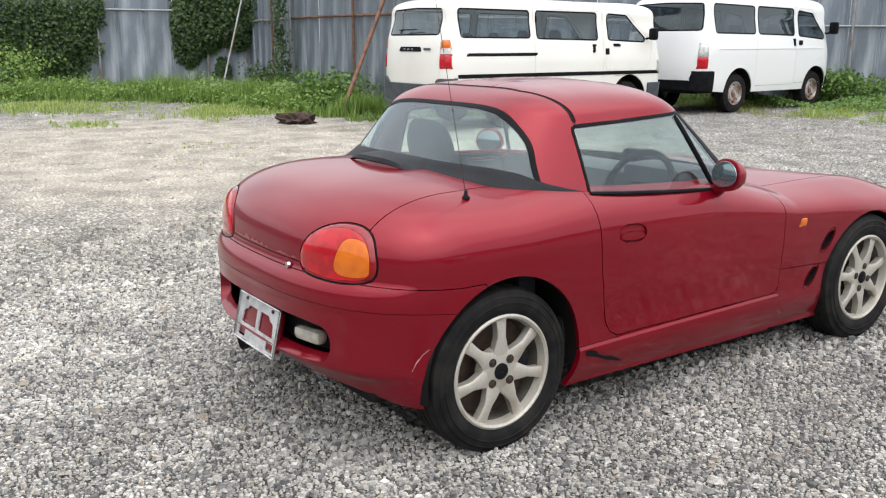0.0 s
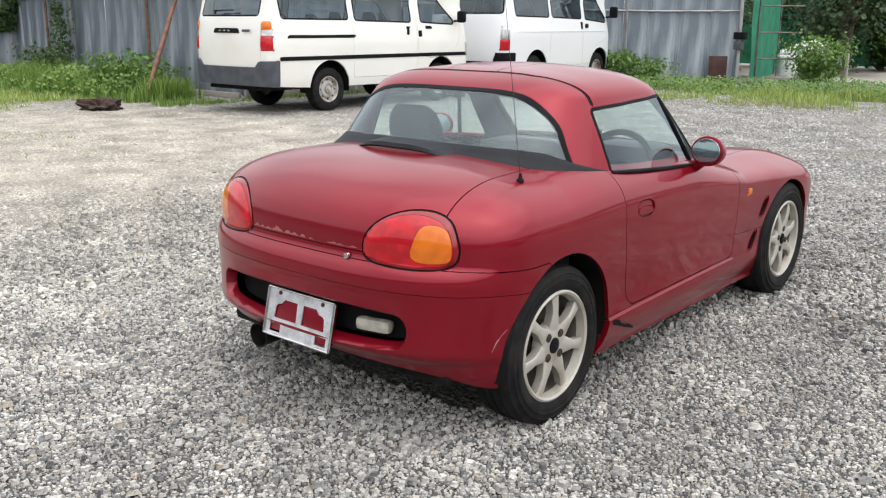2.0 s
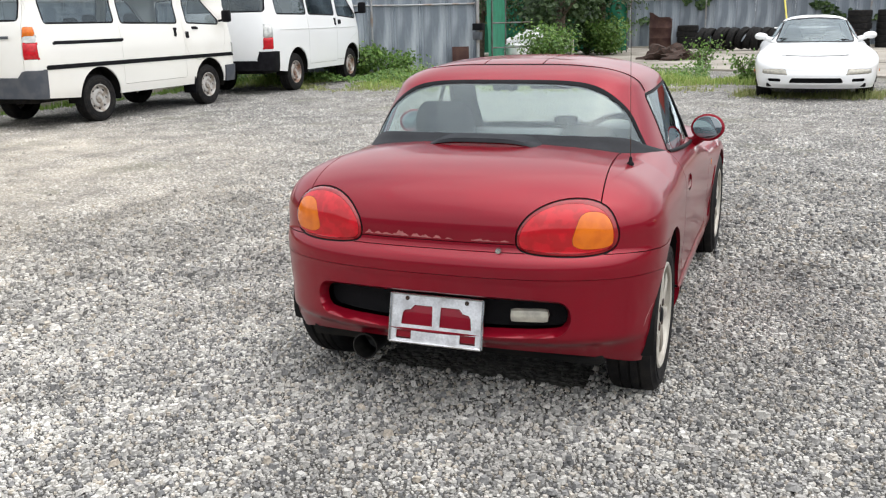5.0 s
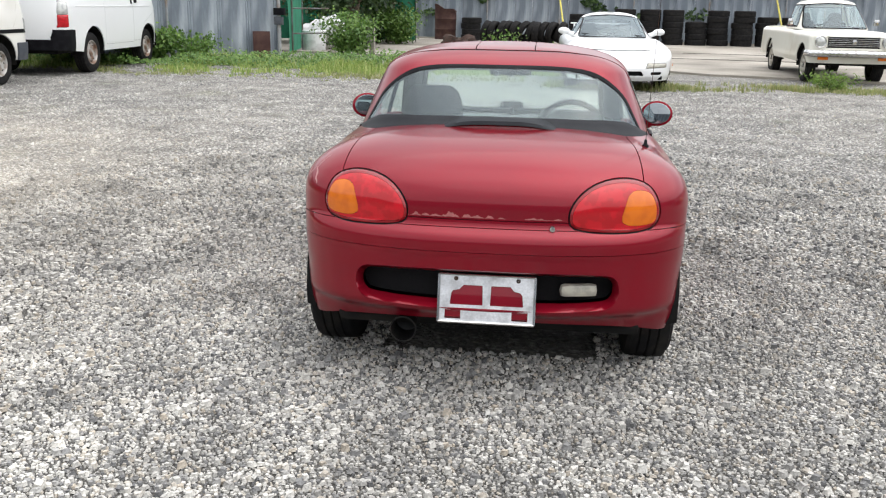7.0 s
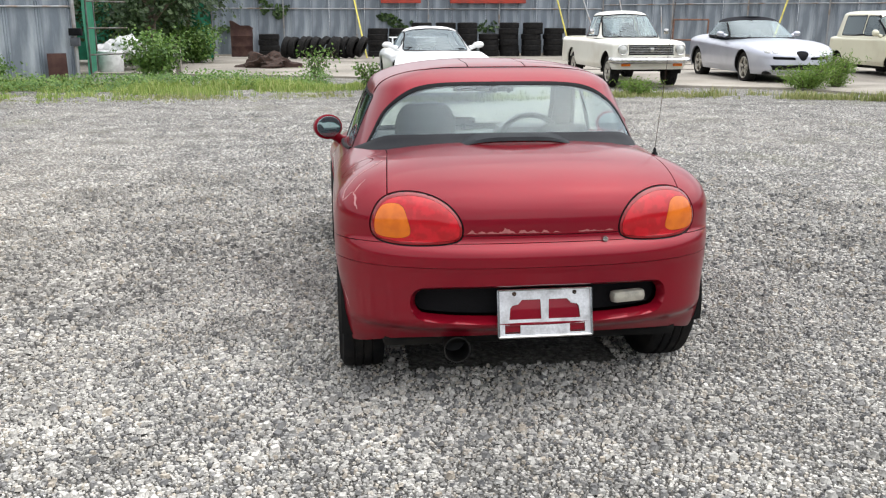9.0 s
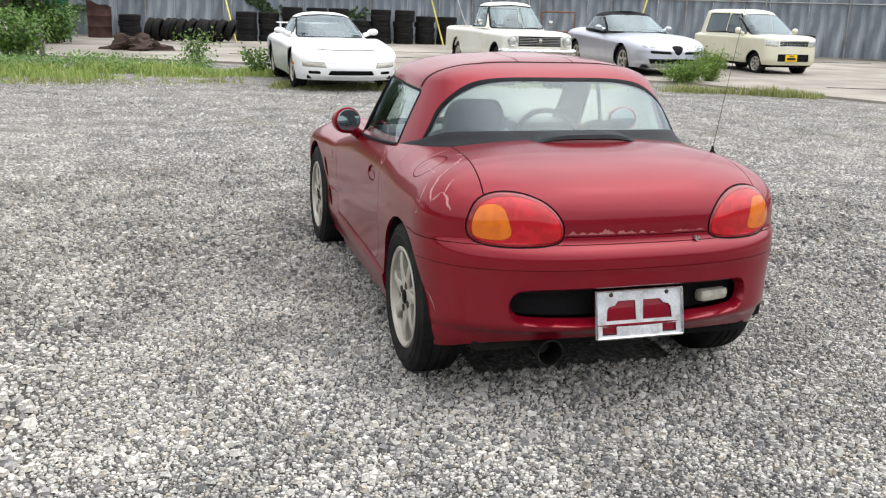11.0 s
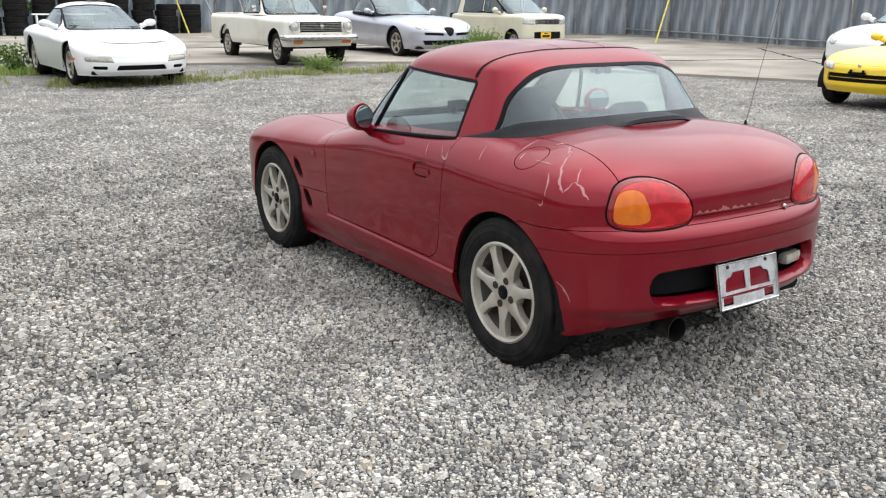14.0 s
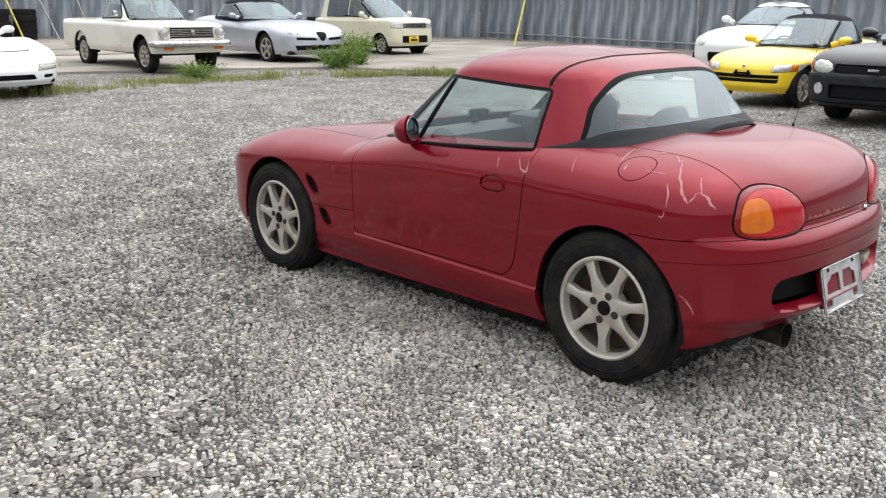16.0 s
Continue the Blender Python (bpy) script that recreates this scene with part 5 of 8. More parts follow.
# ---- the parked vehicles ----
def mirror_pod(parent, s, x, y, z, w, h, d, material):
    """A rounded door mirror on a short foot that reaches in to the door."""
    g = bmesh.new()
    bmesh.ops.create_uvsphere(g, u_segments=20, v_segments=14, radius=1.0)
    for v in g.verts:
        px, py, pz = v.co
        v.co = (px * w, (py * d if py > 0 else py * d * 0.35), pz * h * (1 + 0.15 * px * s))
    ob = part("door_mirror", g, material, parent, m=pose(s * x, y, z))
    part("mirror_foot", tube([(s * (x - w * 1.7), y + 0.02, z - h * 1.1), (s * (x - w), y + 0.01, z - h * 0.7), (s * (x - w * 0.4), y, z - h * 0.4)], [0.045, 0.040, 0.034], 10), material, ob)
    return ob


STEEL_WHEEL = dict(style="steel", seg=40)


def belt(y0, y1, z0, z1, thr=0.5):
    return side_f([(y0, z0), (y1, z0), (y1, z1), (y0, z1)], 0.0, thr)


def old_van():
    S = dict(W=0.845, y0=-1.27, y1=3.50, Lr=0.16, Lf=0.40, nr=3.2, nf=3.0, zb=curve((-1.3, 0.42), (0, 0.36), (3.4, 0.36)),
             zs=curve((-1.3, 1.62), (3.4, 1.6)), zc=curve((0, 1.96), (2.5, 1.93)), ya=0.3, yb=1.9, ts=4.2, tr=4.5, tf=3.0,
             ds=curve((0.36, 0.03), (0.5, 0.01), (0.95, 0.0), (1.2, 0.02), (1.62, 0.10)), dr=curve((0.4, 0.03), (0.95, 0.0), (1.3, 0.03), (1.62, 0.12)),
             df=curve((0.4, 0.02), (0.7, 0.0), (1.05, 0.05), (1.25, 0.16), (1.6, 0.50)))
    w = lambda a: side_f(a, 0.035, 0.4)
    panes = [("body", "window", w([(-0.85, 1.405), (0.37, 1.40), (0.37, 1.71), (-0.87, 1.72)]), M_GLASS_VAN, "grey side window", 0),
             ("body", "window", w([(0.60, 1.39), (1.79, 1.37), (1.79, 1.70), (0.60, 1.71)]), M_GLASS_VAN, "grey side window", 0),
             ("body", "window", w([(2.12, 1.37), (2.88, 1.34), (2.50, 1.67), (2.12, 1.69)]), M_GLASS_VAN, "front door window", 0),
             ("body", "rear_window", rear_f([(0, 1.44), (0.62, 1.44), (0.60, 1.72), (0, 1.74)], 0.03, -0.6), M_GLASS_VAN, "tailgate window", 0),
             ("body", "windscreen", front_f([(0, 1.2), (0.66, 1.2), (0.6, 1.62), (0, 1.68)], 0.03, 2.2), M_GLASS_VAN, "windscreen", 0)]
    lamps = [("body", "tail_lamp", rear_f([(0.735, 0.92), (0.86, 0.92), (0.86, 1.11), (0.735, 1.11)], 0.008, -1.09), M_LENS_RED, "red tail lamp", 0),
             ("body", "reversing_lamp", rear_f([(0.735, 1.13), (0.86, 1.13), (0.86, 1.195), (0.735, 1.195)], 0.008, -1.09), M_LENS_CLEAR, "clear reversing lamp", 0.004),
             ("body", "turn_lamp", rear_f([(0.735, 1.21), (0.86, 1.21), (0.86, 1.31), (0.735, 1.31)], 0.008, -1.09), M_LENS_AMBER, "amber turn lamp", 0),
             ("body", "headlamp", front_f([(0.45, 0.80), (0.86, 0.80), (0.86, 0.98), (0.45, 0.98)], 0.01, 3.22), M_LENS_CLEAR, "clear headlamp", 0)]
    trims = [("body", "rear_bumper", lambda x, y, z: np.maximum(z - 0.68 - 0.09 * np.clip((np.abs(x) - 0.62) / 0.08, 0, 1), y + 1.0), M_BUMPER, "dark grey plastic rear bumper", 0.03),
             ("body", "front_bumper", lambda x, y, z: np.maximum(z - 0.62, 3.0 - y), M_BUMPER, "dark grey front bumper", 0.03),
             ("body", "rub_strip", belt(-0.98, 3.3, 0.770, 0.825), M_BLACK, "black rub strip", 0.008),
             ("body", "sliding_door_rail", belt(-0.80, 0.53, 1.085, 1.130), M_BLACK, "black sliding door rail", 0.004),
             ("body", "door_handle", belt(1.72, 1.77, 1.12, 1.25), M_BLACK, "black door handle", 0.012),
             ("body", "door_handle", belt(2.18, 2.32, 1.225, 1.265), M_BLACK, "black door handle", 0.012),
             ("body", "rail_end", belt(2.0, 2.08, 1.09, 1.19), M_BLACK, "black door catch", 0.006),
             ("body", "handle_garnish", rear_f([(0, 1.16), (0.29, 1.16), (0.27, 1.215), (0, 1.215)], 0.006, -0.9), M_BLACK, "black tailgate handle garnish", 0.012)]
    panels = [("body", "tailgate", rear_f([(0, 0.70), (0.70, 0.70), (0.70, 1.5), (0.63, 1.86), (0, 1.88)], 0.02, -0.9)),
              ("body", "front_door", w([(2.02, 0.95), (2.10, 0.82), (2.30, 0.78), (2.85, 0.82), (3.0, 1.0), (3.06, 1.28), (2.52, 1.74), (2.02, 1.76)])),
              ("body", "sliding_door", w([(0.53, 0.52), (1.92, 0.52), (1.92, 1.74), (0.53, 1.76)]))]
    kw = dict(r=0.325, w=0.19, rim=0.195, material=mat("grey_steel_wheel", (0.45, 0.44, 0.42), 0.5, 0.3, other=(0.28, 0.24, 0.2), scale=12), **STEEL_WHEEL)
    v = vehicle("van", "old white passenger van with black rub strips parked on gravel", "van", pose(-8.88, 7.05, 0, 0, 0, 0), S, M_WHITE_A, [(0.79, 0.0, kw), (0.79, 2.57, kw)],
                arches=[(0.0, 0.36, 0.40), (2.57, 0.36, 0.40)], panes=panes, lamps=lamps, trims=trims, panels=panels, floor=0.34, na=170, ns=40, nt=26,
                seats=[(0.4, 1.5, 0.75, 0.6, 0.5), (-0.4, 1.5, 0.75, 0.6, 0.5), (0.35, 0.3, 0.7, 0.6, 0.5), (-0.35, 0.3, 0.7, 0.6, 0.5)])
    part("wiper", merge(tube([(0, -1.27, 1.42), (0.05, -1.265, 1.48)], 0.012), tube([(-0.03, -1.27, 1.465), (0.42, -1.255, 1.475)], 0.009)), M_BLACK, v, "black rear wiper", m=pose(-0.22, -0.015, 0.0))
    for s in (1, -1):
        mo = part("door_mirror", boxed(-0.08, 0.08, -0.045, 0.045, -0.10, 0.10, 0.04), M_BLACK, v, "black door mirror", m=pose(s * 0.95, 2.98, 1.42, 0, 0, 0))
        part("mirror_arm", tube([(s * 0.76, 2.95, 1.34), (s * 0.92, 2.98, 1.36)], 0.018), M_BLACK, mo)
    for s in (-0.35, 0.0, 0.35):
        part("badge_bar", boxed(-0.028, 0.028, -0.004, 0.004, -0.009, 0.009, 0.002), M_CHROME, v, m=pose(s * 0.3, -1.296, 1.188))
    part("mud_flap", boxed(-0.12, 0.12, -0.01, 0.01, -0.16, 0.1, 0.004), M_BLACK, v, m=pose(0.72, 2.15, 0.38))
    part("body_badge", boxed(-0.09, 0.09, -0.003, 0.003, -0.018, 0.018, 0.002), M_BUMPER, v, m=pose(0.47, -1.272, 1.19))
    return v


def newer_van():
    S = dict(W=0.845, y0=-1.10, y1=3.14, Lr=0.26, Lf=0.62, nr=2.8, nf=2.5, zb=curve((-1, 0.40), (0, 0.34), (3.6, 0.34)),
             zs=curve((-1, 1.62), (3.6, 1.55)), zc=curve((0, 1.97), (2.5, 1.94)), ya=0.4, yb=1.9, ts=4.2, tr=4.0, tf=2.8,
             ds=curve((0.34, 0.03), (0.5, 0.01), (0.95, 0.0), (1.2, 0.02), (1.62, 0.09)), dr=curve((0.4, 0.02), (0.9, 0.0), (1.3, 0.03), (1.62, 0.12)),
             df=curve((0.34, 0.03), (0.7, 0.0), (1.0, 0.06), (1.15, 0.18), (1.55, 0.62)))
    w = lambda a: side_f(a, 0.04, 0.4)
    panes = [("body", "window", w([(-0.62, 1.37), (0.38, 1.36), (0.38, 1.71), (-0.64, 1.73)]), M_GLASS_DARK, "tinted side window", 0),
             ("body", "window", w([(0.58, 1.36), (1.56, 1.34), (1.56, 1.69), (0.58, 1.71)]), M_GLASS_DARK, "tinted side window", 0),
             ("body", "window", w([(1.80, 1.33), (2.52, 1.28), (2.20, 1.62), (1.80, 1.66)]), M_GLASS_VAN, "front door window", 0),
             ("body", "rear_window", rear_f([(0, 1.40), (0.70, 1.40), (0.66, 1.74), (0, 1.76)], 0.03, -0.3), M_GLASS_DARK, "tinted tailgate window", 0),
             ("body", "windscreen", front_f([(0, 1.18), (0.66, 1.18), (0.6, 1.58), (0, 1.66)], 0.03, 2.3), M_GLASS_VAN, "windscreen", 0)]
    lamps = [("body", "tail_lamp", rear_f([(0.73, 0.755), (0.86, 0.755), (0.86, 0.93), (0.735, 0.93)], 0.008, -0.88), M_LENS_RED, "red tail lamp", 0),
             ("body", "turn_lamp", rear_f([(0.735, 0.945), (0.86, 0.945), (0.86, 1.13), (0.75, 1.13)], 0.008, -0.88), M_LENS_CLEAR, "clear upper lamp", 0),
             ("body", "headlamp", front_f([(0.42, 0.78), (0.86, 0.78), (0.86, 0.98), (0.5, 0.98)], 0.01, 2.75), M_LENS_CLEAR, "clear headlamp", 0)]
    trims = [("body", "rear_bumper", lambda x, y, z: np.maximum(z - 0.56 - 0.15 * np.clip((np.abs(x) - 0.60) / 0.06, 0, 1), y + 0.72), M_BLACK, "black plastic rear bumper", 0.02),
             ("body", "front_bumper", lambda x, y, z: np.maximum(z - 0.55, 2.75 - y), M_BLACK, "black front bumper", 0.02),
             ("body", "door_handle", belt(1.58, 1.63, 1.10, 1.22), M_BLACK, "black door handle", 0.012),
             ("body", "door_handle", belt(1.74, 1.86, 1.12, 1.20), M_BLACK, "black door handle", 0.012)]
    panels = [("body", "front_door", w([(1.70, 0.5), (2.0, 0.5), (2.15, 0.80), (2.62, 1.0), (2.66, 1.24), (2.20, 1.70), (1.70, 1.73)])),
              ("body", "sliding_door", w([(0.50, 0.48), (1.63, 0.48), (1.63, 1.74), (0.50, 1.76)]))]
    kw = dict(r=0.325, w=0.19, rim=0.195, material=mat("rusty_steel_wheel", (0.42, 0.40, 0.38), 0.5, 0.3, other=(0.22, 0.13, 0.09), scale=9, lo=0.4, hi=0.6), **STEEL_WHEEL)
    v = vehicle("van", "plain white van with black rear bumper and rust-stained steel wheels", "van", pose(-8.93, 12.42, 0, 0, 0, 3) @ Matrix.Scale(1.1, 4), S, M_WHITE_B, [(0.78, 0.0, kw), (0.78, 2.36, kw)],
                arches=[(0.0, 0.36, 0.39), (2.36, 0.36, 0.39)], panes=panes, lamps=lamps, trims=trims, panels=panels, floor=0.34, na=170, ns=40, nt=26,
                seats=[(0.4, 1.8, 0.75, 0.6, 0.5), (-0.4, 1.8, 0.75, 0.6, 0.5)])
    for s in (1, -1):
        mo = part("door_mirror", boxed(-0.08, 0.08, -0.045, 0.045, -0.11, 0.11, 0.04), M_BLACK, v, "black door mirror", m=pose(s * 0.95, 2.66, 1.42, 0, 0, 0))
        part("mirror_arm", tube([(s * 0.76, 2.62, 1.32), (s * 0.92, 2.66, 1.34)], 0.018), M_BLACK, mo)
    part("side_crease", boxed(-0.004, 0.004, -0.6, 2.5, -0.006, 0.006, 0.002), M_WHITE_B, v, m=pose(0.845, 0, 1.06))
    return v


def white_sports_car():
    S = dict(W=0.88, y0=-0.98, y1=3.30, Lr=0.6, Lf=0.75, nr=2.5, nf=2.5, wf=curve((-1, 1), (0, 1), (1.2, 0.96), (2.4, 0.99), (3.3, 1.0)), zb=curve((-1, 0.25), (0, 0.2), (3.3, 0.18)),
             zs=curve((-1, 0.66), (1.2, 0.62), (2.4, 0.58), (3.0, 0.47), (3.3, 0.44)), zc=curve((0.2, 0.9), (1.0, 0.86), (1.75, 0.80)), ya=0.1, yb=1.7, ts=2.6, tr=2.4, tf=1.9,
             ds=curve((0.2, 0.05), (0.3, 0.02), (0.5, 0), (0.66, 0)), dr=curve((0.2, 0.06), (0.4, 0), (0.66, 0.05)), df=curve((0.18, 0.08), (0.26, 0.01), (0.36, 0.0), (0.46, 0.03)),
             bump=lambda x, y: 0.05 * np.exp(-((np.abs(x) - 0.66) / 0.16) ** 2 - ((y - 2.3) / 0.5) ** 2))
    C = dict(base=(0.72, 1.75, -0.45, 2.8, 0.6), roof=(0.53, 0.92, 0.10, 3.0, 0.5), zb=curve((-0.5, 0.86), (0.5, 0.80), (1.75, 0.79)), ze=curve((0.0, 1.10), (0.9, 1.11)), zc=curve((0.5, 1.225)), ya=0.3, yb=0.7, low=0.72)
    panes = [("cabin", "windscreen", front_f([(0, 0.83), (0.56, 0.83), (0.46, 1.12), (0, 1.15)], 0.015, 0.75), M_GLASS_VAN, "windscreen", 0),
             ("cabin", "window", side_f([(0.05, 0.87), (0.25, 1.08), (0.78, 1.09), (1.15, 0.86)], 0.015, 0.3), M_GLASS_VAN, "side window", 0),
             ("cabin", "rear_window", rear_f([(0, 0.92), (0.45, 0.92), (0.38, 1.08), (0, 1.1)], 0.015, 0.1), M_GLASS_VAN, "rear window", 0)]
    lamps = [("body", "turn_lamp", front_f([(0.42, 0.395), (0.74, 0.405), (0.74, 0.445), (0.44, 0.455)], 0.012, 2.6), M_LENS_FOG, "smoked front turn lamp", 0)]
    trims = [("body", "air_intake", front_f([(0, 0.275), (0.36, 0.275), (0.33, 0.325), (0, 0.325)], 0.01, 2.6), M_CAVITY, "black air intake", -0.05),
             ("body", "side_intake", front_f([(0.50, 0.29), (0.66, 0.29), (0.66, 0.315), (0.50, 0.315)], 0.01, 2.6), M_CAVITY, "black brake duct", -0.04),
             ("body", "bonnet_slot", lambda x, y, z: np.maximum(np.maximum(np.abs(x) - 0.5, np.abs(y - 2.98 + 0.25 * x * x) - 0.018), 0.45 - z), M_CAVITY, "dark slot in the nose", -0.01)]
    panels = [("body", "lamp_lid", lambda x, y, z: np.maximum(sd_poly(np.abs(x), y, [(0.46, 2.72), (0.72, 2.62), (0.74, 2.90), (0.50, 3.02)], 0.02), 0.4 - z)),
              ("body", "door", side_f([(0.1, 0.9), (0.15, 0.35), (1.25, 0.32), (1.35, 0.9)], 0.02, 0.5))]
    kw = dict(r=0.315, w=0.22, rim=0.205, spokes=5, seg=44, nuts=5)
    v = vehicle("sports_car", "white low sports coupe with closed pop-up lamps standing among weeds", "car", pose(1.25, 14.55, 0, 0, 0, 181), S, M_WHITE_B, [(0.83, 0.0, kw), (0.83, 2.425, kw)], C,
                arches=[(0.0, 0.32, 0.35), (2.425, 0.32, 0.35)], panes=panes, lamps=lamps, trims=trims, panels=panels, na=150, ns=34, nt=36, seats=[(0.33, 0.3, 0.28, 0.6, 0.46), (-0.33, 0.3, 0.28, 0.6, 0.46)])
    part("dashboard", boxed(-0.62, 0.62, 0.95, 1.5, 0.5, 0.80, 0.06), M_DASH, v)
    for s in (1, -1):
        mirror_pod(v, s, 0.84, 1.12, 0.89, 0.105, 0.058, 0.085, M_WHITE_B)
        part("side_marker", boxed(-0.004, 0.004, -0.04, 0.04, -0.018, 0.018, 0.003), M_LENS_AMBER, v, "amber side marker", m=pose(s * 0.872, 2.86, 0.43, 0, 0, 12 * s))
    part("rear_wing", merge(boxed(-0.66, 0.66, -0.10, 0.05, 0.0, 0.025, 0.012), boxed(-0.60, -0.57, -0.07, 0.03, -0.14, 0.0, 0.01), boxed(0.57, 0.60, -0.07, 0.03, -0.14, 0.0, 0.01)), M_WHITE_B, v, "white rear wing", m=pose(0, -0.70, 0.98))
    part("wiper", merge(tube([(-0.5, 1.58, 0.83), (0.1, 1.5, 0.86)], 0.008), tube([(0.05, 1.6, 0.83), (0.55, 1.45, 0.86)], 0.008)), M_BLACK, v)
    return v


def ivory_pickup():
    S = dict(W=0.745, y0=-0.86, y1=3.13, Lr=0.10, Lf=0.20, nr=4, nf=3.2, zb=curve((-0.9, 0.36), (0, 0.32), (3.2, 0.34)), zs=curve((-0.9, 0.74), (0.6, 0.73), (2.0, 0.72), (3.2, 0.70)), zc=curve((-0.5, 0.875), (1.0, 0.90), (2.2, 0.865)), ya=-0.5, yb=2.3,
             ts=3.6, tr=6, tf=3.8, ds=curve((0.3, 0.05), (0.45, 0.0), (0.72, 0.01)), dr=curve((0.3, 0.0)), df=curve((0.34, 0.05), (0.5, 0.0), (0.72, 0.02)))
    C = dict(base=(0.68, 2.02, 0.70, 5.0, 1.2), roof=(0.53, 1.50, 0.80, 4.5, 1.1), zb=curve((0.6, 0.84), (2.0, 0.86)), ze=curve((0.7, 1.27), (1.5, 1.27)), zc=curve((1.0, 1.365)), ya=1.0, yb=1.3, low=0.74)
    panes = [("cabin", "windscreen", front_f([(0, 0.91), (0.56, 0.91), (0.47, 1.24), (0, 1.27)], 0.02, 1.45), M_GLASS, "windscreen", 0),
             ("cabin", "window", side_f([(0.82, 0.92), (0.86, 1.23), (1.40, 1.24), (1.66, 0.93)], 0.02, 0.3), M_GLASS, "side window", 0),
             ("cabin", "rear_window", rear_f([(0, 0.95), (0.42, 0.95), (0.38, 1.2), (0, 1.2)], 0.02, 0.9), M_GLASS, "rear window", 0)]
    trims = [("body", "grille", front_f([(0, 0.60), (0.44, 0.60), (0.44, 0.755), (0, 0.755)], 0.008, 2.8), M_CAVITY, "dark slatted grille", -0.03)]
    panels = [("body", "door", side_f([(0.78, 0.95), (0.80, 0.40), (1.6, 0.38), (1.78, 0.50), (1.82, 0.95)], 0.02, 0.4)), ("body", "bonnet", lambda x, y, z: np.maximum(np.abs(x) - 0.60, 2.05 - y) + np.where(z < 0.76, 1.0, 0.0))]
    kw = dict(r=0.285, w=0.17, rim=0.18, spokes=8, seg=44)
    v = vehicle("pickup_truck", "old ivory compact pickup with round headlamps and chrome bumper", "pickup truck", pose(5.72, 17.45, 0, 0, 0, 179) @ Matrix.Diagonal((1.01, 1.1, 1.12, 1)), S, M_IVORY, [(0.685, 0.0, kw), (0.685, 2.53, kw)], C,
                arches=[(0.0, 0.32, 0.33), (2.53, 0.32, 0.33)], panes=panes, trims=trims, panels=panels, hole=lambda x, y, z: np.maximum(np.maximum(np.abs(x) - 0.655, np.abs(y + 0.115) - 0.69), 0.55 - z), na=150, ns=30, nt=26, floor=0.3, seats=[(0.3, 1.0, 0.4, 0.6, 0.5), (-0.3, 1.0, 0.4, 0.6, 0.5)])
    # load bed
    part("bed_floor", boxed(-0.68, 0.68, -0.80, 0.6, 0.46, 0.50, 0.01), M_IVORY, v)
    part("bed_front", boxed(-0.66, 0.66, 0.57, 0.60, 0.48, 0.86, 0.012), M_IVORY, v)
    for s in (1, -1):
        part("bed_wall", boxed(-0.01, 0.01, -0.80, 0.58, 0.48, 0.825, 0.006), M_IVORY, v, m=pose(s * 0.665, 0, 0))
        hl = part("headlamp", lathe([(0.001, -0.03), (0.05, -0.026), (0.082, -0.008), (0.086, 0.01)], 28, "y"), M_LENS_CLEAR, v, "round clear headlamp", m=pose(s * 0.575, 3.12, 0.685, 0, 0, 180))
        part("lamp_rim", lathe([(0.082, -0.016), (0.09, -0.022), (0.098, -0.012), (0.10, 0.02)], 28, "y"), M_CHROME, hl, "chrome lamp rim", m=pose(s * 0.575, 3.12, 0.685, 0, 0, 180))
        part("turn_lamp", boxed(-0.09, 0.09, -0.01, 0.02, -0.03, 0.03, 0.008), M_LENS_AMBER, v, "amber turn lamp", m=pose(s * 0.52, 3.15, 0.43))
        part("fender_mirror", boxed(-0.05, 0.05, -0.03, 0.03, -0.05, 0.05, 0.02), M_CHROME, v, m=pose(s * 0.80, 1.75, 0.98))
    part("front_bumper", merge(tube([(-0.76, 2.95, 0.50), (-0.74, 3.12, 0.50), (-0.66, 3.19, 0.50), (0.66, 3.19, 0.50), (0.74, 3.12, 0.50), (0.76, 2.95, 0.50)], 0.055, 12)), M_CHROME, v, "chrome front bumper")
    for k in range(5):
        part("grille_slat", boxed(-0.44, 0.44, -0.006, 0.012, -0.004, 0.004, 0.002), M_CHROME, v, m=pose(0, 3.115, 0.622 + 0.028 * k))
    part("grille_badge", boxed(-0.035, 0.035, -0.01, 0.015, -0.04, 0.04, 0.01), M_CHROME, v, m=pose(0, 3.125, 0.68))
    part("dashboard", boxed(-0.6, 0.6, 1.5, 1.9, 0.6, 0.87, 0.05), M_DASH, v)
    part("wiper", merge(tube([(-0.45, 1.93, 0.89), (0.1, 1.88, 0.93)], 0.008), tube([(0.0, 1.94, 0.89), (0.5, 1.84, 0.93)], 0.008)), M_BLACK, v)
    return v


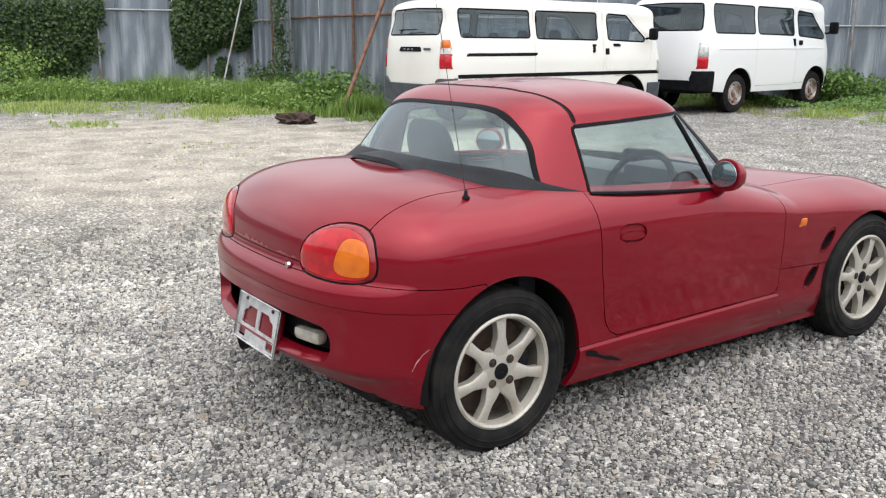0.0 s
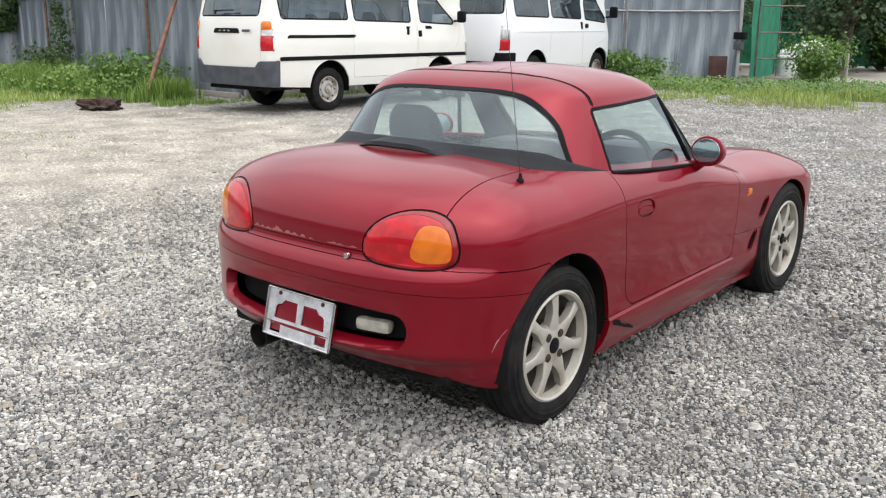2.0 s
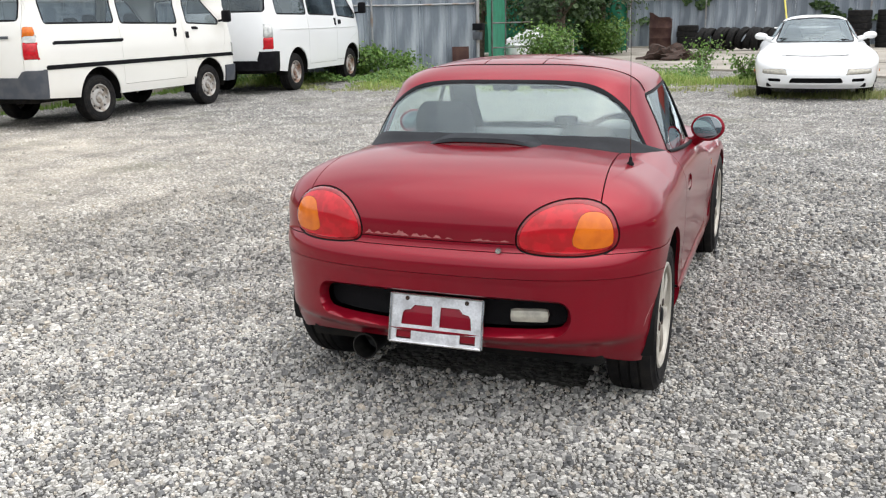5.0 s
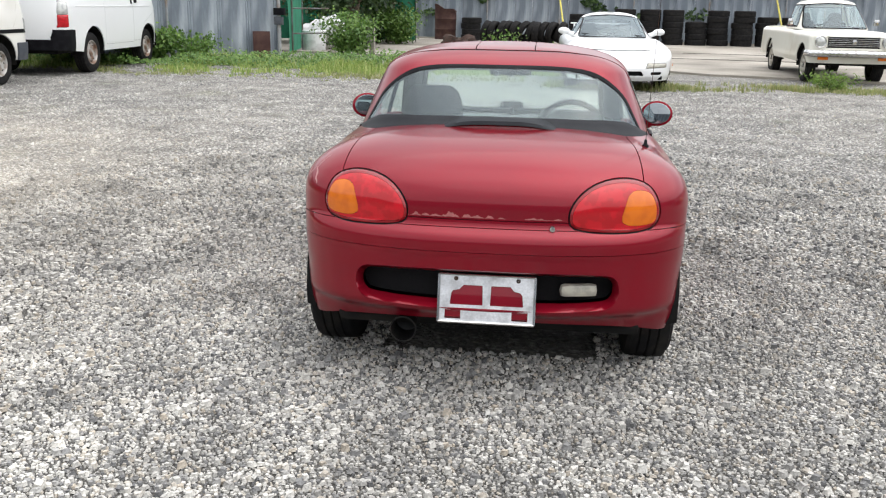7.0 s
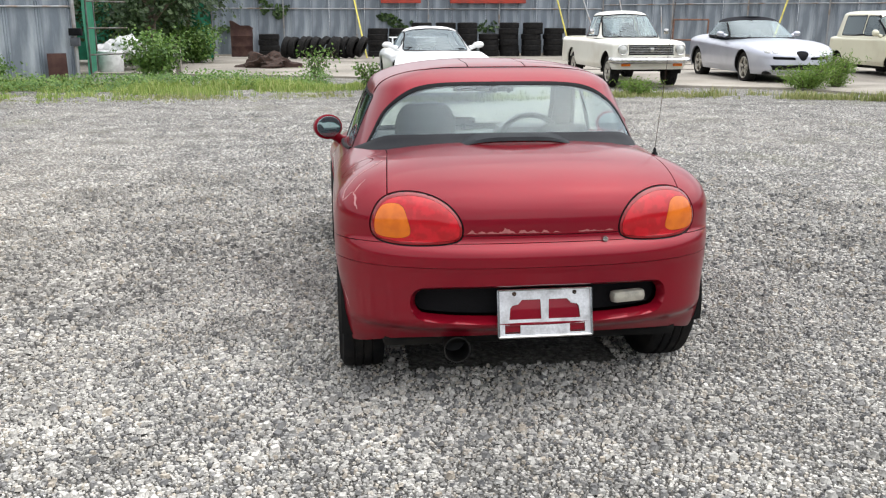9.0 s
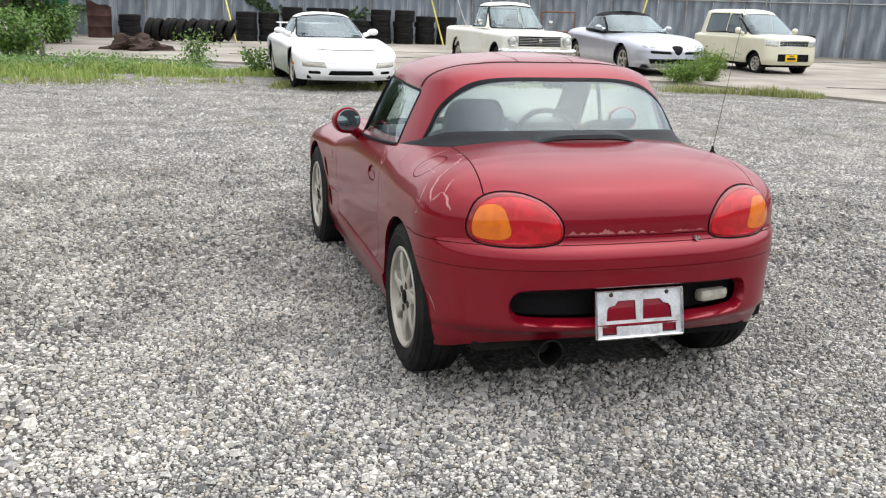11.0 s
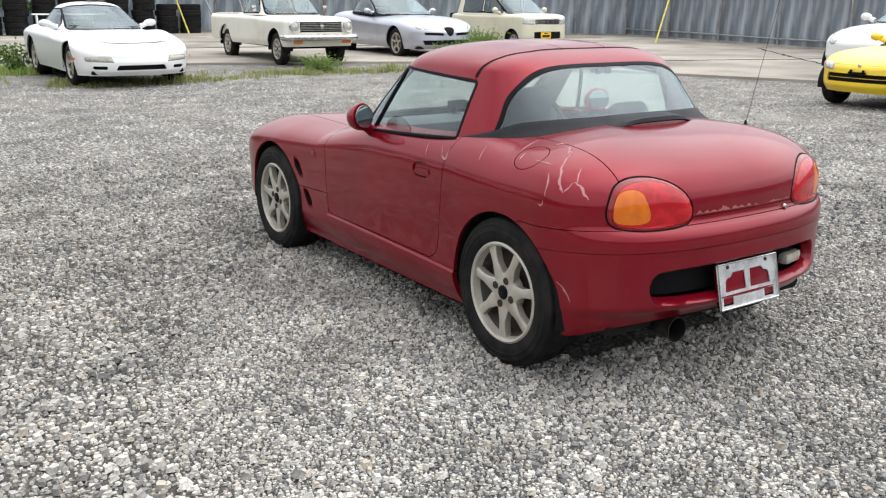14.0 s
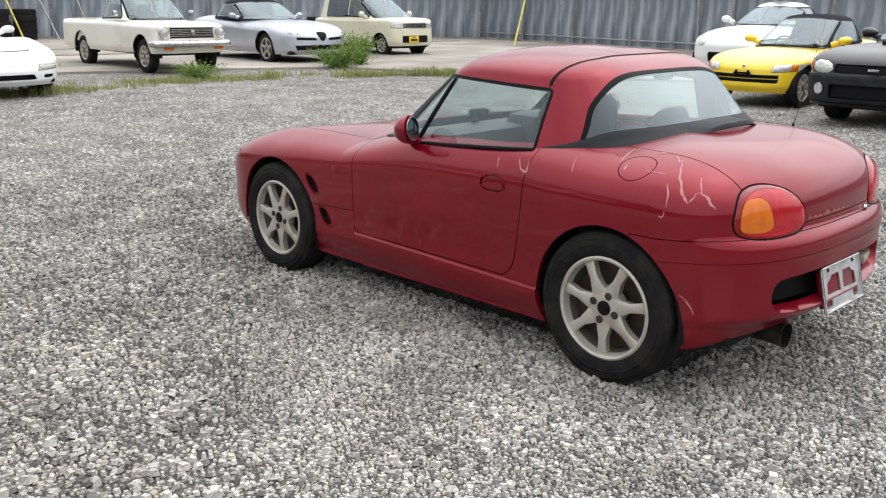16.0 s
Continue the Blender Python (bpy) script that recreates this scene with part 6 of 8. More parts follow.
def silver_convertible():
    S = dict(W=0.89, y0=-0.82, y1=3.46, Lr=0.5, Lf=0.8, nr=2.6, nf=2.3, zb=curve((-1, 0.28), (0, 0.22), (3.5, 0.2)), zs=curve((-0.9, 0.74), (1.0, 0.68), (2.5, 0.60), (3.45, 0.50)), zc=curve((0.1, 0.95), (1.0, 0.90), (1.75, 0.86)), ya=0.15, yb=1.7,
             ts=2.8, tr=2.8, tf=2.2, ds=curve((0.2, 0.06), (0.35, 0.01), (0.5, 0.0), (0.74, 0.0)), dr=curve((0.2, 0.05), (0.5, 0)), df=curve((0.2, 0.08), (0.3, 0.0), (0.5, 0.02)))
    C = dict(base=(0.80, 1.78, 0.02, 3.6, 0.8), roof=(0.63, 1.02, 0.35, 3.6, 0.7), zb=curve((0, 0.90), (1.7, 0.85)), ze=curve((0.3, 1.18), (1.0, 1.19)), zc=curve((0.7, 1.30)), ya=0.5, yb=0.9, low=0.78)
    panes = [("cabin", "windscreen", front_f([(0, 0.89), (0.68, 0.89), (0.56, 1.19), (0, 1.22)], 0.015, 0.95), M_GLASS, "windscreen", 0),
             ("cabin", "window", side_f([(0.42, 0.93), (0.5, 1.16), (0.95, 1.17), (1.35, 0.92)], 0.015, 0.3), M_GLASS, "side window", 0)]
    lamps = [("body", "headlamp", front_f([(0.49, 0.625), (0.53, 0.625), (0.53, 0.645), (0.49, 0.645)], 0.028, 2.7), M_LENS_CLEAR, "small round headlamp", 0),
             ("body", "headlamp", front_f([(0.62, 0.63), (0.66, 0.63), (0.66, 0.65), (0.62, 0.65)], 0.028, 2.7), M_LENS_CLEAR, "small round headlamp", 0)]
    trims = [("body", "grille_shield", front_f([(0, 0.47), (0.05, 0.49), (0.115, 0.60), (0.10, 0.63), (0, 0.64)], 0.008, 2.8), M_CAVITY, "dark shield-shaped grille with chrome edge", -0.01),
             ("body", "air_intake", front_f([(0.16, 0.49), (0.55, 0.50), (0.55, 0.53), (0.17, 0.52)], 0.01, 2.7), M_CAVITY, "thin dark intake", -0.02),
             ("body", "lower_intake", front_f([(0, 0.30), (0.55, 0.30), (0.58, 0.37), (0, 0.38)], 0.01, 2.7), M_CAVITY, "dark lower intake", -0.03)]
    panels = [("body", "door", side_f([(0.35, 1.0), (0.38, 0.35), (1.3, 0.33), (1.45, 0.95)], 0.02, 0.5))]
    kw = dict(r=0.31, w=0.21, rim=0.21, spokes=5, seg=44, nuts=5)
    v = vehicle("convertible", "silver convertible with folded-up black cloth roof", "car", pose(9.28, 18.2, 0, 0, 0, 178) @ Matrix.Diagonal((1.06, 1.05, 1.09, 1)), S, M_SILVER, [(0.83, 0.0, kw), (0.83, 2.54, kw)], C, arches=[(0.0, 0.32, 0.345), (2.54, 0.32, 0.345)],
                panes=panes, lamps=lamps, trims=trims, panels=panels, roof=M_SEAT, na=140, ns=34, nt=34, seats=[(0.36, 0.5, 0.3, 0.6, 0.5), (-0.36, 0.5, 0.3, 0.6, 0.5)])
    part("dashboard", boxed(-0.62, 0.62, 1.15, 1.6, 0.5, 0.86, 0.06), M_DASH, v)
    for s in (1, -1):
        mirror_pod(v, s, 0.86, 1.28, 0.945, 0.085, 0.052, 0.075, M_SILVER)
    return v


def cream_minivan():
    S = dict(W=0.7375, y0=-0.46, y1=2.94, Lr=0.14, Lf=0.30, nr=3.2, nf=2.8, zb=curve((-1, 0.3), (3, 0.26)), zs=curve((-0.5, 1.2), (1.4, 1.1), (2.0, 0.86), (2.94, 0.80)), zc=curve((0.2, 1.62), (1.2, 1.60), (2.0, 1.0)), ya=0.4, yb=2.15, ts=4.0, tr=4.5, tf=3.0,
             ds=curve((0.26, 0.04), (0.4, 0), (0.9, 0.0), (1.2, 0.06)), dr=curve((0.3, 0.03), (0.6, 0), (1.2, 0.06)), df=curve((0.26, 0.04), (0.4, 0.0), (0.8, 0.05)))
    S2 = dict(S, zs=curve((-0.5, 0.82), (2.94, 0.80)), zc=curve((0.2, 0.96), (2.2, 0.97)))
    C = dict(base=(0.725, 2.32, -0.44, 5.0, 0.8), roof=(0.60, 1.42, -0.28, 4.5, 0.6), zb=curve((-0.5, 0.84), (2.3, 0.90)), ze=curve((-0.3, 1.46), (1.4, 1.45)), zc=curve((0.5, 1.56)), ya=0.1, yb=1.0, low=0.78)
    panes = [("cabin", "windscreen", front_f([(0, 0.99), (0.60, 0.98), (0.53, 1.40), (0, 1.44)], 0.02, 1.45), M_GLASS, "windscreen", 0),
             ("cabin", "window", side_f([(1.10, 1.0), (1.10, 1.40), (1.35, 1.40), (1.85, 1.0)], 0.02, 0.3), M_GLASS_VAN, "front door window", 0),
             ("cabin", "window", side_f([(0.15, 1.0), (0.18, 1.40), (0.98, 1.40), (0.98, 1.0)], 0.02, 0.3), M_GLASS_DARK, "tinted side window", 0),
             ("cabin", "rear_window", rear_f([(0, 1.02), (0.52, 1.02), (0.48, 1.38), (0, 1.40)], 0.02, -0.1), M_GLASS_DARK, "rear window", 0)]
    lamps = [("body", "headlamp", front_f([(0.43, 0.70), (0.70, 0.72), (0.70, 0.84), (0.43, 0.83)], 0.01, 2.3), M_LENS_CLEAR, "clear headlamp", 0)]
    trims = [("body", "grille", front_f([(0, 0.71), (0.39, 0.71), (0.39, 0.82), (0, 0.82)], 0.01, 2.4), M_CHROME, "cream grille with dark slots", -0.006),
             ("body", "air_intake", front_f([(0, 0.36), (0.42, 0.36), (0.42, 0.50), (0, 0.50)], 0.02, 2.4), M_CAVITY, "dark lower intake", -0.02)]
    panels = [("body", "front_door", side_f([(1.04, 0.95), (1.04, 0.4), (1.75, 0.38), (1.95, 0.95)], 0.02, 0.4)), ("body", "rear_door", side_f([(0.2, 0.95), (0.3, 0.5), (0.4, 0.4), (1.0, 0.4), (1.0, 0.95)], 0.02, 0.4))]
    kw = dict(r=0.27, w=0.155, rim=0.17, spokes=7, seg=40)
    v = vehicle("minivan", "cream small tall wagon with yellow number plate", "car", pose(12.95, 18.6, 0, 0, 0, 180), S2, M_CREAM, [(0.66, 0.0, kw), (0.66, 2.34, kw)], C, arches=[(0.0, 0.28, 0.31), (2.34, 0.28, 0.31)],
                panes=panes, lamps=lamps, trims=trims, panels=panels, na=120, ns=30, nt=24, seats=[(0.34, 0.9, 0.45, 0.6, 0.5), (-0.34, 0.9, 0.45, 0.6, 0.5)])
    for k in range(7):
        for j in range(2):
            part("grille_slot", boxed(-0.035, 0.035, -0.008, 0.008, -0.02, 0.02, 0.006), M_INK, v, m=pose(-0.33 + 0.11 * k, 2.93 - 0.0, 0.742 + 0.052 * j))
    pl = part("number_plate", boxed(-0.165, 0.165, -0.006, 0.006, -0.08, 0.08, 0.004), M_PLATE, v, "yellow number plate", m=pose(0.1, 2.965, 0.43))
    part("plate_mark", boxed(-0.12, 0.12, -0.003, 0.003, -0.03, 0.03, 0.002), M_INK, pl, "dark bar on the plate", m=pose(0.1, 2.972, 0.415))
    part("plate_mark", boxed(-0.06, 0.06, -0.003, 0.003, -0.012, 0.012, 0.002), M_INK, pl, m=pose(0.1, 2.972, 0.483))
    for s in (1, -1):
        mirror_pod(v, s, 0.83, 1.75, 1.04, 0.09, 0.075, 0.08, M_CREAM)
    part("dashboard", boxed(-0.62, 0.62, 1.6, 2.1, 0.5, 0.95, 0.06), M_DASH, v)
    return v


def yellow_roadster():
    S = dict(W=0.6975, y0=-0.52, y1=2.78, Lr=0.4, Lf=0.55, nr=2.6, nf=2.6, zb=curve((-1, 0.24), (0, 0.2), (2.8, 0.2)), zs=curve((-0.5, 0.70), (1.0, 0.66), (2.0, 0.58), (2.78, 0.48)), zc=curve((0.0, 0.88), (1.0, 0.82), (1.55, 0.76)), ya=0.1, yb=1.5, ts=2.8, tr=3, tf=2.0,
             ds=curve((0.2, 0.06), (0.33, 0.01), (0.5, 0.0), (0.7, 0.0)), dr=curve((0.2, 0.05), (0.4, 0)), df=curve((0.2, 0.06), (0.3, 0.0), (0.48, 0.02)))
    C = dict(base=(0.60, 1.60, -0.05, 3.2, 0.7), roof=(0.46, 0.98, 0.20, 3.2, 0.6), zb=curve((0, 0.83), (1.6, 0.77)), ze=curve((0.2, 1.12), (1.0, 1.125)), zc=curve((0.6, 1.215)), ya=0.4, yb=0.8, low=0.7)
    panes = [("cabin", "windscreen", front_f([(0, 0.81), (0.48, 0.81), (0.41, 1.12), (0, 1.145)], 0.015, 0.85), M_GLASS, "windscreen", 0),
             ("cabin", "window", side_f([(0.3, 0.86), (0.36, 1.095), (0.85, 1.105), (1.2, 0.85)], 0.015, 0.25), M_GLASS, "side window", 0)]
    lamps = [("body", "headlamp", front_f([(0.38, 0.485), (0.575, 0.495), (0.575, 0.572), (0.41, 0.562)], 0.010, 2.1), M_LENS_CLEAR, "clear headlamp", 0),
             ("body", "turn_lamp", front_f([(0.592, 0.495), (0.640, 0.498), (0.640, 0.575), (0.592, 0.573)], 0.006, 2.1), M_LENS_AMBER, "amber turn lamp", 0),
             ("body", "corner_lamp", front_f([(0.652, 0.50), (0.72, 0.505), (0.72, 0.575), (0.652, 0.575)], 0.004, 2.1), M_LENS_CLEAR, "clear corner lamp", 0.004)]
    trims = [("body", "air_intake", front_f([(0, 0.345), (0.46, 0.345), (0.46, 0.375), (0, 0.375)], 0.008, 2.1), M_CAVITY, "dark intake slot", -0.03),
             ("body", "air_intake", front_f([(0, 0.40), (0.46, 0.40), (0.46, 0.43), (0, 0.43)], 0.008, 2.1), M_CAVITY, "dark intake slot", -0.03)]
    panels = [("body", "door", side_f([(0.28, 0.9), (0.32, 0.32), (1.25, 0.30), (1.38, 0.85)], 0.02, 0.4)), ("body", "bonnet", lambda x, y, z: np.maximum(np.abs(x) - 0.52, 1.5 - y) + np.where(z < 0.55, 1.0, 0.0))]
    kw = dict(r=0.265, w=0.165, rim=0.18, spokes=9, seg=44)
    v = vehicle("roadster", "bright yellow small roadster with black soft top", "car", pose(11.05, 4.18, 0, 0, 0, 90), S, M_YELLOW, [(0.645, 0.0, kw), (0.645, 2.28, kw)], C, arches=[(0.0, 0.275, 0.30), (2.28, 0.275, 0.30)],
                panes=panes, lamps=lamps, trims=trims, panels=panels, roof=M_SEAT, na=140, ns=34, nt=34, seats=[(0.3, 0.45, 0.28, 0.55, 0.44), (-0.3, 0.45, 0.28, 0.55, 0.44)])
    part("plate_holder", merge(boxed(-0.12, 0.12, -0.01, 0.01, -0.012, 0.012, 0.004), boxed(-0.1, -0.07, -0.01, 0.01, -0.04, 0.04, 0.004), boxed(0.07, 0.1, -0.01, 0.01, -0.04, 0.04, 0.004)), M_BLACK, v, "empty black plate holder", m=pose(0, 2.785, 0.455))
    part("nose_badge", boxed(-0.02, 0.02, -0.012, 0.012, -0.02, 0.02, 0.008), M_CHROME, v, m=pose(0, 2.74, 0.545))
    for s in (1, -1):
        mirror_pod(v, s, 0.70, 1.24, 0.86, 0.10, 0.058, 0.085, M_YELLOW)
    part("dashboard", boxed(-0.52, 0.52, 1.1, 1.5, 0.5, 0.78, 0.06), M_DASH, v)
    steering_wheel(v, 0.28, 0.95, 0.74, 0.17)
    part("wiper", merge(tube([(-0.45, 1.50, 0.80), (0.05, 1.44, 0.82)], 0.007), tube([(0.0, 1.52, 0.80), (0.46, 1.38, 0.83)], 0.007)), M_BLACK, v)
    return v


def dark_sedan():
    S = dict(W=0.845, y0=-0.75, y1=3.38, Lr=0.3, Lf=0.5, nr=3, nf=2.8, zb=curve((-1, 0.26), (3.4, 0.24)), zs=curve((-0.5, 0.75), (1.0, 0.72), (2.4, 0.68), (3.4, 0.60)), zc=curve((0.2, 0.98), (1.8, 0.92)), ya=0.2, yb=1.8, ts=3.2, tr=3, tf=2.6,
             ds=curve((0.24, 0.04), (0.4, 0), (0.75, 0)), dr=curve((0.24, 0.04), (0.5, 0)), df=curve((0.24, 0.06), (0.34, 0.0), (0.55, 0.0), (0.6, 0.03)))
    C = dict(base=(0.74, 1.95, -0.3, 3.6, 0.8), roof=(0.56, 1.15, 0.1, 3.4, 0.6), zb=curve((-0.3, 0.93), (2.0, 0.90)), ze=curve((0.1, 1.28), (1.1, 1.28)), zc=curve((0.6, 1.40)), ya=0.4, yb=0.9, low=0.82)
    panes = [("cabin", "windscreen", front_f([(0, 0.95), (0.60, 0.95), (0.50, 1.27), (0, 1.29)], 0.015, 1.05), M_GLASS, "windscreen", 0),
             ("cabin", "window", side_f([(0.1, 0.97), (0.3, 1.25), (1.0, 1.26), (1.45, 0.96)], 0.015, 0.3), M_GLASS_DARK, "side window", 0)]
    lamps = [("body", "headlamp", front_f(smooth_poly([(0.46, 0.60), (0.74, 0.60), (0.74, 0.735), (0.50, 0.72)], 1), 0.006, 2.6), M_LENS_CLEAR, "large clear headlamp", 0),
             ("body", "turn_lamp", front_f([(0.765, 0.62), (0.84, 0.63), (0.84, 0.72), (0.765, 0.725)], 0.006, 2.5), M_LENS_AMBER, "amber corner lamp", 0),
             ("body", "fog_lamp", front_f([(0.617, 0.417), (0.623, 0.417), (0.623, 0.423), (0.617, 0.423)], 0.062, 2.6), M_LENS_CLEAR, "round fog lamp", 0.01)]
    trims = [("body", "grille", front_f([(0, 0.61), (0.44, 0.61), (0.44, 0.69), (0, 0.69)], 0.01, 2.7), M_CAVITY, "black grille", -0.02),
             ("body", "air_intake", front_f([(0, 0.34), (0.46, 0.34), (0.46, 0.46), (0, 0.46)], 0.02, 2.7), M_CAVITY, "black intake", -0.03),
             ("body", "front_bumper", lambda x, y, z: np.maximum(np.maximum(z - 0.575, 2.85 - y), 0.285 - z), M_BLACKPLASTIC, "dark grey plastic front bumper", 0.018),
             ("body", "lower_lip", lambda x, y, z: np.maximum(z - 0.275, 2.85 - y), M_NAVY, "thin lower lip", 0.02),
             ("body", "bonnet_scoop", lambda x, y, z: np.maximum(np.maximum(np.abs(x) - 0.28, np.abs(y - 2.45) - 0.05), 0.7 - z), M_CAVITY, "dark bonnet scoop", 0.03)]
    kw = dict(r=0.30, w=0.19, rim=0.19, spokes=5, seg=40, nuts=5)
    v = vehicle("estate_car", "near-black car with round fog lamps and bonnet scoop", "car", pose(10.5, 2.05, 0, 0, 0, 90), S, M_NAVY, [(0.765, 0.0, kw), (0.765, 2.52, kw)], C, arches=[(0.0, 0.31, 0.335), (2.52, 0.31, 0.335)],
                panes=panes, lamps=lamps, trims=trims, na=120, ns=34, nt=30, seats=[(0.36, 0.6, 0.35, 0.6, 0.5), (-0.36, 0.6, 0.35, 0.6, 0.5)])
    part("grille_mark", boxed(-0.06, 0.06, -0.006, 0.006, -0.012, 0.012, 0.003), M_CHROME, v, m=pose(0.0, 3.38, 0.65))
    for s in (1, -1):
        mirror_pod(v, s, 0.84, 1.4, 1.0, 0.11, 0.065, 0.09, M_NAVY)
    return v


def white_small_coupe():
    S = dict(W=0.7375, y0=-0.55, y1=2.84, Lr=0.5, Lf=0.55, nr=2.2, nf=2.2, zb=curve((-1, 0.24), (2.9, 0.22)), zs=curve((-0.5, 0.68), (1.0, 0.68), (2.84, 0.55)), zc=curve((0.1, 0.95), (1.0, 0.92), (1.6, 0.88)), ya=0.2, yb=1.6, ts=2.3, tr=2.3, tf=2.0,
             ds=curve((0.24, 0.05), (0.4, 0)), dr=curve((0.24, 0.05), (0.4, 0)), df=curve((0.24, 0.06), (0.4, 0)))
    C = dict(base=(0.63, 1.7, -0.1, 2.6, 0.8), roof=(0.45, 1.0, 0.3, 2.6, 0.7), zb=curve((0, 0.9), (1.7, 0.87)), ze=curve((0.3, 1.14), (1.0, 1.15)), zc=curve((0.6, 1.25)), ya=0.5, yb=0.9, low=0.8)
    panes = [("cabin", "windscreen", front_f([(0, 0.91), (0.5, 0.91), (0.41, 1.15), (0, 1.17)], 0.015, 0.95), M_GLASS, "windscreen", 0),
             ("cabin", "window", side_f([(0.3, 0.94), (0.42, 1.13), (0.95, 1.13), (1.3, 0.93)], 0.015, 0.25), M_GLASS_VAN, "side window", 0)]
    lamps = [("body", "headlamp", front_f([(0.46, 0.62), (0.52, 0.62), (0.54, 0.74), (0.48, 0.74)], 0.05, 1.9), M_LENS_CLEAR, "oval headlamp", 0)]
    trims = [("body", "air_intake", front_f([(0, 0.34), (0.3, 0.34), (0.3, 0.44), (0, 0.44)], 0.04, 2.2), M_CAVITY, "dark intake", -0.03)]
    kw = dict(r=0.28, w=0.165, rim=0.19, spokes=7, seg=40)
    v = vehicle("small_coupe", "rounded white small coupe with oval headlamps", "car", pose(14.62, 6.42, 0, 0, 0, 95) @ Matrix.Scale(1.12, 4), S, M_WHITE_B, [(0.66, 0.0, kw), (0.66, 2.23, kw)], C, arches=[(0.0, 0.29, 0.315), (2.23, 0.29, 0.315)],
                panes=panes, lamps=lamps, trims=trims, na=120, ns=30, nt=30, seats=[(0.3, 0.5, 0.3, 0.55, 0.44), (-0.3, 0.5, 0.3, 0.55, 0.44)])
    for s in (1, -1):
        mirror_pod(v, s, 0.74, 1.25, 0.96, 0.09, 0.058, 0.085, M_WHITE_B)
    return v


for build in (old_van, newer_van, white_sports_car, ivory_pickup, silver_convertible, cream_minivan, yellow_roadster, dark_sedan, white_small_coupe):
    build()

# ---- fences round the yard ----
M_SHEET = mat("weathered_galvanised_sheet", (0.175, 0.205, 0.24), 0.5, 0.3, other=(0.40, 0.44, 0.48), spread=0.18, scale=1.6, detail=8, lo=0.47, hi=0.70, grain=0.06, grain_scale=40, stretch=(2.5, 2.5, 0.35), per_piece=0.14)
M_RUST = mat("rusty_pipe", (0.22, 0.11, 0.07), 0.75, 0.3, other=(0.12, 0.07, 0.05), scale=9, grain=0.2)
M_PIPE = mat("dull_steel_pipe", (0.34, 0.35, 0.36), 0.5, 0.6, other=(0.25, 0.18, 0.13), scale=3, lo=0.5, hi=0.7)
M_DULLPIPE = mat("dull_dark_pipe", (0.16, 0.165, 0.16), 0.6, 0.4, other=(0.1, 0.08, 0.06), scale=4)
M_YPIPE = mat("yellow_painted_pole", (0.66, 0.58, 0.10), 0.5, other=(0.5, 0.42, 0.1), scale=5)
M_NET = mat("green_mesh_sheet", (0.012, 0.16, 0.085), 0.8, other=(0.02, 0.21, 0.12), scale=3, grain=0.2)
M_RUSTSHEET = mat("rusted_drum", (0.045, 0.017, 0.014), 0.85, 0.1, other=(0.07, 0.034, 0.025), scale=5, grain=0.2)
M_BAG = mat("white_plastic_sack", (0.78, 0.78, 0.78), 0.5, other=(0.6, 0.6, 0.6), scale=6, bump=0.5, bump_scale=8)


def sheet_mesh(w, h):
    """One corrugated fence sheet: flat bays between raised ribs."""
    pts, x = [], 0.0
    for dx, dy in ((0.0, 0.0), (0.26, 0.004), (0.54, 0.0), (0.553, -0.03), (0.572, -0.03), (0.58, -0.012), (0.59, -0.012), (0.598, -0.03), (0.617, -0.03), (0.63, 0.0), (0.65, 0.0)):
        pts.append((dx, dy))
    s = w / 0.65
    rows = []
    for z in (0.0, h * 0.33, h * 0.66, h):
        rows.append([(px * s, py, z) for px, py in pts])
    front = bm_grid(np.array(rows), closed=False)
    back = front.copy()
    bmesh.ops.translate(back, vec=(0, 0.004, 0), verts=back.verts)
    bmesh.ops.reverse_faces(back, faces=back.faces)
    bm = merge(front, back)
    me = bpy.data.meshes.new("fence_panel")
    bm.to_mesh(me)
    bm.free()
    me.materials.append(M_SHEET)
    return me


SHEET = sheet_mesh(0.65, 2.9)


def fence(name, label, a, b, rails=(1.55, 2.6), lift=0.06, posts=2.7, face=1, rail_mat=None, rusty=False):
    """A run of sheets from a to b on posts and rails; face: the side on which the rails lie."""
    a, b = Vector((*a, 0)), Vector((*b, 0))
    d = b - a
    n = max(1, round(d.length / 0.65))
    ang = math.degrees(math.atan2(d.y, d.x))
    root = thing(name, label, "fence", pose(a.x, a.y, 0, 0, 0, ang), kind="structure")
    L = d.length
    for i in range(n):
        ob = new("fence_panel", SHEET)
        ob.parent = root
        ob.matrix_basis = pose(i * L / n, random.uniform(-0.006, 0.006), lift + random.uniform(-0.015, 0.015), 0, random.uniform(-0.2, 0.2), 0) @ Matrix.Diagonal((L / n / 0.65, 1, 1, 1))
    side = -0.06 * face
    for z in rails:
        part("rail", tube([(0, side, z), (L * 0.33, side, z + 0.01), (L * 0.66, side, z - 0.01), (L, side, z)], 0.024, 8), rail_mat or M_PIPE, root, "steel pipe rail")
    part("base_rail", boxed(0, L, side - 0.03, side + 0.03, 0.0, 0.10, 0.01), M_CONCRETE, root, "low concrete sill")
    for i in range(int(L / posts) + 1):
        part("post", tube([(i * posts, side - 0.03 * face, 0), (i * posts, side - 0.03 * face, 2.9)], 0.03, 8), M_RUST if rusty and i % 3 == 1 else M_PIPE, root)
    return root


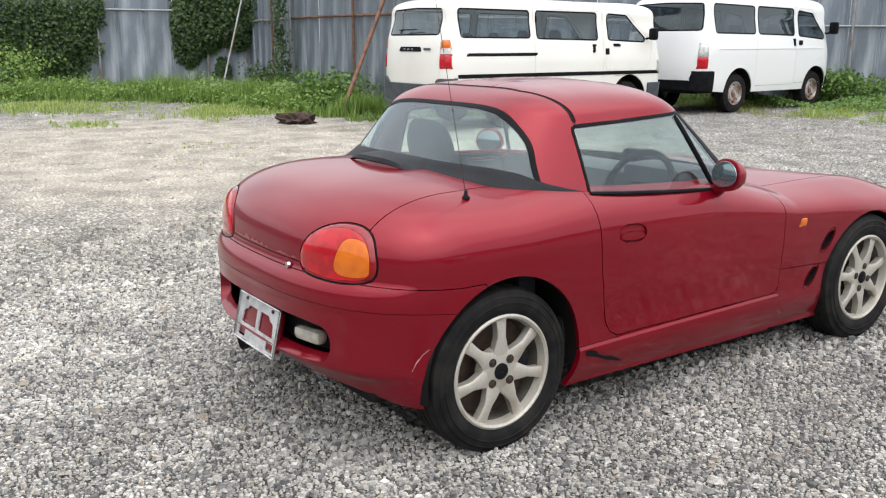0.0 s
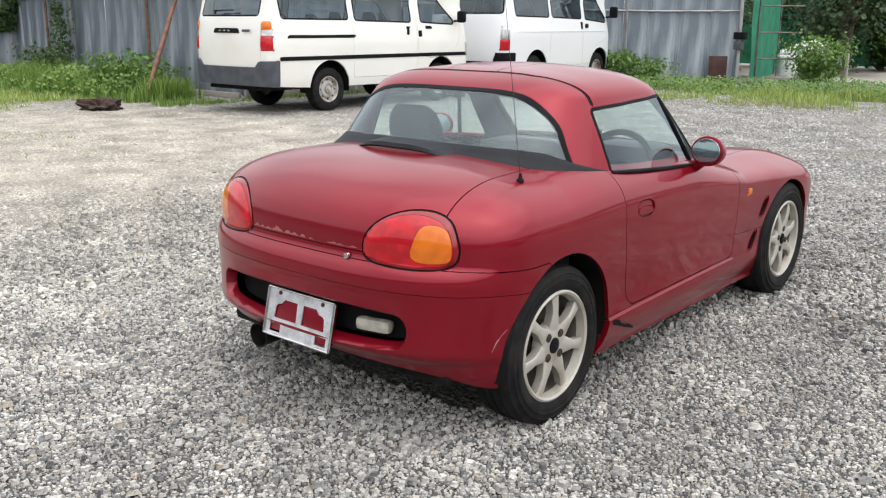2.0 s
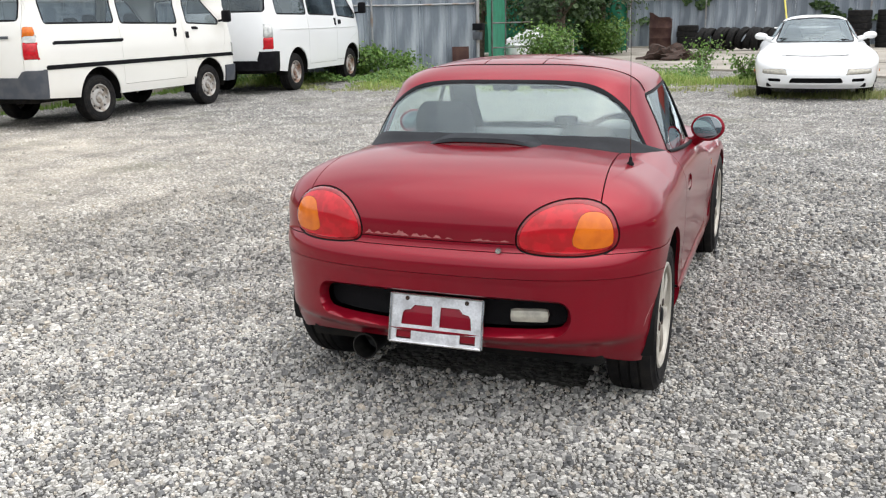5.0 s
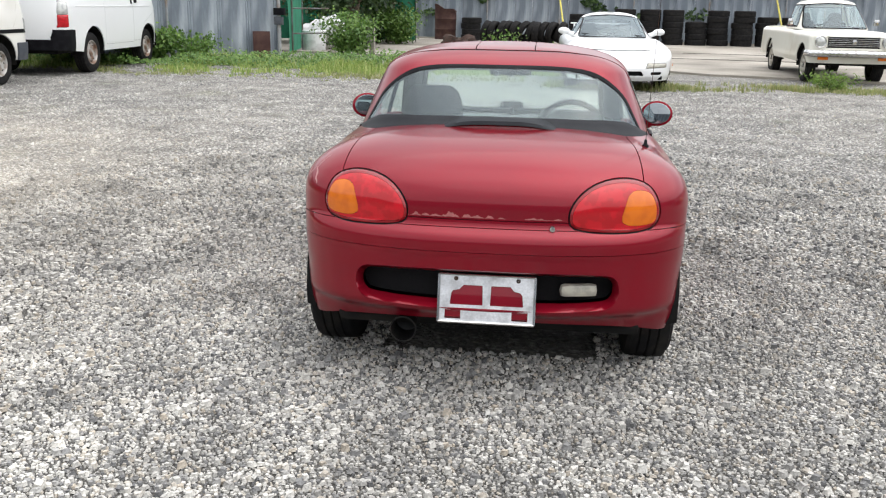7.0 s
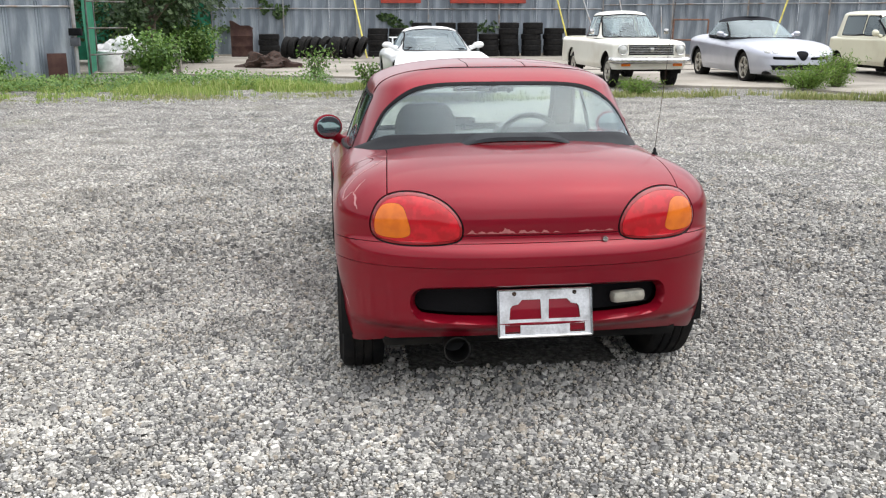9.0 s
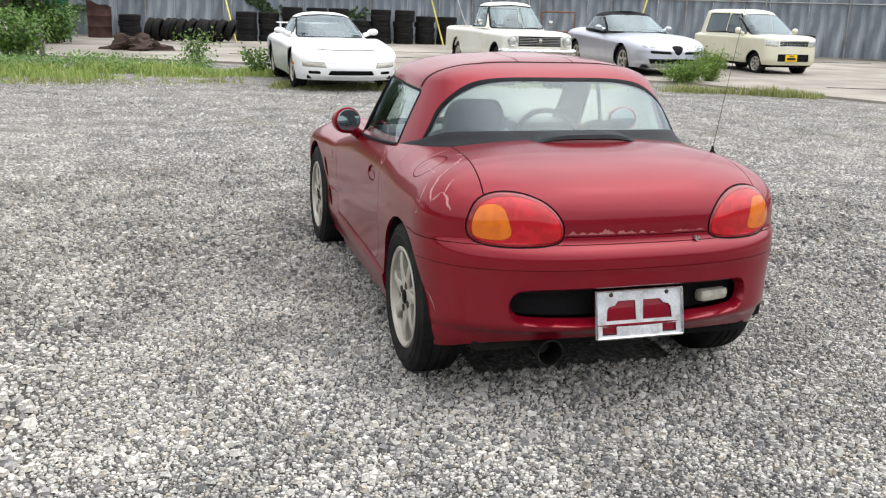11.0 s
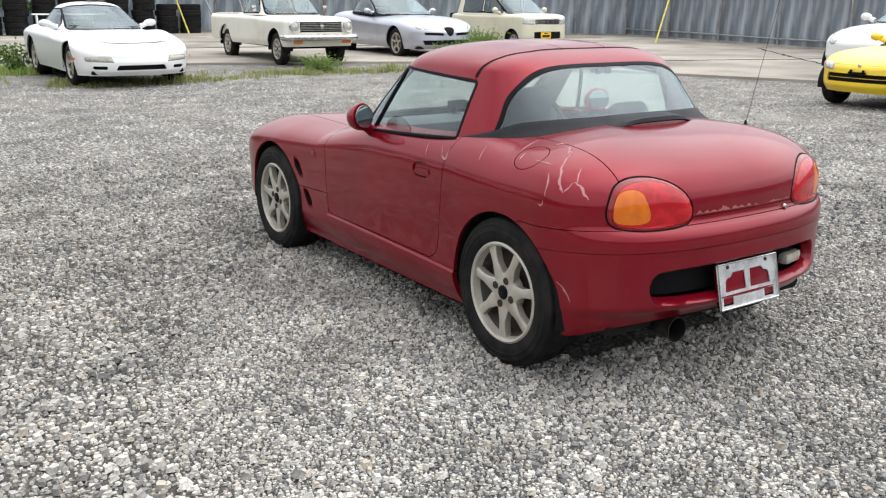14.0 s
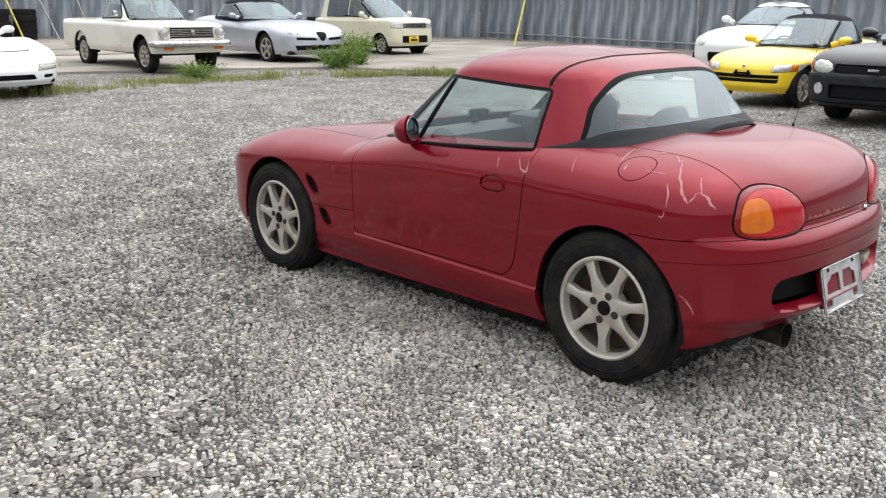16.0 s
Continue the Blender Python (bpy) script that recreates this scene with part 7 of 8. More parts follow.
fence("fence_1", "grey corrugated steel fence overgrown with ivy", (-24.0, -10.0), (-22.6, 2.0), rails=(2.1, 2.8))
fence("fence_10", "grey corrugated steel fence overgrown with ivy", (-22.6, 2.0), (-20.6, 8.2), rails=(2.1, 2.8))
fence("fence_11", "grey corrugated steel fence with steel rail", (-20.6, 8.2), (-16.4, 7.5), rails=(1.81, 2.7), rusty=True)
fence("fence_12", "grey corrugated steel fence with rusty rail and post", (-16.4, 7.5), (-10.8, 7.5), rails=(1.81, 2.7), rail_mat=M_RUST, rusty=True, posts=2.9)
fence("fence_2", "grey corrugated steel fence behind the vans", (-10.8, 7.5), (-10.9, 15.6), rails=(1.72, 2.7))
fence("fence_3", "grey ribbed steel fence ending at a post", (-10.9, 15.6), (-6.2, 17.9), rails=(1.62, 2.6))
fence("fence_4", "dark grey steel fence behind stacked tyres", (-13.0, 31.8), (10.0, 31.4), rails=(1.75, 2.7))
fence("fence_5", "blue-grey steel fence beside paved lot", (10.0, 31.4), (22.4, 22.2), rails=(1.9, 2.7))
fence("fence_6", "blue-grey steel fence on a concrete sill", (22.4, 22.2), (19.8, 10.5), rails=(0.28, 2.3))
fence("fence_7", "blue-grey steel fence on a concrete sill", (19.8, 10.5), (19.5, -14.0), rails=(0.28, 2.3))
# two unseen runs added behind the camera; they only show in reflections
fence("fence_8", "assumed grey corrugated steel fence, unseen behind the camera", (-24.0, -10.0), (-12.0, -16.0), rails=(1.6,))
fence("fence_9", "assumed grey corrugated steel fence, unseen behind the camera", (-12.0, -16.0), (19.5, -14.0), rails=(1.6,))

end_post = thing("gate_post", "dull steel post with black lock boxes", "post", pose(-6.15, 17.75, 0))
part("pole", tube([(0, 0, 0), (0, 0, 3.0)], 0.045, 10), M_PIPE, end_post)
part("lock_box", boxed(-0.10, 0.16, -0.1, 0.06, 1.0, 1.16, 0.01), M_BLACK, end_post)
part("hinge_box", boxed(-0.09, 0.10, -0.09, 0.06, 0.78, 0.96, 0.01), M_BUMPER, end_post)
rusty = thing("rusty_sheet", "brown rusted metal sheet leaning on fence", "metal sheet", pose(-6.68, 17.42, 0.05, -4, 0, 26))
part("sheet", boxed(0, 0.40, -0.01, 0.01, 0, 0.58, 0.004), M_RUSTSHEET, rusty)


def pole(name, label, a, b, r, material, category="pole"):
    o = thing(name, label, category, pose(*a))
    part("pipe", tube([(0, 0, 0), tuple(np.array(b) - np.array(a))], r, 10), material, o)
    return o


pole("brace_pole", "rusty leaning brace pole against the fence", (-11.45, 5.97, 0), (-12.22, 7.42, 2.2), 0.04, M_RUST)
pole("brace_pole", "grey leaning brace pole against the fence", (-19.75, 7.0, 0), (-20.25, 7.95, 2.6), 0.03, M_PIPE)
for bx, by, tx, ty in ((0.75, 28.9, 0.2, 31.2), (8.3, 29.6, 7.8, 31.2), (19.0, 17.6, 21.2, 18.6), (14.2, 26.3, 15.6, 27.2)):
    pole("guy_pole", "yellow painted pole leaning on fence", (bx, by, 0), (tx, ty, 3.1), 0.03, M_YPIPE)
for bx, tx in ((9.3, 8.6), (10.4, 10.1), (11.6, 11.9)):
    pole("scaffold_pole", "grey pipe leaning on fence", (bx, 29.2, 0), (tx, 30.6, 3.0), 0.028, M_PIPE)

# ---- paved part of the yard ----
def slab():
    P = [(-5.2, 20.2), (-2.0, 19.0), (1.2, 17.6), (3.4, 15.4), (6.0, 14.6), (8.4, 13.4), (10.2, 9.0), (11.4, 6.4), (12.8, 2.0), (13.5, -14.0), (23, -14.0), (23, 22), (10.2, 32), (-13, 32), (-13, 22)]
    bm = bmesh.new()
    f = bm.faces.new([bm.verts.new((x, y, 0.045)) for x, y in P])
    r = bmesh.ops.extrude_face_region(bm, geom=[f])
    bmesh.ops.translate(bm, vec=(0, 0, -0.06), verts=[v for v in r["geom"] if isinstance(v, bmesh.types.BMVert)])
    bmesh.ops.recalc_face_normals(bm, faces=bm.faces)
    ob = part("pavement", bm, M_CONCRETE, None, smooth=False)
    tagged(ob, "worn stained concrete paving beside the gravel", "pavement", kind="structure")
    for k, (x0, y0, x1, y1) in enumerate(((4.0, 24.0, 20.0, 21.0), (14.0, 8.0, 19.2, 14.0), (11.0, 12.0, 19.0, 9.4), (0.0, 21.5, 12.0, 19.5))):
        jag = [(x0 + (x1 - x0) * t + random.uniform(-0.06, 0.06), y0 + (y1 - y0) * t + random.uniform(-0.06, 0.06), 0.046) for t in np.linspace(0, 1, 40)]
        part("crack", tube(jag, 0.012, 5), M_DARK, ob, "dark crack in the concrete")


slab()

# ---- heaps, tyres, drum, sacks ----
def spare_tyre(m, label="worn black tyre", group="spare tyres", r=0.37, w=0.205):
    o = thing("tyre", label, "tyre", m, group)
    part("casing", tyre_bm(r, w, r * 0.62, 24), M_TYRE, o)
    return o


def tyres():
    rng = random.Random(3)
    proto = spare_tyre(pose(-2.9, 30.3, 0.24, 0, -90, 0), "black worn tyre lying in a stack")

    def stack(x, y, n):
        for k in range(n):
            copy_thing(proto, pose(x + rng.uniform(-0.03, 0.03), y + rng.uniform(-0.03, 0.03), 0.045 + 0.2 * (k + 1), 0, -90, rng.uniform(0, 360)))
    stack(-2.7, 30.6, 3)
    for k in range(11):
        copy_thing(proto, pose(-1.9 + 0.25 * k + rng.uniform(-0.04, 0.04), 28.6 + rng.uniform(-0.12, 0.12), 0.40, 0, rng.uniform(4, 26), rng.uniform(-45, -10)))
    for x, n in ((1.2, 5), (2.0, 5), (2.8, 6), (3.7, 6), (4.5, 6), (5.3, 4), (6.05, 6), (6.9, 6), (7.75, 5), (8.6, 5)):
        stack(x, 30.2 + rng.uniform(-0.1, 0.1), n)
    for k, n in enumerate((4, 5, 4)):
        stack(16.0 + 0.66 * k, 23.9 - 0.45 * k, n)
    for k, n in enumerate((4, 4)):
        stack(17.6 + 0.7 * k, 22.6 - 0.3 * k, n)
    proto.matrix_world = pose(-2.7, 30.6, 0.045 + 0.2 * 4, 0, -90, 0)


tyres()
drum = thing("oil_drum", "dark rust-red open steel drum", "drum", pose(-3.7, 30.9, 0.045) @ Matrix.Diagonal((1.32, 1.0, 1.08, 1)))
shell_bm = lathe([(0.30, 0.0), (0.31, 0.02), (0.30, 0.04), (0.30, 0.32), (0.312, 0.34), (0.30, 0.36), (0.30, 0.66), (0.312, 0.68), (0.30, 0.70), (0.30, 1.0), (0.31, 1.02), (0.28, 1.02), (0.28, 0.1), (0.001, 0.1)], 32, "z")
for v in shell_bm.verts:
    a = math.atan2(v.co.y, v.co.x)
    if v.co.z > 0.9:
        v.co.z += 0.16 * max(0.0, -math.cos(a - 0.5)) ** 3 - 0.12 * max(0.0, math.cos(a + 0.4)) ** 2 + 0.03 * noise.noise(Vector((a * 3, 1.0, 0.0)))
    v.co.x *= 1 + 0.05 * noise.noise(Vector((a, v.co.z * 2, 2.0)))
    v.co.y *= 1 + 0.08 * noise.noise(Vector((a, v.co.z * 2, 5.0)))
part("barrel", shell_bm, M_RUSTSHEET, drum)


def lumpy(name, label, category, m, sx, sy, sz, material, seed=1, rough=0.25, kind=""):
    b = bmesh.new()
    bmesh.ops.create_icosphere(b, subdivisions=4, radius=1.0)
    for v in b.verts:
        n = noise.noise(v.co * 1.7 + Vector((seed, 0, 0))) * rough + noise.noise(v.co * 5 + Vector((0, seed, 0))) * rough * 0.4
        v.co = v.co * (1 + n)
        v.co = (v.co.x * sx, v.co.y * sy, max(v.co.z, -0.25) * sz)
    o = thing(name, label, category, m, kind=kind)
    part("heap" if kind else "bag", b, material, o)
    return o


M_SOIL = mat("dark_compost", (0.03, 0.02, 0.015), 0.95, other=(0.06, 0.03, 0.022), scale=25, bump=1.0, bump_scale=30)
lumpy("soil_heap", "small heap of dark brown soil on gravel", "soil heap", pose(-10.75, 4.75, 0.0), 0.40, 0.27, 0.14, M_SOIL, 3, 0.75)
lumpy("soil_heap", "low heap of dark soil on paving edge", "soil heap", pose(-2.3, 22.8, 0.04), 0.72, 0.5, 0.34, M_SOIL, 8, 0.8)
for k, (x, y, s) in enumerate(((-6.3, 21.9, 0.42), (-5.85, 21.7, 0.40), (-5.5, 22.0, 0.32))):
    lumpy("sack", "crumpled white plastic sack heaped by the netting", "sack", pose(x, y, 0.42 + 0.14 * (k == 1)), s, s * 0.8, s * 0.95, M_BAG, 10 + k, 0.35)
bin_ = thing("white_bin", "white plastic bin with dark opening", "bin", pose(-6.2, 21.2, 0))
part("tub", lathe([(0.001, 0), (0.28, 0.0), (0.30, 0.03), (0.33, 0.55), (0.30, 0.57), (0.28, 0.5), (0.001, 0.3)], 28, "z"), M_BAG, bin_)
rail_stub = thing("barrier_stub", "short white barrier post with a broken rail", "barrier", pose(-4.15, 18.9, 0))
part("post", boxed(-0.06, 0.06, -0.06, 0.06, 0, 0.72, 0.01), M_CONCRETE, rail_stub)
part("rail", boxed(-0.8, 0.1, -0.03, 0.03, 0.5, 0.60, 0.01, m=pose(0, 0, 0, 0, -6, 0)), M_BAG, rail_stub)

# green netting on pipes
net = thing("netting_screen", "green mesh sheeting tied to scaffold pipes", "netting", pose(-6.0, 18.2, 0))
for x0, y0, x1, y1 in ((-0.05, 0.0, -0.52, 2.9), (-4.0, 8.6, -0.6, 9.4), (-0.6, 9.4, 1.6, 9.8)):
    rows = [[(x0 + (x1 - x0) * t, y0 + (y1 - y0) * t + 0.06 * math.sin(17 * t + 3 * z), z) for t in np.linspace(0, 1, 30)] for z in np.linspace(0.1, 3.0, 16)]
    part("mesh_sheet", bm_grid(np.array(rows), closed=False), M_NET, net, "green mesh sheet")
for z in (0.55, 1.15, 1.75, 2.3):
    part("pipe", tube([(-0.1, 0.5, z), (0.6, 1.4, z)], 0.018, 8), M_DULLPIPE, net)
for x, y in ((-0.1, 0.5), (-0.5, 2.9), (-0.6, 9.3), (1.6, 9.8)):
    part("upright", tube([(x, y, 0), (x, y, 3.0)], 0.022, 8), M_DULLPIPE, net)

# red panels on the back fence
for k, (x, w) in enumerate(((1.4, 1.5), (4.0, 2.9))):
    o = thing("red_panel", "faded red sheet fixed high on the fence", "panel", pose(x, 31.28, 1.95))
    part("board", boxed(0, w, -0.015, 0.015, 0, 0.9, 0.005), mat("faded_red_board", (0.42, 0.05, 0.03), 0.6, other=(0.32, 0.05, 0.035), scale=3), o)

# a frame of scrap metal by the tyres
scrap = thing("scrap_frame", "dark scrap metal frame leaning by fence", "scrap", pose(11.6, 28.3, 0.05, 0, 0, -30))
part("frame", merge(tube([(0, 0, 0), (0, 0.2, 1.3)], 0.03), tube([(1.2, 0, 0), (1.2, 0.2, 1.3)], 0.03), tube([(0, 0.2, 1.3), (1.2, 0.2, 1.3)], 0.03), tube([(0, 0.1, 0.6), (1.2, 0.1, 0.6)], 0.03)), M_RUST, scrap)

# ---- plants ----
def leaf_mat(name, a, b, c):
    """Leaves: a colour for each leaf between three greens, a little light through them."""
    m = bpy.data.materials.new(name)
    m.use_nodes = True
    nt = m.node_tree
    p = nt.nodes["Principled BSDF"]
    p.inputs["Roughness"].default_value = 0.5
    g = nt.nodes.new("ShaderNodeNewGeometry")
    r = nt.nodes.new("ShaderNodeValToRGB")
    e = r.color_ramp.elements
    e[0].color, e[1].color = (*a, 1), (*c, 1)
    k = e.new(0.5)
    k.color = (*b, 1)
    nt.links.new(g.outputs["Random Per Island"], r.inputs[0])
    nt.links.new(r.outputs[0], p.inputs["Base Color"])
    tl = nt.nodes.new("ShaderNodeBsdfTranslucent")
    nt.links.new(r.outputs[0], tl.inputs[0])
    mx = nt.nodes.new("ShaderNodeMixShader")
    mx.inputs[0].default_value = 0.3
    nt.links.new(p.outputs[0], mx.inputs[1])
    nt.links.new(tl.outputs[0], mx.inputs[2])
    nt.links.new(mx.outputs[0], nt.nodes["Material Output"].inputs["Surface"])
    return m


M_GRASS = leaf_mat("grass_blades", (0.085, 0.165, 0.024), (0.15, 0.255, 0.042), (0.25, 0.355, 0.08))
M_DRYGRASS = leaf_mat("sunlit_grass_blades", (0.17, 0.27, 0.05), (0.28, 0.38, 0.085), (0.46, 0.48, 0.19))
M_STRAW = leaf_mat("dry_straggling_blades", (0.16, 0.21, 0.055), (0.26, 0.29, 0.10), (0.42, 0.39, 0.19))
M_IVY = leaf_mat("ivy_leaves", (0.022, 0.05, 0.014), (0.045, 0.09, 0.022), (0.085, 0.15, 0.035))
M_BUSH = leaf_mat("bush_leaves", (0.055, 0.125, 0.02), (0.10, 0.195, 0.035), (0.18, 0.29, 0.06))
M_TREE = leaf_mat("tree_leaves", (0.02, 0.045, 0.014), (0.035, 0.07, 0.02), (0.06, 0.10, 0.03))
M_BARK = mat("bark", (0.09, 0.07, 0.05), 0.9, other=(0.14, 0.11, 0.08), scale=14, bump=0.8, bump_scale=30)


def blades(name, label, category, rng, xs, ys, hmin, hmax, width, material, per=5, droop=0.5, z0=0.0):
    """Grass: bent tapering blades in tufts."""
    n = len(xs) * per
    bx = np.repeat(xs, per) + rng.normal(0, 0.03, n)
    by = np.repeat(ys, per) + rng.normal(0, 0.03, n)
    swell = np.array([0.75 + 0.9 * max(-0.5, noise.noise(Vector((a * 0.9, b * 0.9, 7.7)))) for a, b in zip(xs, ys)])
    h = np.repeat(rng.uniform(hmin, hmax, len(xs)) * swell, per) * rng.uniform(0.45, 1.1, n)
    a = rng.uniform(0, 2 * np.pi, n)
    lean = rng.uniform(0.1, 1.25, n) * droop * h
    dx, dy = np.cos(a), np.sin(a)
    w = width * rng.uniform(0.6, 1.2, n)
    px, py = -dy * w, dx * w
    z = np.full(n, z0 - 0.01)
    V = np.stack([np.stack([bx - px, by - py, z], -1), np.stack([bx + px, by + py, z], -1),
                  np.stack([bx + dx * lean * 0.35 + px * 0.8, by + dy * lean * 0.35 + py * 0.8, z + h * 0.6], -1),
                  np.stack([bx + dx * lean * 0.35 - px * 0.8, by + dy * lean * 0.35 - py * 0.8, z + h * 0.6], -1),
                  np.stack([bx + dx * lean, by + dy * lean, z + h * (1 - 0.15 * droop)], -1)], 1).reshape(-1, 3)
    k = np.arange(n)[:, None, None] * 5
    F = (np.array([[0, 1, 2], [0, 2, 3], [3, 2, 4]])[None] + k).reshape(-1, 3)
    return tagged(raw_mesh(name, V, F, material, True), label, category, kind="stuff")


def leaves_arrays(rng, P, N, size, wide=1.0):
    """Folded pointed leaves at P, facing about N."""
    n = len(P)
    t = rng.normal(0, 1, (n, 3))
    N = N + rng.normal(0, 0.55, (n, 3))
    N /= np.linalg.norm(N, axis=1)[:, None]
    t -= N * (t * N).sum(1)[:, None]
    t /= np.linalg.norm(t, axis=1)[:, None] + 1e-9
    s = np.cross(N, t)
    L = size * rng.uniform(0.6, 1.25, n)[:, None]
    W = wide * L * rng.uniform(0.32, 0.5, n)[:, None]
    V = np.stack([P - t * L * 0.5, P + s * W + N * L * 0.12, P + t * L * 0.5, P - s * W + N * L * 0.12], 1).reshape(-1, 3)
    k = np.arange(n)[:, None, None] * 4
    F = (np.array([[0, 1, 2], [0, 2, 3]])[None] + k).reshape(-1, 3)
    return V, F


def scatter_along(rng, pts, n, half):
    """Places scattered in a band round a line of points; half: the band's half width at each point."""
    p = np.array(pts, float)
    seg = np.hypot(*np.diff(p, axis=0).T)
    u = rng.uniform(0, seg.sum(), n)
    c = np.concatenate([[0], np.cumsum(seg)])
    x, y = np.interp(u, c, p[:, 0]), np.interp(u, c, p[:, 1])
    i = np.clip(np.searchsorted(c, u) - 1, 0, len(seg) - 1)
    d = np.diff(p, axis=0)[i] / seg[i][:, None]
    w = np.interp(u, c, half)
    off = np.clip(rng.normal(0, 0.5, n), -1.3, 1.3) * w
    return x - d[:, 1] * off, y + d[:, 0] * off


def clumped(rng, x, y, scale, thresh):
    keep = [noise.noise(Vector((a * scale, b * scale, 3.1))) > thresh + rng.uniform(-0.15, 0.15) for a, b in zip(x, y)]
    k = np.array(keep)
    return x[k], y[k]


def grasses():
    rng = np.random.default_rng(11)
    left = [(-22.0, -7.0), (-20.8, 0.5), (-19.2, 4.8), (-16.8, 6.2), (-13.6, 6.4), (-11.2, 6.3)]
    x, y = scatter_along(rng, left, 8600, (1.5, 1.5, 1.4, 1.0, 0.8, 0.5))
    blades("grass", "tall bright green grass along the ivy fence", "grass", rng, x, y, 0.22, 0.6, 0.008, M_GRASS, 7)
    x, y = scatter_along(rng, [(-18.6, -6.0), (-17.8, 0.5), (-15.8, 4.0), (-13.2, 4.9), (-10.8, 5.2)], 4200, (2.0, 2.2, 2.2, 1.5, 0.9))
    x, y = clumped(rng, x, y, 0.5, 0.05)
    blades("grass", "short sparse grass growing through gravel", "grass", rng, x, y, 0.06, 0.16, 0.008, M_DRYGRASS, 7)
    for px, py, w, n in ((-12.3, 1.8, 0.35, 90), (-13.4, 4.6, 0.55, 150), (-15.1, 3.4, 0.7, 150), (-17.1, 2.0, 0.8, 150), (-8.0, 1.7, 0.7, 60)):
        x, y = rng.normal(px, w, n), rng.normal(py, w * 0.7, n)
        blades("grass", "low tuft of light green grass in gravel", "grass", rng, x, y, 0.04, 0.13 if px < -10 else 0.05, 0.007, M_DRYGRASS, 7)
    mid = [(-11.0, 14.2), (-8.6, 15.0), (-6.0, 14.8), (-3.0, 15.3), (-0.6, 15.6), (0.6, 14.6)]
    x, y = scatter_along(rng, mid, 9000, (0.8, 1.7, 2.0, 1.9, 1.6, 0.9))
    x, y = clumped(rng, x, y, 0.8, -0.12)
    blades("grass", "uneven light green grass along gravel edge", "grass", rng, x, y, 0.05, 0.27, 0.008, M_DRYGRASS, 6)
    x, y = scatter_along(rng, [(-10.2, 13.0), (-6.0, 12.9), (-2.5, 13.2), (0.0, 13.4)], 1800, (0.6, 0.9, 0.9, 0.6))
    x, y = clumped(rng, x, y, 0.7, 0.05)
    blades("grass", "sparse short grass growing through gravel", "grass", rng, x, y, 0.04, 0.12, 0.006, M_STRAW, 7)
    right = [(0.2, 12.4), (1.6, 11.9), (2.8, 12.5), (4.4, 12.7), (6.2, 12.4), (8.2, 11.4), (9.6, 10.4)]
    x, y = scatter_along(rng, right, 3400, (0.6, 0.35, 0.6, 0.55, 0.5, 0.6, 0.35))
    x, y = clumped(rng, x, y, 0.9, -0.03)
    blades("grass", "low straggling dry grass before the parked cars", "grass", rng, x, y, 0.05, 0.20, 0.007, M_STRAW, 6)
    x, y = scatter_along(rng, [(-10.5, 5.6), (-10.4, 9.5), (-10.4, 14.0)], 500, (0.3, 0.2, 0.25))
    blades("grass", "grass growing beside the vans", "grass", rng, x, y, 0.1, 0.3, 0.008, M_GRASS, 6)


grasses()


def bush(name, label, x, y, w, h, n, material, seed, size=0.09, stems=7, category="bush", wide=1.0):
    """A weedy bush: stems from one foot and leaves crowded round their upper parts, with an uneven outline."""
    rng = np.random.default_rng(seed)
    root = thing(name, label, category, pose(x, y, 0))
    st, ends = [], []
    for k in range(stems):
        a, r = rng.uniform(0, 2 * np.pi), w * 0.5 * np.sqrt(rng.random())
        top = np.array([r * np.cos(a), r * np.sin(a), h * rng.uniform(0.6, 1.0)])
        st.append(tube([(0.06 * np.cos(a), 0.06 * np.sin(a), 0), tuple(top * np.array([0.4, 0.4, 0.55])), tuple(top)], [0.012, 0.009, 0.004], 5))
        ends.append(top)
    part("stems", merge(*st), M_BARK, root)
    E_ = np.array(ends)
    i = rng.integers(0, stems, n)
    t = rng.uniform(0.18, 1.02, n)[:, None]
    P = E_[i] * np.concatenate([t ** 1.2, t ** 1.2, t], 1)
    off = rng.normal(0, 1, (n, 3)) * np.array([w * 0.13, w * 0.13, h * 0.08])
    P = P + off
    P[:, 2] = np.maximum(P[:, 2], 0.02)
    N = np.stack([P[:, 0], P[:, 1], np.full(n, 0.5 * h)], -1)
    V, F = leaves_arrays(rng, P, N, size, wide)
    ob = raw_mesh("foliage", V, F, material, False)
    ob.parent = root
    return root


bush("bush", "leafy green weed bush by the fence end", -4.6, 18.3, 1.45, 1.08, 2400, M_BUSH, 1, 0.085, 16)
bush("bush", "round dense green bush near the back", -4.6, 26.0, 1.45, 1.25, 3000, M_BUSH, 2, 0.10, 16)
bush("bush", "low green weeds at the foot of the fence", -8.5, 16.0, 1.5, 0.75, 1500, M_BUSH, 3, 0.09, 12)
bush("bush", "low green weeds beside the white van", -7.6, 16.0, 1.2, 0.6, 1200, M_BUSH, 4, 0.08, 10)
bush("bush", "tall dark weeds against the fence", -9.2, 16.1, 1.0, 1.0, 700, M_IVY, 5, 0.08, 8)
bush("weed", "tall thin weed before the tyres", -0.9, 17.6, 0.9, 0.75, 420, M_BUSH, 6, 0.07, 8, "weed")
bush("weed", "small green weed at paving edge", 0.2, 15.0, 0.7, 0.55, 420, M_BUSH, 7, 0.07, 8, "weed")
bush("weed", "green weed before the pickup", 5.0, 12.7, 0.9, 0.34, 800, M_GRASS, 8, 0.07, 12, "weed", 0.35)
bush("weed", "bushy green weed before the silver car", 8.55, 13.3, 1.1, 0.50, 2000, M_GRASS, 9, 0.085, 22, "weed", 0.3)
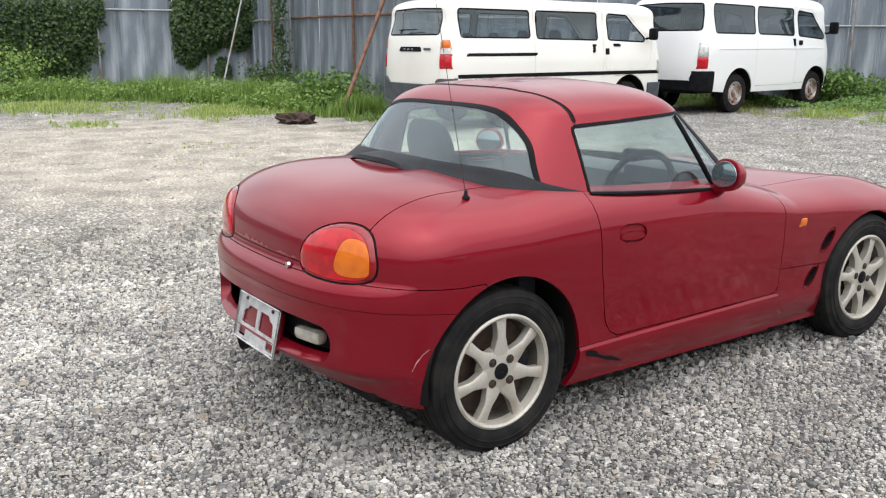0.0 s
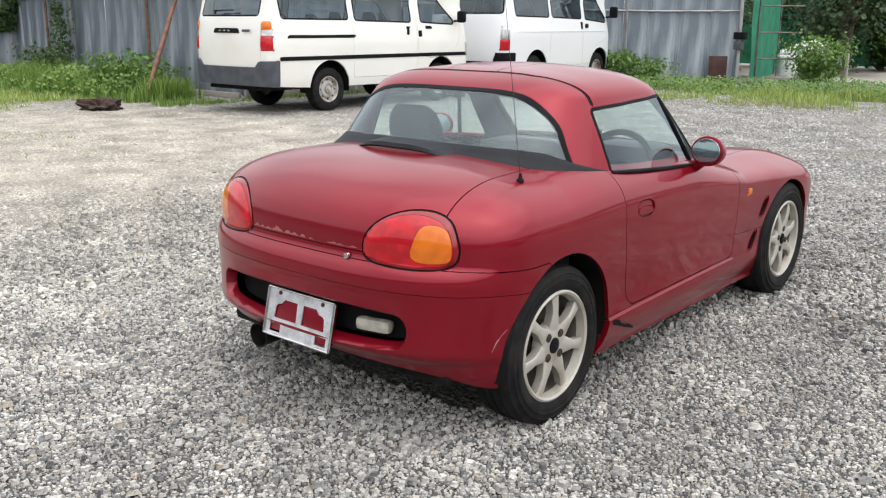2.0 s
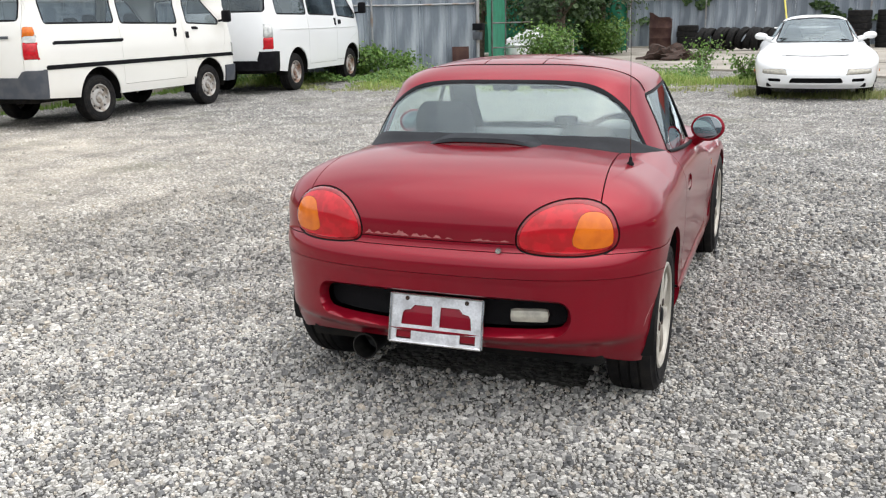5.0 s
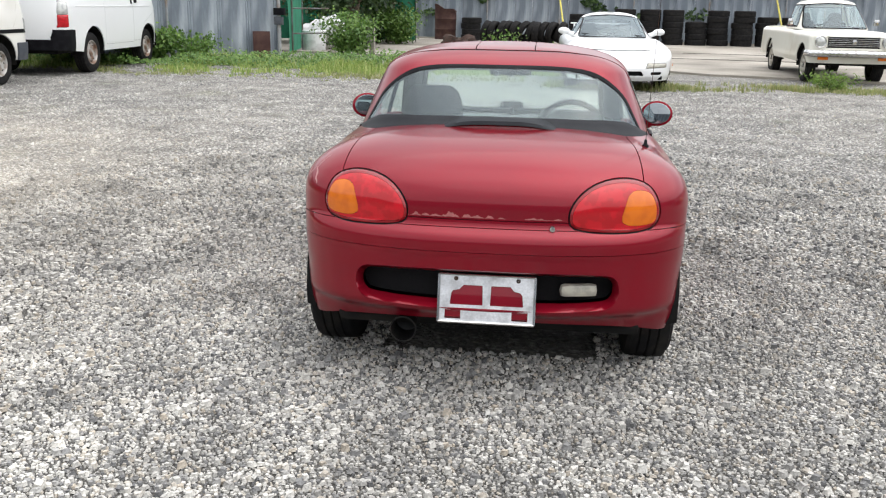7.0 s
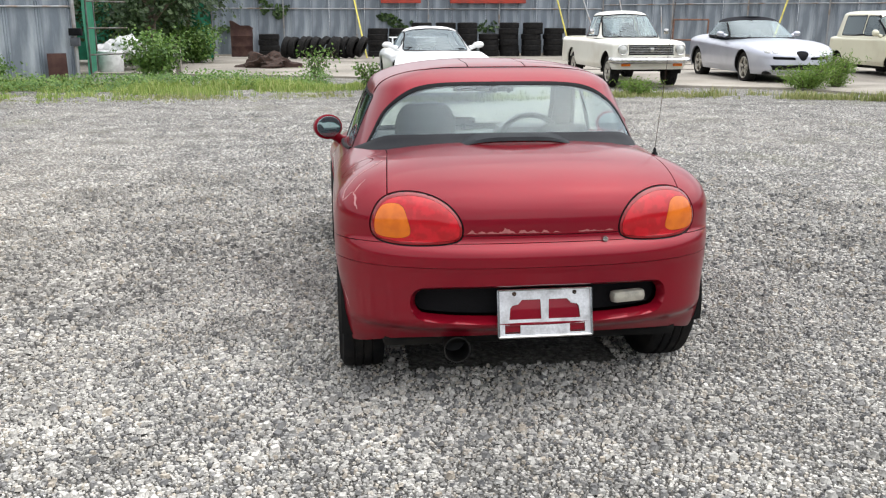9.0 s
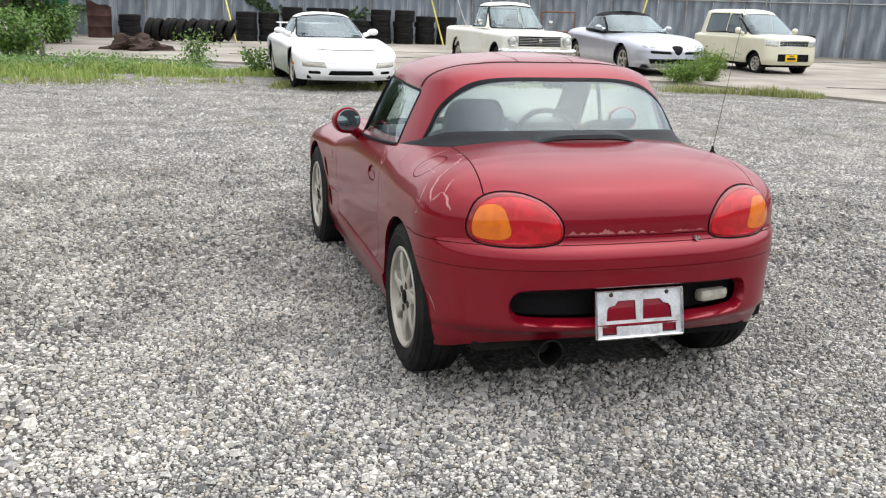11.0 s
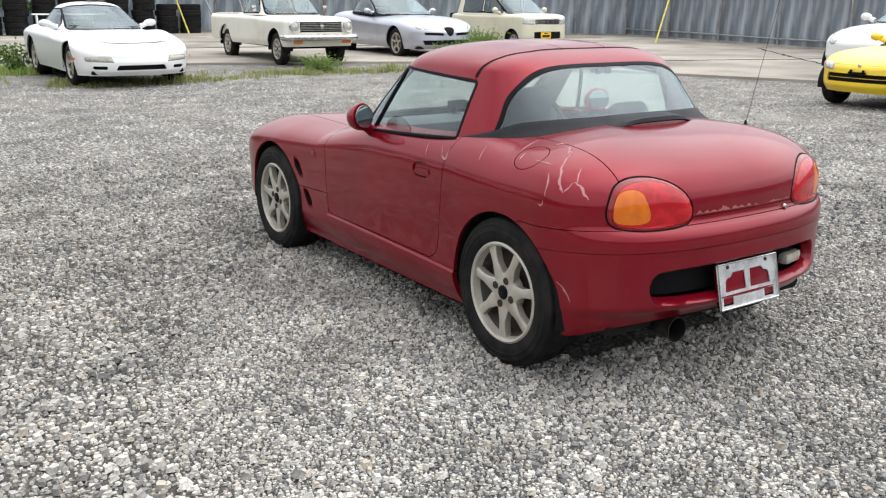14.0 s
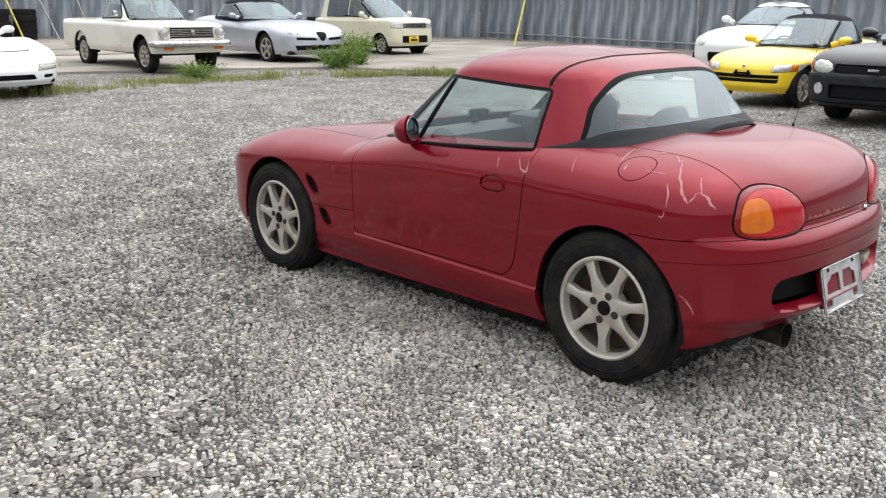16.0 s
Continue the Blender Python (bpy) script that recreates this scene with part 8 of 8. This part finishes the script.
bush("weed", "bushy green weed before the silver car", 9.35, 13.6, 0.7, 0.74, 1500, M_GRASS, 19, 0.085, 18, "weed", 0.3)
bush("bush", "large dark bush beside the green netting", -6.4, 25.0, 2.4, 2.9, 4200, M_IVY, 41, 0.13, 22)
bush("bush", "large dark bush behind the white sacks", -5.4, 26.4, 1.6, 2.4, 2600, M_IVY, 42, 0.13, 18)
bush("bush", "dark green bush at the end of fence", -8.6, 21.5, 2.6, 2.5, 2600, M_IVY, 43, 0.13, 18)
bush("weed", "dark weed clump at the fence foot", -16.4, 7.0, 1.3, 0.9, 1100, M_IVY, 14, 0.08, 12, "weed")
bush("weed", "large leafy weed clump by the fence", -12.9, 6.6, 1.7, 0.75, 1500, M_BUSH, 10, 0.09, 12, "weed")
bush("weed", "yellow-green weed clump in tall grass", -20.6, 2.2, 1.8, 1.2, 1300, M_GRASS, 12, 0.09, 12, "weed")


def ivy(name, label, a, b, z0, z1, n, seed, thresh, size=0.11):
    """Ivy over a stretch of fence from a to b: leaves in hanging patches."""
    rng = np.random.default_rng(seed)
    a, b = np.array(a, float), np.array(b, float)
    d = b - a
    nrm = np.array([d[1], -d[0]]) / np.hypot(*d)
    u, z = rng.uniform(0, 1, n * 3), rng.uniform(z0, z1, n * 3)
    L = np.hypot(*d)
    v = np.array([noise.noise(Vector((uu * L * 0.55, zz * 0.75, seed))) + 0.4 * noise.noise(Vector((uu * L * 1.9, zz * 1.6, seed + 5.0))) for uu, zz in zip(u, z)])
    v -= 0.7 * np.clip(0.16 - np.minimum(u, 1 - u), 0, 1) / 0.16 * rng.uniform(0.2, 1.0, len(u))
    v -= 0.45 * np.clip(0.9 - z, 0, 1)
    ok = v > thresh
    u, z, v = u[ok][:n], z[ok][:n], v[ok][:n]
    out = 0.05 + np.clip(v - thresh, 0, 0.6) * 0.55 * rng.uniform(0.3, 1.0, len(u))
    P = np.stack([a[0] + d[0] * u + nrm[0] * out, a[1] + d[1] * u + nrm[1] * out, z], -1)
    N = np.tile(np.array([nrm[0], nrm[1], 0.45]), (len(u), 1))
    V, F = leaves_arrays(rng, P, N, size)
    ob = raw_mesh(name, V, F, M_IVY, False)
    return tagged(ob, label, "ivy", kind="stuff")


def weeds(label, rng, line, n, half, zmax, size, material):
    """Leafy weeds crowded along a line."""
    x, y = scatter_along(rng, line, n, half)
    s = np.array([0.55 + 0.8 * noise.noise(Vector((a * 0.8, b * 0.8, 1.3))) for a, b in zip(x, y)])
    z = np.abs(rng.random(n) ** 0.7 * zmax * np.clip(s, 0.12, 1.2)) + 0.02
    V, F = leaves_arrays(rng, np.stack([x, y, z], -1), np.tile(np.array([0.3, -0.5, 1.0]), (n, 1)), size)
    return tagged(raw_mesh("weeds", V, F, material, False), label, "weeds", kind="stuff")


wr = np.random.default_rng(77)
weeds("low leafy green weeds in the tall grass", wr, [(-21.6, -7.0), (-20.4, 0.5), (-18.9, 4.8), (-16.6, 6.2), (-12.0, 6.4)], 20000, (1.5, 1.5, 1.4, 1.2, 0.9), 0.60, 0.058, M_GRASS)
weeds("low leafy weeds along gravel edge", wr, [(-11.0, 14.4), (-6.0, 15.2), (-3.0, 15.6), (-0.6, 16.0)], 6500, (0.8, 1.1, 1.0, 0.8), 0.36, 0.06, M_BUSH)

ivy("ivy", "dense dark green ivy covering the fence", (-23.2, -1.0), (-21.7, 4.75), 0.1, 2.35, 12000, 21, -0.55, 0.10)
ivy("ivy", "dark green ivy hanging on the fence", (-21.25, 6.3), (-20.45, 8.2), 0.35, 3.0, 4200, 22, -0.32, 0.10)
ivy("ivy", "thin ivy climbing the fence in a column", (-16.75, 7.45), (-16.15, 7.4), 0.1, 3.0, 900, 23, -0.5, 0.09)
ivy("ivy", "loose ivy shoots on the fence", (-20.3, 8.2), (-19.6, 8.35), 0.4, 2.9, 420, 27, -0.05, 0.09)
ivy("ivy", "sparse ivy hanging on the back fence", (-8.0, 31.7), (6.0, 31.5), 0.9, 3.0, 2600, 24, 0.22, 0.16)


def tree(label, x, y, h, crown, n, seed):
    """A tree: tapered trunk, limbs and a ragged crown of leaf clumps."""
    rng = np.random.default_rng(seed)
    root = thing("tree", label, "tree", pose(x, y, 0), "trees behind the fence")
    top = h * 0.6
    limbs = [tube([(0, 0, 0), (0.08, 0.05, top * 0.5), (0.0, 0.1, top)], [0.16, 0.12, 0.07], 10)]
    ends = []
    for k in range(16):
        a = rng.uniform(0, 2 * np.pi)
        z = h * rng.uniform(0.22, 0.6)
        r = crown * rng.uniform(0.45, 1.0)
        e = np.array([r * np.cos(a), r * np.sin(a), z + h * rng.uniform(0.0, 0.38)])
        limbs.append(tube([(0, 0, z), tuple((np.array([0, 0, z]) + e) / 2 + np.array([0, 0, 0.15])), tuple(e)], [0.05, 0.035, 0.012], 6))
        ends += [e, e * 0.75 + np.array([0, 0, z * 0.25])]
    part("trunk", merge(*limbs), M_BARK, root)
    E_ = np.array(ends)
    i = rng.integers(0, len(E_), n)
    P = E_[i] + rng.normal(0, crown * 0.17, (n, 3))
    P[:, 2] = np.maximum(P[:, 2], 0.2)
    V, F = leaves_arrays(rng, P, np.stack([P[:, 0], P[:, 1], np.full(n, 1.0)], -1), 0.15)
    ob = raw_mesh("crown", V, F, M_TREE, False)
    ob.parent = root
    return root


tree("dark leafy tree overhanging the green netting", -5.6, 23.4, 4.6, 1.7, 5200, 31)
tree("dark leafy tree behind the netting", -5.2, 27.3, 5.0, 1.8, 4600, 32)
tree("dark leafy tree growing beyond the fence end", -8.6, 25.0, 5.2, 2.0, 4600, 33)
